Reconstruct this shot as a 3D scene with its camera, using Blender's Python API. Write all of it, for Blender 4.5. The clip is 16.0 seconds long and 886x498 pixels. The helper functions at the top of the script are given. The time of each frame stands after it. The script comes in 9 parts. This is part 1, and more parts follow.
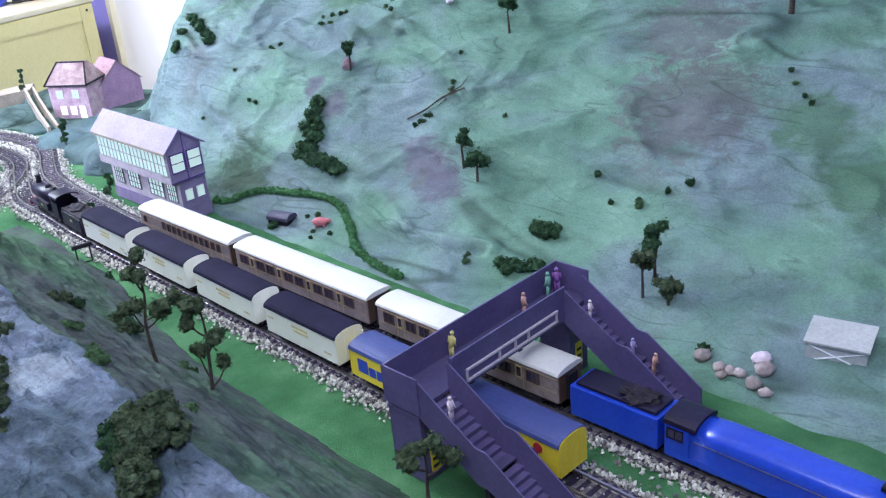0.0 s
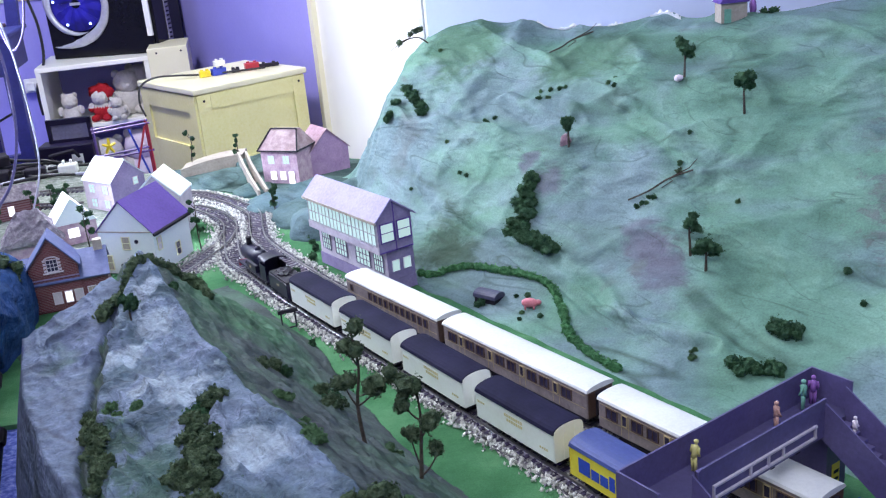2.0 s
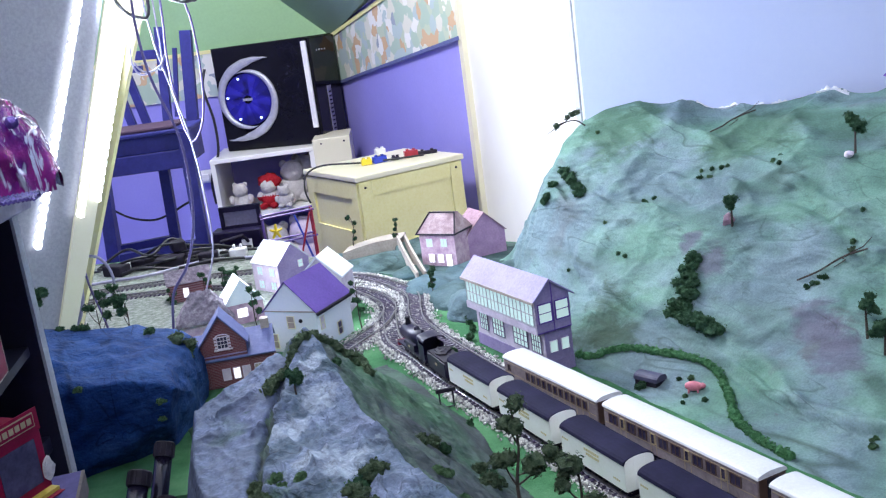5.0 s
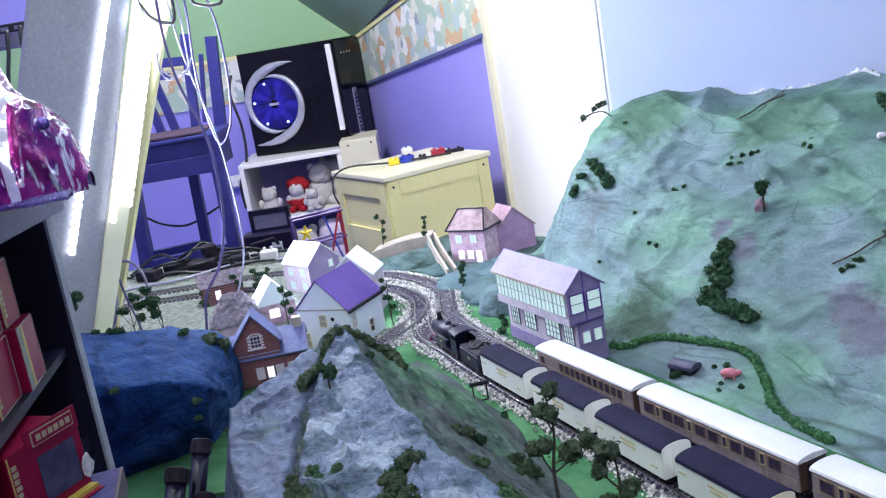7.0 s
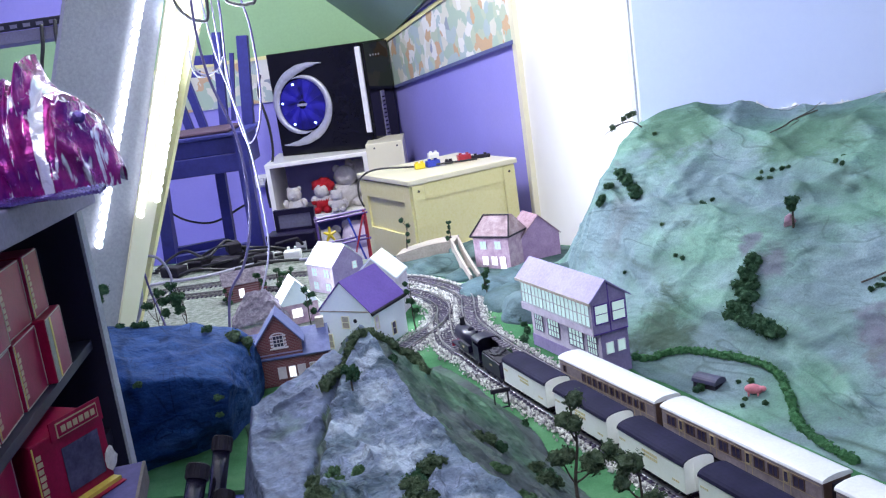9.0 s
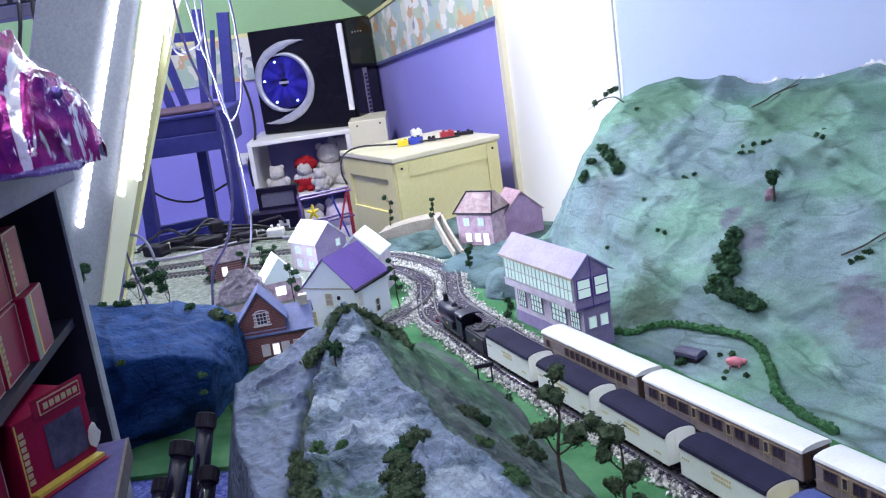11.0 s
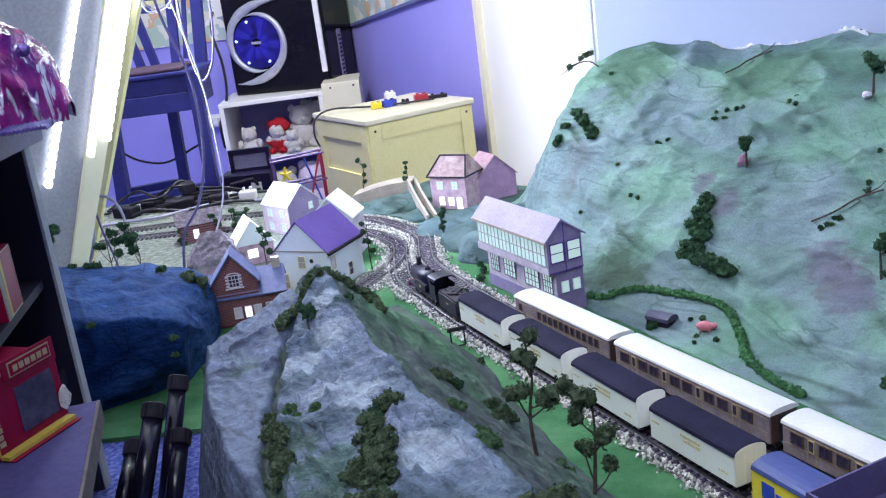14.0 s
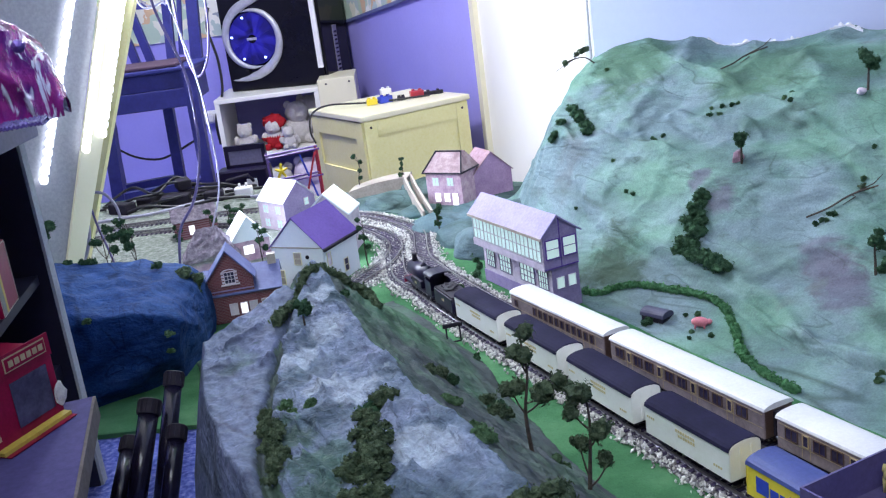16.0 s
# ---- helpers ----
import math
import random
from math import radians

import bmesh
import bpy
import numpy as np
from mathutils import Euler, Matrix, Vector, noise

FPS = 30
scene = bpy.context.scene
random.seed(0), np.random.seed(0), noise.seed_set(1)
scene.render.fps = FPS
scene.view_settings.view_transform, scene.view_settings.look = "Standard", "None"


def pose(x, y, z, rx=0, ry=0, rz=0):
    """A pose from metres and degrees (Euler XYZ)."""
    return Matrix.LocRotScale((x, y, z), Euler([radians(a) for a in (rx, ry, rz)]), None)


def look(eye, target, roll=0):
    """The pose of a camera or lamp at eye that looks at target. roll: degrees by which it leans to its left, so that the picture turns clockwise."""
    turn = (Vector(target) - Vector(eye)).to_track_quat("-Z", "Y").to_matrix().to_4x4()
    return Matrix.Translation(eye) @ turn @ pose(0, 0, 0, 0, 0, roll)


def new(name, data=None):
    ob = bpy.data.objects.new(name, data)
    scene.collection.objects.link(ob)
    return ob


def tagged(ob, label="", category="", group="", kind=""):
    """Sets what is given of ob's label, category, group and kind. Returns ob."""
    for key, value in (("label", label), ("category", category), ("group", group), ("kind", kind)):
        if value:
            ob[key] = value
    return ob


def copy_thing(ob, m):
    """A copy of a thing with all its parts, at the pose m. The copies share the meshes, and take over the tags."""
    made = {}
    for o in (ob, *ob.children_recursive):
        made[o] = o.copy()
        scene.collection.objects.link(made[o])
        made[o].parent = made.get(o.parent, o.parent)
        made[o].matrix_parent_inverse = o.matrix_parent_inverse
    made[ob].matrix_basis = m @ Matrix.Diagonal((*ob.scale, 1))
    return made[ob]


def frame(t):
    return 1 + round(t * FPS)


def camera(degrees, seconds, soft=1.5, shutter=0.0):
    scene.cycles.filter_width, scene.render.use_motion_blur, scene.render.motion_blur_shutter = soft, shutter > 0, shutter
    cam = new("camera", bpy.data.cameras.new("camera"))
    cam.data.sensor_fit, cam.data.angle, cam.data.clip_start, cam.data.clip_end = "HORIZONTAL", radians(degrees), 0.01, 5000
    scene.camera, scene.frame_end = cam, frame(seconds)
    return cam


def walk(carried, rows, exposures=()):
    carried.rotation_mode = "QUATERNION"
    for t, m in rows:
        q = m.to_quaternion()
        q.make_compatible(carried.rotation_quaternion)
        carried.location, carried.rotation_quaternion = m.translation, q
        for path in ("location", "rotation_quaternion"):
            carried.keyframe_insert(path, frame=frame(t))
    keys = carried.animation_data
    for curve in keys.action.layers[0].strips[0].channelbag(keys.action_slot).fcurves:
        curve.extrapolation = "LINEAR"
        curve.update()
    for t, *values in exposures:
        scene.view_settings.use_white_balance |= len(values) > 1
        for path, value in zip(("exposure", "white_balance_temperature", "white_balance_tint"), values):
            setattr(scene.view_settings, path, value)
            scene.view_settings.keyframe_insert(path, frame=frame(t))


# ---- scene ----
LENS = 48.1
ROWS = [
    (0, pose(0.0364, -0.0716, 0.4686, 64.916, 4.922, -22.646)),
    (0.5, pose(0.0344, -0.0670, 0.4672, 64.384, 5.495, -21.020)),
    (1, pose(0.0277, -0.0522, 0.4624, 65.360, 4.480, -18.257)),
    (1.5, pose(0.0242, -0.0419, 0.4595, 66.600, 4.571, -16.882)),
    (2, pose(0.0084, 0.0026, 0.4493, 70.460, 5.145, -12.071)),
    (2.5, pose(0.0122, 0.0072, 0.4477, 74.044, 7.782, -7.680)),
    (3, pose(0.0095, 0.0037, 0.4455, 75.077, 7.817, -6.374)),
    (3.5, pose(0.0048, 0.0049, 0.4430, 75.759, 7.254, -4.415)),
    (4, pose(0.0034, 0.0021, 0.4437, 76.350, 7.287, -3.765)),
    (6.5, pose(0.0001, 0.0006, 0.4339, 76.566, 8.583, -2.533)),
    (7, pose(0.0000, -0.0000, 0.4321, 76.747, 9.355, -2.193)),
    (7.5, pose(-0.0018, -0.0013, 0.4337, 76.895, 9.195, -1.830)),
    (8, pose(-0.0065, 0.0018, 0.4338, 77.108, 7.910, -1.034)),
    (8.5, pose(-0.0037, -0.0005, 0.4330, 77.195, 8.431, -0.923)),
    (9, pose(-0.0057, 0.0012, 0.4325, 77.289, 7.810, -0.584)),
    (11.5, pose(-0.0040, 0.0000, 0.4285, 75.419, 8.127, -1.789)),
    (12, pose(-0.0048, 0.0024, 0.4276, 74.969, 8.247, -1.978)),
    (12.5, pose(-0.0047, 0.0025, 0.4273, 74.501, 8.217, -2.215)),
    (13, pose(-0.0041, 0.0024, 0.4282, 74.066, 7.766, -2.410)),
    (13.5, pose(-0.0033, 0.0005, 0.4289, 73.868, 7.697, -2.897)),
    (14, pose(-0.0052, 0.0016, 0.4290, 73.636, 7.217, -2.995)),
    (14.5, pose(-0.0045, 0.0017, 0.4288, 73.563, 7.334, -3.045)),
    (15, pose(-0.0073, 0.0033, 0.4284, 73.446, 6.991, -2.996)),
    (15.5, pose(-0.0069, 0.0043, 0.4282, 73.363, 6.905, -2.947)),
    (16, pose(-0.0048, 0.0005, 0.4290, 73.393, 7.180, -3.224)),
]
cam = camera(LENS, 16.0, soft=1.2)
walk(cam, ROWS, exposures=((0, 0.14, 6500, 10), (1.5, 0.12, 6500, 10), (3.0, 0.03, 6500, 10), (16, 0.0, 6500, 10)))


# ---- light ----
world = bpy.data.worlds.new("world")
scene.world = world
world.use_nodes = True
world.node_tree.nodes["Background"].inputs[0].default_value = (0.50, 0.52, 0.95, 1)
world.node_tree.nodes["Background"].inputs[1].default_value = 0.17


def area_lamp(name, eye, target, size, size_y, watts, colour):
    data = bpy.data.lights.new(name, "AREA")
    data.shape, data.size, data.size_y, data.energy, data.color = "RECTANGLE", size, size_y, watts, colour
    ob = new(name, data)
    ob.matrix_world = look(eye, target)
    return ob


# unseen overhead fill, added to brighten the near part of the layout
area_lamp("overhead_fill", (-0.35, -0.10, 1.75), (-0.05, 0.65, 0.0), 1.8, 1.2, 39.0, (0.83, 0.88, 0.95))
# unseen fill point, added to brighten the far wall, chest and door
far_fill = bpy.data.lights.new("far_fill_lamp", "POINT")
far_fill.energy, far_fill.color, far_fill.shadow_soft_size = 59.0, (0.90, 0.89, 1.0), 0.10
new("far_fill_lamp", far_fill).matrix_world = pose(-0.40, 2.15, 1.12)
LED_POWER, STRIP_WATTS = 6.0, 5.4

# ---- materials ----


def nodes_of(name):
    m = bpy.data.materials.new(name)
    m.use_nodes = True
    return m, m.node_tree.nodes, m.node_tree.links, m.node_tree.nodes["Principled BSDF"]


def noise_node(n, l, scale, detail=4.0, rough=0.6, distortion=0.0, vec=None):
    t = n.new("ShaderNodeTexNoise")
    t.inputs["Scale"].default_value, t.inputs["Detail"].default_value = scale, detail
    t.inputs["Roughness"].default_value, t.inputs["Distortion"].default_value = rough, distortion
    if vec is not None:
        l.new(vec, t.inputs["Vector"])
    return t


def ramp_node(n, stops):
    r = n.new("ShaderNodeValToRGB")
    e = r.color_ramp.elements
    while len(e) < len(stops):
        e.new(0.5)
    for el, (at, c) in zip(e, stops):
        el.position, el.color = at, (*c, 1) if len(c) == 3 else c
    return r


def paint(name, colours, rough=0.6, scale=30.0, fine=300.0, bump=0.15, metal=0.0, spec=0.5, distortion=0.0, wear=0.12, depth=0.002, per_piece=0.0, coat=0.0):
    """A surface of one to four shades, mottled at two sizes, with fine relief."""
    m, n, l, b = nodes_of(name)
    co = n.new("ShaderNodeTexCoord").outputs["Object"]
    geo = n.new("ShaderNodeNewGeometry").outputs["Position"]
    big = noise_node(n, l, scale, 5, 0.6, distortion, geo)
    k = len(colours)
    stops = [(0.5, colours[0])] if k == 1 else [(0.3 + 0.4 * i / (k - 1), c) for i, c in enumerate(colours)]
    if k == 1:
        stops = [(0.3, tuple(v * (1 - wear) for v in colours[0])), (0.7, tuple(min(1, v * (1 + wear)) for v in colours[0]))]
    r = ramp_node(n, stops)
    l.new(big.outputs[0], r.inputs[0])
    small = noise_node(n, l, fine, 3, 0.7, 0, geo)
    mix = n.new("ShaderNodeMix")
    mix.data_type, mix.blend_type = "RGBA", "OVERLAY"
    mix.inputs["Factor"].default_value = 0.35 if wear > 0.1 else wear * 2
    l.new(r.outputs[0], mix.inputs[6])
    l.new(small.outputs[0], mix.inputs[7])
    out = mix.outputs[2]
    if per_piece:
        info = n.new("ShaderNodeObjectInfo").outputs["Random"]
        hsv = n.new("ShaderNodeHueSaturation")
        mr = n.new("ShaderNodeMapRange")
        mr.inputs[3].default_value, mr.inputs[4].default_value = 1 - per_piece, 1 + per_piece
        l.new(info, mr.inputs[0])
        l.new(mr.outputs[0], hsv.inputs["Value"])
        l.new(out, hsv.inputs["Color"])
        out = hsv.outputs[0]
    l.new(out, b.inputs["Base Color"])
    b.inputs["Roughness"].default_value, b.inputs["Metallic"].default_value = rough, metal
    b.inputs["Specular IOR Level"].default_value = spec
    b.inputs["Coat Weight"].default_value = coat
    if bump:
        bu = n.new("ShaderNodeBump")
        bu.inputs["Strength"].default_value, bu.inputs["Distance"].default_value = bump, depth
        l.new(small.outputs[0], bu.inputs["Height"])
        l.new(bu.outputs[0], b.inputs["Normal"])
    return m


def cloth_hill(name, greens, greys, patch, level=0.5, relief=0.009, coarse=26.0, crease=0.6, chips=0.0, rough=0.62, spec=0.35, swirl=10.0, scree=(), tints=(), crumple=0.0):
    """Painted plaster cloth: green and blue-grey washes with streaks, darker patches and shade painted along wrinkles.
    """
    m, n, l, b = nodes_of(name)
    geo = n.new("ShaderNodeNewGeometry").outputs["Position"]
    mapping = n.new("ShaderNodeMapping")
    mapping.inputs["Rotation"].default_value = (0.3, 0.5, 0.9)
    mapping.inputs["Scale"].default_value = (1.0, 1.0, 2.2)
    l.new(geo, mapping.inputs[0])
    v = mapping.outputs[0]
    wash = noise_node(n, l, 5.0, 5, 0.55, 0.35, v)
    streak = noise_node(n, l, swirl, 4, 0.55, 0.35, v)
    grain = noise_node(n, l, 420.0, 3, 0.7, 0, geo)
    r1 = ramp_node(n, [(0.32, greens[0]), (0.5, greens[1]), (0.68, greens[2])])
    r2 = ramp_node(n, [(0.3, greys[0]), (0.7, greys[1])])
    l.new(streak.outputs[0], r1.inputs[0])
    l.new(streak.outputs[0], r2.inputs[0])
    sel = ramp_node(n, [(level - 0.08, (0, 0, 0)), (level + 0.1, (1, 1, 1))])
    # the second colour set gains towards the far end and lower down
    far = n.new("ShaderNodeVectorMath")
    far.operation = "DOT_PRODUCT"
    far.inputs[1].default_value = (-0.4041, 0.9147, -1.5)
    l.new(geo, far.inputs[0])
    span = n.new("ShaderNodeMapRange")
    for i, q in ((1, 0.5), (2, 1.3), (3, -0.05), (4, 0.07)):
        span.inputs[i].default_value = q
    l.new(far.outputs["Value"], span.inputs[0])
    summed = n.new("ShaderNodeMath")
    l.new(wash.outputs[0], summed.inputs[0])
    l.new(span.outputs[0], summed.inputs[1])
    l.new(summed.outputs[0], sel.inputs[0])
    mix = n.new("ShaderNodeMix")
    mix.data_type = "RGBA"
    l.new(sel.outputs[0], mix.inputs["Factor"])
    l.new(r1.outputs[0], mix.inputs[6])
    l.new(r2.outputs[0], mix.inputs[7])
    spots = noise_node(n, l, 7.3, 5, 0.55, 0.4, geo)
    psel = ramp_node(n, [(0.63, (0, 0, 0)), (0.72, (0.75, 0.75, 0.75))])
    l.new(spots.outputs[0], psel.inputs[0])
    mix2 = n.new("ShaderNodeMix")
    mix2.data_type = "RGBA"
    l.new(psel.outputs[0], mix2.inputs["Factor"])
    l.new(mix.outputs[2], mix2.inputs[6])
    mix2.inputs[7].default_value = (*patch, 1)
    worn = mix2.outputs[2]
    for x, y, z, r in scree:
        gap = n.new("ShaderNodeVectorMath")
        gap.operation = "DISTANCE"
        gap.inputs[1].default_value = (x, y, z)
        l.new(geo, gap.inputs[0])
        near = n.new("ShaderNodeMapRange")
        for i, q in ((1, r * 0.35), (2, r), (3, 0.22), (4, -0.16)):
            near.inputs[i].default_value = q
        l.new(gap.outputs["Value"], near.inputs[0])
        amount = n.new("ShaderNodeMath")
        l.new(near.outputs[0], amount.inputs[0])
        l.new(noise_node(n, l, 45.0, 6, 0.7, 0.8, v).outputs[0], amount.inputs[1])
        edge = ramp_node(n, [(0.50, (0, 0, 0)), (0.68, (0.8, 0.8, 0.8))])
        l.new(amount.outputs[0], edge.inputs[0])
        over = n.new("ShaderNodeMix")
        over.data_type = "RGBA"
        l.new(edge.outputs[0], over.inputs["Factor"])
        l.new(worn, over.inputs[6])
        over.inputs[7].default_value = (*patch, 1)
        worn = over.outputs[2]
    for x, y, z, r, colour in tints:
        gap = n.new("ShaderNodeVectorMath")
        gap.operation = "DISTANCE"
        gap.inputs[1].default_value = (x, y, z)
        l.new(geo, gap.inputs[0])
        near = n.new("ShaderNodeMapRange")
        for i, q in ((1, r * 0.3), (2, r), (3, 0.25), (4, -0.25)):
            near.inputs[i].default_value = q
        l.new(gap.outputs["Value"], near.inputs[0])
        amount = n.new("ShaderNodeMath")
        l.new(near.outputs[0], amount.inputs[0])
        l.new(noise_node(n, l, 22.0, 5, 0.6, 0.6, v).outputs[0], amount.inputs[1])
        edge = ramp_node(n, [(0.46, (0, 0, 0)), (0.66, (0.80, 0.80, 0.80))])
        l.new(amount.outputs[0], edge.inputs[0])
        over = n.new("ShaderNodeMix")
        over.data_type = "RGBA"
        l.new(edge.outputs[0], over.inputs["Factor"])
        l.new(worn, over.inputs[6])
        over.inputs[7].default_value = (*colour, 1)
        worn = over.outputs[2]
    turn = n.new("ShaderNodeMapping")
    turn.inputs["Rotation"].default_value = (0, 0, radians(66.17))
    l.new(geo, turn.inputs[0])
    pull = n.new("ShaderNodeMapping")
    pull.inputs["Scale"].default_value = (1.3, 4.5, 4.5)
    l.new(turn.outputs[0], pull.inputs[0])
    # dark lines put the shade of cloth creases into the colour
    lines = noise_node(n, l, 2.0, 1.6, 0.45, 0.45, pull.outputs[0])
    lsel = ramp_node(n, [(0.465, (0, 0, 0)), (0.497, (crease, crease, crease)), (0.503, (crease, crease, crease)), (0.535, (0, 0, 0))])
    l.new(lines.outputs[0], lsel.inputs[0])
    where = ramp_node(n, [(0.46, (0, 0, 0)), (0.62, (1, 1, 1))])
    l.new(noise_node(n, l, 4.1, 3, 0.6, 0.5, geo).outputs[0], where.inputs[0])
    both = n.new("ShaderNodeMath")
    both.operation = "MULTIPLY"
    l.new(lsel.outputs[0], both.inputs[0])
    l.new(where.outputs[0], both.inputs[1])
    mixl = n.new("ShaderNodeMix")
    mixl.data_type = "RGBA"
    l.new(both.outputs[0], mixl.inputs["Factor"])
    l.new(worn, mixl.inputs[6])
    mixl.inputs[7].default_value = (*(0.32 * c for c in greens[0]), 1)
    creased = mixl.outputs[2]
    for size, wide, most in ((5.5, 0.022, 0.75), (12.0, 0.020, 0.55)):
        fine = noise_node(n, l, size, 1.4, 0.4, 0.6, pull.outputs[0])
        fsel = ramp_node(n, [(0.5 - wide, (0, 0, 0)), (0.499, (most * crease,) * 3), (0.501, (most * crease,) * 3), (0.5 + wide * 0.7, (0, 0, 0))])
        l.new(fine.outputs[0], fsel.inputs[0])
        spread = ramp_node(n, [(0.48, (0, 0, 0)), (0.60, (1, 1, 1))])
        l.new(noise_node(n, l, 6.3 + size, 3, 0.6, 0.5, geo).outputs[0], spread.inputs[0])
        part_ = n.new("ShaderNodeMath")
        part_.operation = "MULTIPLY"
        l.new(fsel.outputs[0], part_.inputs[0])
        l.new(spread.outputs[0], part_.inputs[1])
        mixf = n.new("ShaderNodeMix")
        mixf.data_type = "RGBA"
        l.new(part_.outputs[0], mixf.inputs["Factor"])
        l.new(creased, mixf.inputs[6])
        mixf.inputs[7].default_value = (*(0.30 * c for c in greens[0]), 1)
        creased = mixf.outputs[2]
    smudge = n.new("ShaderNodeMix")
    smudge.data_type, smudge.blend_type = "RGBA", "OVERLAY"
    smudge.inputs["Factor"].default_value = 0.32
    l.new(creased, smudge.inputs[6])
    l.new(noise_node(n, l, 34.0, 6, 0.62, 0.8, v).outputs[0], smudge.inputs[7])
    mix3 = n.new("ShaderNodeMix")
    mix3.data_type, mix3.blend_type = "RGBA", "OVERLAY"
    mix3.inputs["Factor"].default_value = 0.45
    l.new(smudge.outputs[2], mix3.inputs[6])
    l.new(grain.outputs[0], mix3.inputs[7])
    tint = mix3.outputs[2]
    if chips:
        stroke = noise_node(n, l, 58.0, 4, 0.6, 0.5, v)
        rs = ramp_node(n, [(0.36, (0.12, 0.12, 0.12)), (0.5, (0.48, 0.48, 0.48)), (0.64, (0.92, 0.92, 0.92))])
        l.new(stroke.outputs[0], rs.inputs[0])
        mix4 = n.new("ShaderNodeMix")
        mix4.data_type, mix4.blend_type = "RGBA", "OVERLAY"
        mix4.inputs["Factor"].default_value = 0.24
        l.new(tint, mix4.inputs[6])
        l.new(rs.outputs[0], mix4.inputs[7])
        tint = mix4.outputs[2]
    l.new(tint, b.inputs["Base Color"])
    b.inputs["Roughness"].default_value = rough
    b.inputs["Specular IOR Level"].default_value = spec
    wr = noise_node(n, l, coarse, 6 if chips else 3.2, 0.55, 0.3, v)
    bu = n.new("ShaderNodeBump")
    bu.inputs["Strength"].default_value, bu.inputs["Distance"].default_value = 0.9, relief
    l.new(wr.outputs[0], bu.inputs["Height"])
    if chips:
        chip = noise_node(n, l, 95.0, 3, 0.55, 0.5, v)
        bu0 = n.new("ShaderNodeBump")
        bu0.inputs["Strength"].default_value, bu0.inputs["Distance"].default_value = 1.0, chips
        l.new(chip.outputs[0], bu0.inputs["Height"])
        l.new(bu0.outputs[0], bu.inputs["Normal"])
    worked = bu.outputs[0]
    if crumple:
        bent = n.new("ShaderNodeMix")
        bent.data_type = "VECTOR"
        bent.inputs["Factor"].default_value = 0.03
        l.new(v, bent.inputs[4])
        l.new(noise_node(n, l, 30.0, 3, 0.6, 0, geo).outputs[1], bent.inputs[5])
        for size, deep in ((crumple, 0.0017), (crumple * 2.4, 0.0011)):
            wrinkle = noise_node(n, l, size, 2.6, 0.55, 0.25, bent.outputs[1])
            ridge = ramp_node(n, [(0.30, (0, 0, 0)), (0.47, (0.95, 0.95, 0.95)), (0.51, (1, 1, 1)), (0.70, (0, 0, 0))])
            l.new(wrinkle.outputs[0], ridge.inputs[0])
            bc = n.new("ShaderNodeBump")
            bc.inputs["Strength"].default_value, bc.inputs["Distance"].default_value = 0.8, deep
            l.new(ridge.outputs[0], bc.inputs["Height"])
            l.new(worked, bc.inputs["Normal"])
            worked = bc.outputs[0]
    wave = n.new("ShaderNodeMapRange")
    for i, q in ((1, 0.44), (2, 0.56), (3, 0.0), (4, 1.0)):
        wave.inputs[i].default_value = q
    l.new(lines.outputs[0], wave.inputs[0])
    bu3 = n.new("ShaderNodeBump")
    bu3.inputs["Strength"].default_value, bu3.inputs["Distance"].default_value = 0.45, 0.4 * relief
    l.new(wave.outputs[0], bu3.inputs["Height"])
    l.new(worked, bu3.inputs["Normal"])
    bu2 = n.new("ShaderNodeBump")
    bu2.inputs["Strength"].default_value, bu2.inputs["Distance"].default_value = 0.35, 0.0012
    l.new(grain.outputs[0], bu2.inputs["Height"])
    l.new(bu3.outputs[0], bu2.inputs["Normal"])
    l.new(bu2.outputs[0], b.inputs["Normal"])
    return m


def glow(name, colour, strength):
    m, n, l, b = nodes_of(name)
    b.inputs["Emission Color"].default_value = (*colour, 1)
    b.inputs["Emission Strength"].default_value = strength
    b.inputs["Base Color"].default_value = (*(0.5 * c for c in colour), 1)
    return m


def brick_mat(name, a, b_, mortar, width=0.006):
    m, n, l, b = nodes_of(name)
    co = n.new("ShaderNodeTexCoord").outputs["Object"]
    t = n.new("ShaderNodeTexBrick")
    t.inputs["Scale"].default_value = 1.0
    t.inputs["Brick Width"].default_value, t.inputs["Row Height"].default_value = width, width * 0.38
    t.inputs["Mortar Size"].default_value = width * 0.06
    for k, c in (("Color1", a), ("Color2", b_), ("Mortar", mortar)):
        t.inputs[k].default_value = (*c, 1)
    mp = n.new("ShaderNodeMapping")
    mp.inputs["Rotation"].default_value = (radians(90), 0, 0)
    l.new(co, mp.inputs[0])
    l.new(mp.outputs[0], t.inputs["Vector"])
    l.new(t.outputs[0], b.inputs["Base Color"])
    b.inputs["Roughness"].default_value = 0.75
    return m


M_GRASS = paint("flock_grass", [(0.036, 0.125, 0.055), (0.068, 0.20, 0.09), (0.12, 0.28, 0.14)], 0.95, 14, 700, 0.6, spec=0.1, depth=0.004)
# colours of the spots at set places on the hill cloth
OLIVE, VIOLET, DEEP = (0.030, 0.062, 0.040), (0.115, 0.115, 0.16), (0.07, 0.15, 0.095)
HILL_TINTS = ((0.223, 1.205, 0.026, 0.075, OLIVE), (0.235, 1.160, 0.018, 0.055, OLIVE), (0.362, 1.158, 0.10, 0.04, VIOLET), (0.355, 1.20, 0.115, 0.03, VIOLET), (0.418, 0.985, 0.062, 0.05, VIOLET), (0.412, 0.935, 0.048, 0.045, VIOLET), (0.729, 0.684, 0.12, 0.07, DEEP), (0.71, 0.591, 0.093, 0.08, DEEP), (0.329, 1.461, 0.237, 0.10, DEEP), (0.47, 1.30, 0.235, 0.12, DEEP))
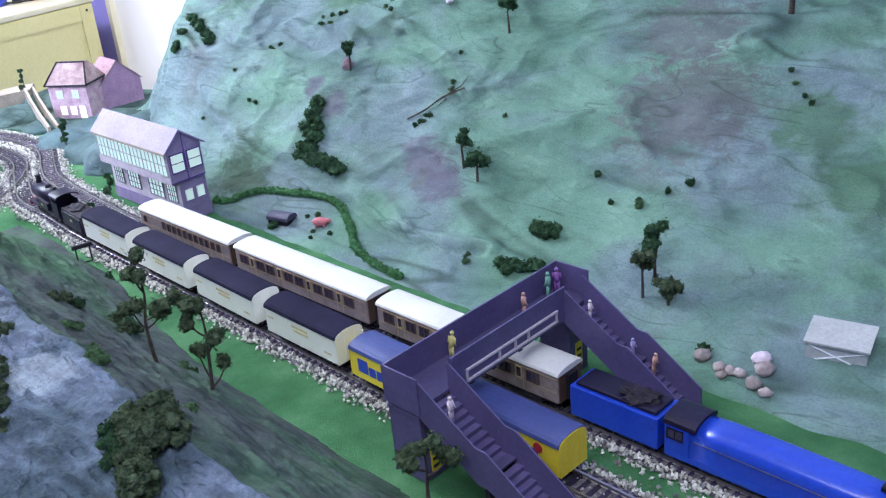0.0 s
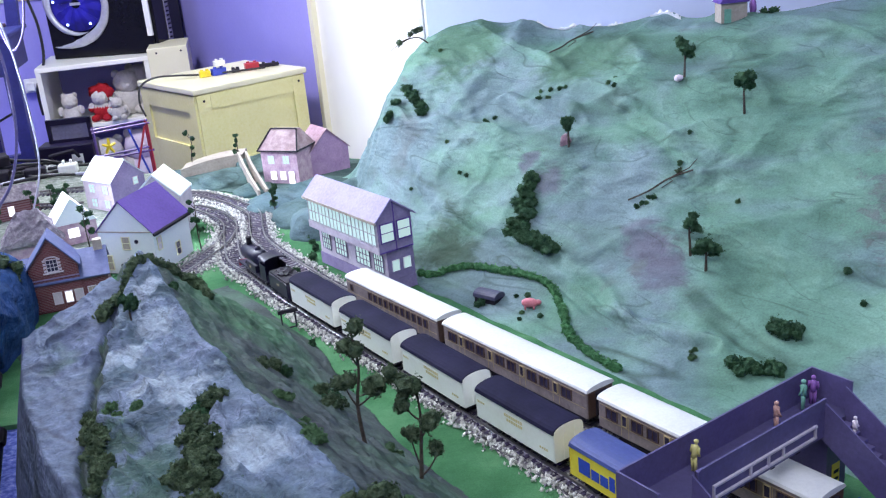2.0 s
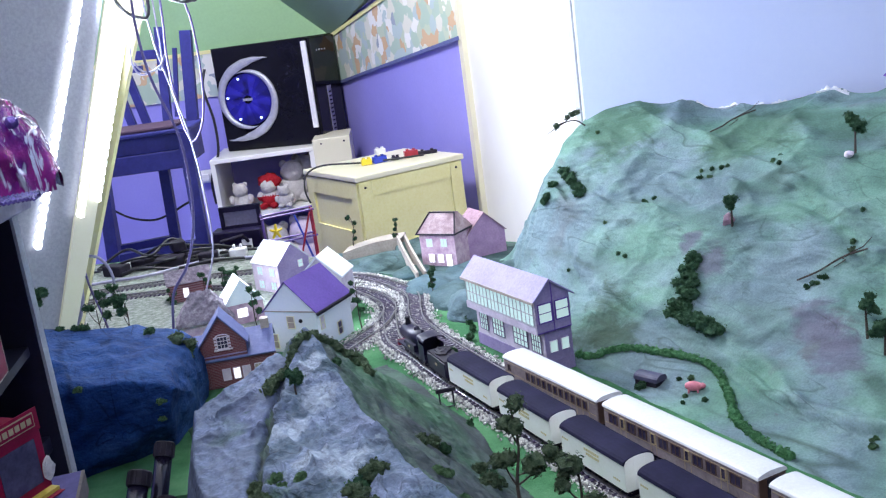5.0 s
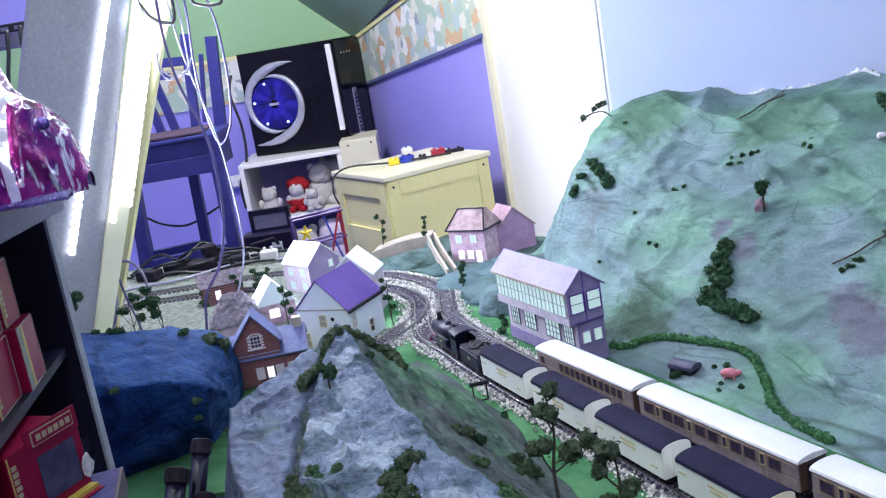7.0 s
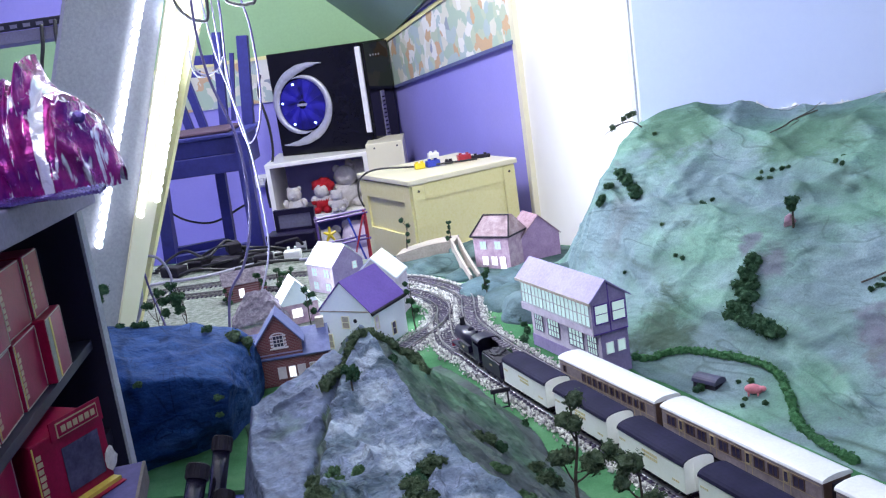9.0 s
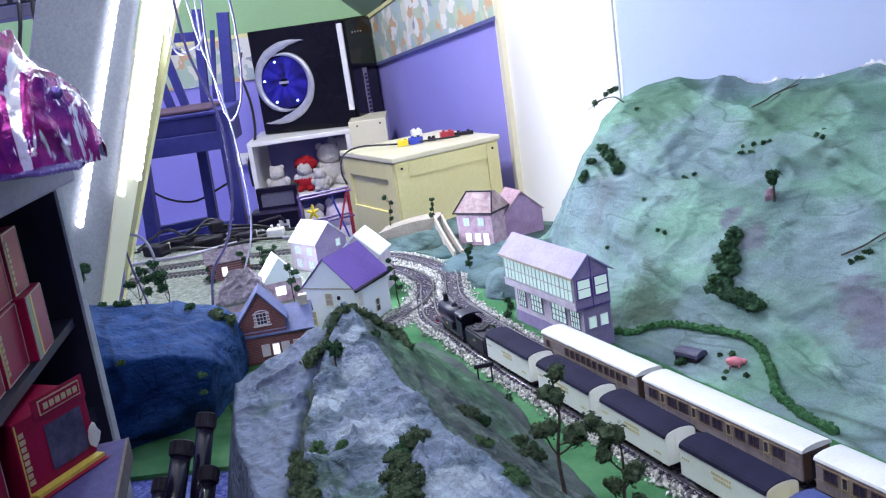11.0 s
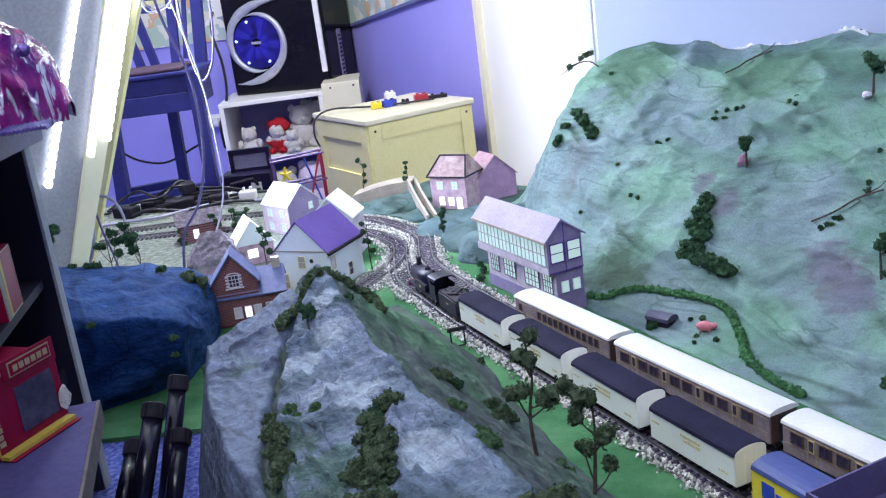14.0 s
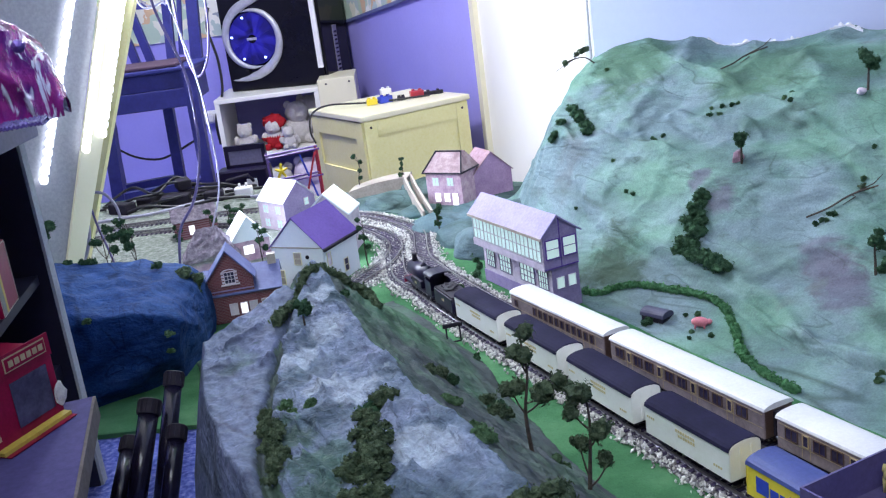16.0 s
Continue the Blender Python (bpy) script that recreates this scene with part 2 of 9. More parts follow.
M_HILL = cloth_hill("painted_cloth", [(0.085, 0.175, 0.130), (0.125, 0.245, 0.190), (0.175, 0.315, 0.25)], [(0.11, 0.17, 0.185), (0.19, 0.265, 0.295)], (0.115, 0.125, 0.135), 0.46, 0.020, 11.0, 0.62, 0.0, 0.7, 0.2, 11.0, ((0.66, 0.80, 0.12, 0.13), (0.73, 0.89, 0.18, 0.11), (0.42, 0.965, 0.055, 0.05)), HILL_TINTS)
M_MOUND = cloth_hill("painted_rock", [(0.045, 0.058, 0.064), (0.070, 0.086, 0.092), (0.085, 0.120, 0.105)], [(0.038, 0.095, 0.056), (0.08, 0.16, 0.10)], (0.08, 0.07, 0.10), 0.54, 0.008, 30.0, 0.6, 0.0, 0.8, 0.15, 16.0)
RAVINE = ((-0.1290, 0.6925, 0.1122, 0.016), (-0.1183, 0.6590, 0.1173, 0.02), (-0.1098, 0.6220, 0.1218, 0.026), (-0.0998, 0.5807, 0.1224, 0.03), (-0.0892, 0.5416, 0.1222, 0.03), (-0.0841, 0.4871, 0.1200, 0.026))
PALE = (0.33, 0.385, 0.47)
FACE_TINTS = ((-0.111, 0.899, 0.127, 0.030, PALE), (-0.101, 0.840, 0.120, 0.035, PALE), (-0.069, 0.679, 0.125, 0.035, PALE), (-0.093, 0.712, 0.117, 0.025, PALE), (-0.022, 0.561, 0.134, 0.040, PALE), (-0.124, 0.797, 0.110, 0.030, PALE), (-0.085, 0.590, 0.124, 0.03, (0.05, 0.10, 0.085)), (-0.075, 0.562, 0.126, 0.025, (0.04, 0.085, 0.07)))
M_ROCKFACE = cloth_hill("painted_rock_face", [(0.040, 0.068, 0.085), (0.092, 0.130, 0.180), (0.185, 0.23, 0.33)], [(0.105, 0.135, 0.215), (0.235, 0.275, 0.40)], (0.05, 0.095, 0.075), 0.55, 0.0028, 20.0, 0.55, 0.0008, 0.75, 0.15, 16.0, RAVINE, FACE_TINTS, 38.0)
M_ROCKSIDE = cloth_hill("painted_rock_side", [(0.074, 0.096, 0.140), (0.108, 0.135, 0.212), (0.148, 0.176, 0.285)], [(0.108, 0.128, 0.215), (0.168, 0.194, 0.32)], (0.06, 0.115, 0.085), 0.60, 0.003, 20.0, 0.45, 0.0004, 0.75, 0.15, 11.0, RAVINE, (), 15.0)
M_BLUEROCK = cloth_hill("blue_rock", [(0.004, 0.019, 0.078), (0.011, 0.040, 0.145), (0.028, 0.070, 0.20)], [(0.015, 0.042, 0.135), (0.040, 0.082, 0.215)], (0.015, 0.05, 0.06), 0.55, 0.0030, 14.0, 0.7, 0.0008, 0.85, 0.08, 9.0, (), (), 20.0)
M_BANK = cloth_hill("painted_bank", [(0.035, 0.072, 0.066), (0.068, 0.112, 0.108), (0.11, 0.165, 0.158)], [(0.06, 0.11, 0.135), (0.12, 0.175, 0.20)], (0.06, 0.10, 0.14), 0.55, 0.010, 20.0, 0.6, 0.0, 0.8, 0.15)
M_RAIL = paint("rail_metal", [(0.30, 0.28, 0.30), (0.55, 0.53, 0.56)], 0.3, 60, 500, 0.05, metal=0.9)
M_SLEEPER = paint("sleeper_plastic", [(0.022, 0.014, 0.045), (0.045, 0.03, 0.08)], 0.6, 80, 600, 0.2, per_piece=0.25)
M_BED = paint("ballast_bed", [(0.07, 0.06, 0.08), (0.20, 0.18, 0.22), (0.40, 0.38, 0.42)], 0.95, 260, 900, 0.8, depth=0.004)
M_YARD = paint("yard_gravel", [(0.12, 0.15, 0.12), (0.25, 0.28, 0.25), (0.42, 0.44, 0.42)], 0.95, 90, 900, 0.8, depth=0.003)
M_CARPET = paint("blue_carpet", [(0.07, 0.10, 0.46), (0.19, 0.24, 0.76), (0.50, 0.55, 0.96)], 1.0, 190, 600, 1.0, spec=0.05, depth=0.006)
M_WALLBLUE = paint("wall_paint_violet", [(0.31, 0.29, 0.74)], 0.6, 3, 120, 0.05, wear=0.05)
M_BOARD = paint("grey_painted_board", [(0.29, 0.295, 0.34), (0.35, 0.355, 0.40)], 0.6, 8, 200, 0.06)
M_THATCH = paint("rough_grey_roof", [(0.13, 0.11, 0.15), (0.24, 0.20, 0.26), (0.38, 0.34, 0.39)], 0.95, 150, 700, 1.0, depth=0.004)
M_PAD = paint("brown_seat_pad", [(0.045, 0.022, 0.05), (0.07, 0.035, 0.07)], 0.8, 30, 300, 0.1)
M_WALLPALE = paint("wall_paint_pale", [(0.60, 0.67, 0.90)], 0.75, 2, 120, 0.04, wear=0.03)
M_GREENWALL = paint("wall_paint_green", [(0.30, 0.50, 0.27)], 0.8, 3, 120, 0.05, wear=0.05)
M_SLOPE = paint("slope_paint_green", [(0.28, 0.42, 0.30)], 0.8, 3, 120, 0.05, wear=0.05)
M_WHITE = paint("white_gloss", [(0.86, 0.85, 0.80)], 0.35, 4, 200, 0.03, wear=0.03)
M_CREAM = paint("cream_paint", [(0.78, 0.73, 0.34), (0.85, 0.80, 0.42)], 0.42, 6, 150, 0.05)
M_CREAMTOP = paint("cream_lid", [(0.80, 0.76, 0.55)], 0.35, 6, 150, 0.04, wear=0.04)
M_LEAF = paint("dark_flock", [(0.02, 0.055, 0.03), (0.05, 0.11, 0.06), (0.09, 0.17, 0.10)], 1.0, 160, 900, 0.9, spec=0.05, depth=0.003)
M_LEAF2 = paint("olive_flock", [(0.028, 0.050, 0.030), (0.085, 0.125, 0.075), (0.165, 0.215, 0.135)], 1.0, 160, 900, 0.9, spec=0.05, depth=0.003)
M_HEDGE = paint("green_hedge_flock", [(0.04, 0.13, 0.055), (0.08, 0.22, 0.095), (0.13, 0.30, 0.15)], 1.0, 160, 900, 0.9, spec=0.05, depth=0.003)
M_LEAF3 = paint("light_flock", [(0.06, 0.12, 0.06), (0.10, 0.19, 0.095), (0.16, 0.26, 0.15)], 1.0, 160, 900, 0.9, spec=0.05, depth=0.003)
M_BARK = paint("bark", [(0.03, 0.025, 0.02), (0.09, 0.07, 0.06)], 0.9, 200, 900, 0.6)
M_BLACK = paint("black_satin", [(0.006, 0.004, 0.020), (0.013, 0.009, 0.040)], 0.38, 30, 300, 0.06, spec=0.35)
M_TUBE = paint("black_gloss_tube", [(0.006, 0.005, 0.016), (0.012, 0.010, 0.028)], 0.22, 30, 300, 0.02, spec=0.6)
M_MATTBLACK = paint("black_matt", [(0.010, 0.008, 0.016), (0.024, 0.020, 0.036)], 0.7, 60, 300, 0.1, spec=0.3)
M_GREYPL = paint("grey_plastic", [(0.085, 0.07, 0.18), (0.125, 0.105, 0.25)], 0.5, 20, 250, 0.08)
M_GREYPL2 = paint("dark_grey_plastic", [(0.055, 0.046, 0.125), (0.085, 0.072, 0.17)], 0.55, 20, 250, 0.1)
M_YELLOW = paint("yellow_paint", [(0.75, 0.58, 0.04)], 0.5, 60, 300, 0.05)
M_ROOFWHITE = paint("coach_roof", [(0.66, 0.66, 0.68), (0.78, 0.78, 0.80)], 0.4, 20, 300, 0.05)
M_TEAK = paint("teak_brown", [(0.175, 0.135, 0.155), (0.235, 0.188, 0.205), (0.295, 0.24, 0.25)], 0.45, 60, 400, 0.06, distortion=1.0)
M_TEAKDARK = paint("teak_dark", [(0.07, 0.04, 0.035), (0.11, 0.065, 0.05)], 0.5, 60, 400, 0.06)
M_GOLD = paint("gold_lining", [(0.42, 0.33, 0.20)], 0.5, 80, 300, 0.02)
M_PANE = paint("dark_window", [(0.035, 0.03, 0.07), (0.08, 0.07, 0.13)], 0.12, 90, 400, 0.0)
M_BLUELOCO = paint("blue_loco_paint", [(0.012, 0.05, 0.50), (0.02, 0.075, 0.62)], 0.25, 14, 300, 0.03, coat=0.4)
M_VANWHITE = paint("van_white", [(0.80, 0.80, 0.74), (0.88, 0.88, 0.84)], 0.5, 25, 300, 0.06)
M_VANROOF = paint("van_roof", [(0.009, 0.008, 0.028), (0.022, 0.020, 0.055)], 0.8, 20, 250, 0.1, spec=0.12)
M_VANYELLOW = paint("van_yellow", [(0.80, 0.62, 0.05)], 0.45, 25, 300, 0.05)
M_VANBLUE = paint("van_blue_roof", [(0.05, 0.07, 0.25)], 0.5, 25, 300, 0.05)
M_INK = paint("faded_lettering", [(0.62, 0.52, 0.28)], 0.6, 60, 400, 0.0)
M_LILAC = paint("lilac_card_roof", [(0.30, 0.25, 0.49), (0.38, 0.33, 0.58)], 0.7, 20, 300, 0.06)
M_LILACWALL = paint("lilac_card_wall", [(0.46, 0.41, 0.50), (0.62, 0.56, 0.66)], 0.75, 60, 300, 0.08)
# darker lilac, also the shaded tone of the signal box end
M_LILACDARK = paint("dark_lilac_card", [(0.23, 0.18, 0.36), (0.31, 0.25, 0.44)], 0.75, 40, 300, 0.08)
# panes emit by themselves; no lamp stands behind them
M_GLOWPANE = glow("glowing_pane", (0.68, 0.90, 0.88), 0.52)
M_GLOWHOT = glow("bright_window", (0.95, 0.97, 1.0), 1.6)
M_PURPLEROOF = paint("purple_card_roof", [(0.085, 0.035, 0.26), (0.12, 0.06, 0.34)], 0.7, 25, 300, 0.08)
M_CARDWHITE = paint("white_card", [(0.78, 0.83, 0.90), (0.85, 0.88, 0.93)], 0.7, 20, 300, 0.05)
M_CARDPINK = paint("pink_white_card", [(0.60, 0.50, 0.62), (0.76, 0.68, 0.76)], 0.7, 60, 300, 0.08)
M_PINKSTONE = paint("pink_stone_card", [(0.36, 0.22, 0.34), (0.52, 0.36, 0.46), (0.62, 0.48, 0.55)], 0.8, 90, 400, 0.2)
M_PINKROOF = paint("pink_tile_card", [(0.26, 0.15, 0.20), (0.42, 0.28, 0.33)], 0.75, 140, 400, 0.15)
M_WINGWALL = paint("purple_pink_card", [(0.34, 0.20, 0.38), (0.46, 0.30, 0.48)], 0.75, 60, 300, 0.08)
M_FRAMEGREY = paint("window_bar_grey", [(0.42, 0.45, 0.50)], 0.6, 40, 300, 0.03)
M_SLATE = paint("blue_slate_card", [(0.08, 0.10, 0.25), (0.13, 0.15, 0.34)], 0.6, 60, 300, 0.1)
M_BRICK = brick_mat("red_brick_card", (0.12, 0.022, 0.035), (0.185, 0.038, 0.05), (0.24, 0.14, 0.16), 0.0055)
M_BEIGE = paint("beige_card", [(0.36, 0.31, 0.27), (0.48, 0.42, 0.37)], 0.75, 30, 300, 0.08)
M_WOODEDGE = paint("chipboard_edge", [(0.085, 0.068, 0.07), (0.14, 0.115, 0.115)], 0.85, 120, 500, 0.2)
M_CHAIRBLUE = paint("blue_stained_wood", [(0.018, 0.02, 0.15), (0.032, 0.034, 0.21)], 0.45, 10, 160, 0.08, distortion=1.5)
M_LEDGE = paint("violet_grey_board", [(0.065, 0.056, 0.165), (0.095, 0.085, 0.22)], 0.8, 10, 200, 0.06, spec=0.1)
M_SHELFDARK = paint("shelf_dark", [(0.006, 0.006, 0.022), (0.015, 0.015, 0.040)], 0.6, 10, 200, 0.05)
M_SHELFGREY = paint("shelf_grey", [(0.16, 0.15, 0.24), (0.22, 0.21, 0.31)], 0.55, 10, 200, 0.06)
M_BROWNROOF = paint("faded_brown_tiles", [(0.20, 0.13, 0.15), (0.30, 0.21, 0.23), (0.42, 0.33, 0.35)], 0.8, 60, 400, 0.3)
M_REDBOX = paint("red_carton", [(0.20, 0.003, 0.030), (0.30, 0.006, 0.050)], 0.3, 25, 300, 0.04, spec=0.2)
M_CARTONGREY = paint("carton_grey_band", [(0.20, 0.21, 0.17), (0.27, 0.28, 0.23)], 0.6, 30, 300, 0.03)
M_BOXYELLOW = paint("carton_yellow", [(0.52, 0.40, 0.07)], 0.45, 30, 300, 0.02)
M_VIOFOIL = paint("violet_foil", [(0.06, 0.03, 0.20), (0.22, 0.15, 0.45)], 0.2, 60, 200, 0.4, metal=0.6, depth=0.004)


def printed_foil(name):
    """Magenta printed foil with a bare silver fold and silver creases that paint in its white highlights."""
    m, n, l, b = nodes_of(name)
    geo = n.new("ShaderNodeNewGeometry").outputs["Position"]
    across = n.new("ShaderNodeVectorMath")
    across.operation = "DOT_PRODUCT"
    across.inputs[1].default_value = (1.0, 0.0, 0.11)
    l.new(geo, across.inputs[0])
    u = n.new("ShaderNodeMapRange")
    for i, q in ((1, -0.3175), (2, -0.1975), (3, 0.0), (4, 1.0)):
        u.inputs[i].default_value = q
    l.new(across.outputs["Value"], u.inputs[0])
    fold = ramp_node(n, [(0.470, (0, 0, 0)), (0.49, (1, 1, 1)), (0.535, (1, 1, 1)), (0.56, (0.10, 0.10, 0.10)), (0.66, (0.16, 0.16, 0.16)), (0.72, (0.42, 0.42, 0.42))])
    l.new(u.outputs[0], fold.inputs[0])
    pull = n.new("ShaderNodeMapping")
    pull.inputs["Scale"].default_value = (150, 60, 26)
    pull.inputs["Rotation"].default_value = (0, radians(14), 0)
    l.new(geo, pull.inputs[0])
    crease = ramp_node(n, [(0.50, (0, 0, 0)), (0.66, (0.75, 0.75, 0.75))])
    l.new(noise_node(n, l, 1.0, 3, 0.6, 0.5, pull.outputs[0]).outputs[0], crease.inputs[0])
    both = n.new("ShaderNodeMath")
    l.new(fold.outputs[0], both.inputs[0])
    l.new(crease.outputs[0], both.inputs[1])
    worn = ramp_node(n, [(0.42, (0, 0, 0)), (0.72, (1, 1, 1))])
    l.new(both.outputs[0], worn.inputs[0])
    print_ = ramp_node(n, [(0.35, (0.10, 0.004, 0.15)), (0.62, (0.34, 0.02, 0.20))])
    l.new(noise_node(n, l, 45.0, 4, 0.6, 0.4, geo).outputs[0], print_.inputs[0])
    mix = n.new("ShaderNodeMix")
    mix.data_type = "RGBA"
    l.new(worn.outputs[0], mix.inputs["Factor"])
    l.new(print_.outputs[0], mix.inputs[6])
    mix.inputs[7].default_value = (0.80, 0.77, 0.86, 1)
    l.new(mix.outputs[2], b.inputs["Base Color"])
    b.inputs["Metallic"].default_value, b.inputs["Roughness"].default_value = 0.55, 0.2
    bu = n.new("ShaderNodeBump")
    bu.inputs["Strength"].default_value, bu.inputs["Distance"].default_value = 0.6, 0.004
    l.new(noise_node(n, l, 70.0, 4, 0.6, 0.6, geo).outputs[0], bu.inputs["Height"])
    l.new(bu.outputs[0], b.inputs["Normal"])
    return m


M_BAG = printed_foil("printed_foil")
M_PCBLACK = paint("pc_gloss_black", [(0.004, 0.004, 0.006), (0.008, 0.008, 0.010)], 0.10, 6, 200, 0.0, spec=0.22)
M_PCSILVER = paint("pc_silver", [(0.44, 0.44, 0.50), (0.56, 0.56, 0.62)], 0.42, 60, 300, 0.05, metal=0.4)


def fan_light(name, dark, lit, strength):
    """Blue LED light caught unevenly by the smoky fan, put in as emission."""
    m, n, l, b = nodes_of(name)
    r = ramp_node(n, [(0.36, dark), (0.52, tuple(0.5 * (p + q) for p, q in zip(dark, lit))), (0.70, lit)])
    l.new(noise_node(n, l, 17.0, 2, 0.5, 0.6, n.new("ShaderNodeNewGeometry").outputs["Position"]).outputs[0], r.inputs[0])
    l.new(r.outputs[0], b.inputs["Emission Color"])
    b.inputs["Emission Strength"].default_value = strength
    b.inputs["Base Color"].default_value = (0.004, 0.004, 0.03, 1)
    b.inputs["Roughness"].default_value = 0.3
    return m


M_FANBLUE = fan_light("fan_glow", (0.001, 0.001, 0.05), (0.02, 0.015, 0.62), 0.55)
M_FANBLADE = fan_light("fan_blade_glow", (0.002, 0.001, 0.09), (0.05, 0.04, 0.85), 0.5)
M_LEDDOT = glow("blue_led", (0.3, 0.4, 1.0), 6.0)
M_LED = glow("led_strip", (0.84, 0.90, 1.0), LED_POWER)
M_CABLE = paint("black_cable", [(0.015, 0.015, 0.02)], 0.45, 30, 300, 0.0)
M_CABLEV = paint("grey_violet_cable", [(0.12, 0.10, 0.26)], 0.45, 30, 300, 0.0)
M_CABLEW = paint("white_cable", [(0.33, 0.32, 0.43)], 0.4, 30, 300, 0.0)
M_FLESH = paint("figure_paint_tan", [(0.52, 0.30, 0.26)], 0.6, 200, 600, 0.05)
M_FIGY = paint("figure_paint_yellow", [(0.55, 0.50, 0.20)], 0.6, 200, 600, 0.05)
M_FIGG = paint("figure_paint_green", [(0.16, 0.38, 0.30)], 0.6, 200, 600, 0.05)
M_FIGP = paint("figure_paint_purple", [(0.28, 0.12, 0.42)], 0.6, 200, 600, 0.05)
M_PIG = paint("pig_pink", [(0.66, 0.20, 0.25)], 0.5, 120, 600, 0.05)
M_SHEDROOF = paint("shed_dark", [(0.04, 0.04, 0.09), (0.08, 0.075, 0.14)], 0.5, 60, 300, 0.08)
M_BOXGREY = paint("hut_grey_card", [(0.40, 0.42, 0.44), (0.50, 0.52, 0.54)], 0.7, 40, 300, 0.05)
M_PLUSH = paint("white_plush", [(0.60, 0.57, 0.56), (0.76, 0.73, 0.71)], 1.0, 120, 400, 1.0, spec=0.05, depth=0.004)
M_REDWOOL = paint("red_wool", [(0.42, 0.015, 0.03), (0.58, 0.04, 0.05)], 1.0, 160, 400, 1.0, spec=0.05, depth=0.005)
M_REDPL = paint("red_plastic", [(0.42, 0.03, 0.05)], 0.3, 30, 300, 0.02)
M_BLUEPL = paint("blue_plastic", [(0.03, 0.06, 0.50)], 0.3, 30, 300, 0.02)
M_YELPL = paint("yellow_plastic", [(0.80, 0.62, 0.04)], 0.3, 30, 300, 0.02)
M_WHITEPL = paint("white_plastic", [(0.78, 0.78, 0.78)], 0.3, 30, 300, 0.02)
M_VIOPL = paint("violet_plastic", [(0.14, 0.08, 0.30)], 0.3, 30, 300, 0.02)
M_PEB = paint("pebble", [(0.30, 0.24, 0.25), (0.48, 0.42, 0.42)], 0.7, 90, 500, 0.2, per_piece=0.4)
M_PLASTER = paint("torn_white_cloth", [(0.80, 0.80, 0.84)], 0.9, 60, 400, 0.4)


def frieze_mat():
    m, n, l, b = nodes_of("wallpaper_border")
    co = n.new("ShaderNodeNewGeometry").outputs["Position"]
    v = n.new("ShaderNodeTexVoronoi")
    v.inputs["Scale"].default_value = 30
    warp = noise_node(n, l, 14, 3, 0.6, 0, co)
    add = n.new("ShaderNodeMixRGB")
    add.inputs[0].default_value = 0.06
    l.new(co, add.inputs[1])
    l.new(warp.outputs[1], add.inputs[2])
    l.new(add.outputs[0], v.inputs["Vector"])
    sep = n.new("ShaderNodeSeparateColor")
    l.new(v.outputs["Color"], sep.inputs[0])
    r = ramp_node(n, [(0.0, (0.40, 0.52, 0.42)), (0.28, (0.66, 0.66, 0.56)), (0.46, (0.42, 0.52, 0.52)), (0.62, (0.76, 0.76, 0.72)), (0.80, (0.58, 0.40, 0.24)), (0.88, (0.48, 0.56, 0.42)), (0.97, (0.30, 0.34, 0.40))])
    r.color_ramp.interpolation = "CONSTANT"
    l.new(sep.outputs[0], r.inputs[0])
    l.new(r.outputs[0], b.inputs["Base Color"])
    b.inputs["Roughness"].default_value = 0.7
    return m


M_FRIEZE = frieze_mat()

# ---- building helpers ----


def link(name, bm, material, smooth=False):
    me = bpy.data.meshes.new(name)
    bm.normal_update()
    bm.to_mesh(me)
    bm.free()
    me.materials.append(material)
    if smooth:
        me.polygons.foreach_set("use_smooth", [True] * len(me.polygons))
    return new(name, me)


def part(name, bm, material, parent, label="", smooth=False):
    ob = link(name, bm, material, smooth)
    ob.parent = parent
    return tagged(ob, label)


def thing(name, m, label, category, group="", kind=""):
    ob = new(name)
    ob.empty_display_size = 0.01
    ob.matrix_basis = m
    return tagged(ob, label, category, group, kind)


def mesh_thing(name, bm, material, m, label, category, group="", kind="", smooth=False):
    ob = link(name, bm, material, smooth)
    ob.matrix_basis = m
    return tagged(ob, label, category, group, kind)


def on_line(s, p, z=0.0, turn=0.0):
    """A pose beside the line: x runs along it towards the viewer, y across it towards the hill."""
    x, y, z = W(s, p, z)
    return pose(x, y, z, 0, 0, -66.17 + turn)


def bx(bm, x0, x1, y0, y1, z0, z1, bevel=0.0):
    vs = [bm.verts.new(v) for v in ((x0, y0, z0), (x1, y0, z0), (x1, y1, z0), (x0, y1, z0), (x0, y0, z1), (x1, y0, z1), (x1, y1, z1), (x0, y1, z1))]
    fs = [bm.faces.new([vs[i] for i in f]) for f in ((3, 2, 1, 0), (4, 5, 6, 7), (0, 1, 5, 4), (1, 2, 6, 5), (2, 3, 7, 6), (3, 0, 4, 7))]
    if bevel:
        es = list({e for f in fs for e in f.edges})
        bmesh.ops.bevel(bm, geom=es, offset=bevel, segments=2, affect="EDGES", profile=0.5)
    return bm


def box(x0, x1, y0, y1, z0, z1, bevel=0.0):
    return bx(bmesh.new(), x0, x1, y0, y1, z0, z1, bevel)


def prism(bm, outline, a, b, axis="y"):
    """A solid from an outline, drawn in the two other axes, from a to b along axis."""
    def at(u, v, w):
        return (u, w, v) if axis == "y" else (w, u, v) if axis == "x" else (u, v, w)
    lo = [bm.verts.new(at(u, v, a)) for u, v in outline]
    hi = [bm.verts.new(at(u, v, b)) for u, v in outline]
    n = len(outline)
    bm.faces.new(lo)
    bm.faces.new(hi[::-1])
    for i in range(n):
        bm.faces.new([lo[i], hi[i], hi[(i + 1) % n], lo[(i + 1) % n]])
    bmesh.ops.recalc_face_normals(bm, faces=bm.faces)
    return bm


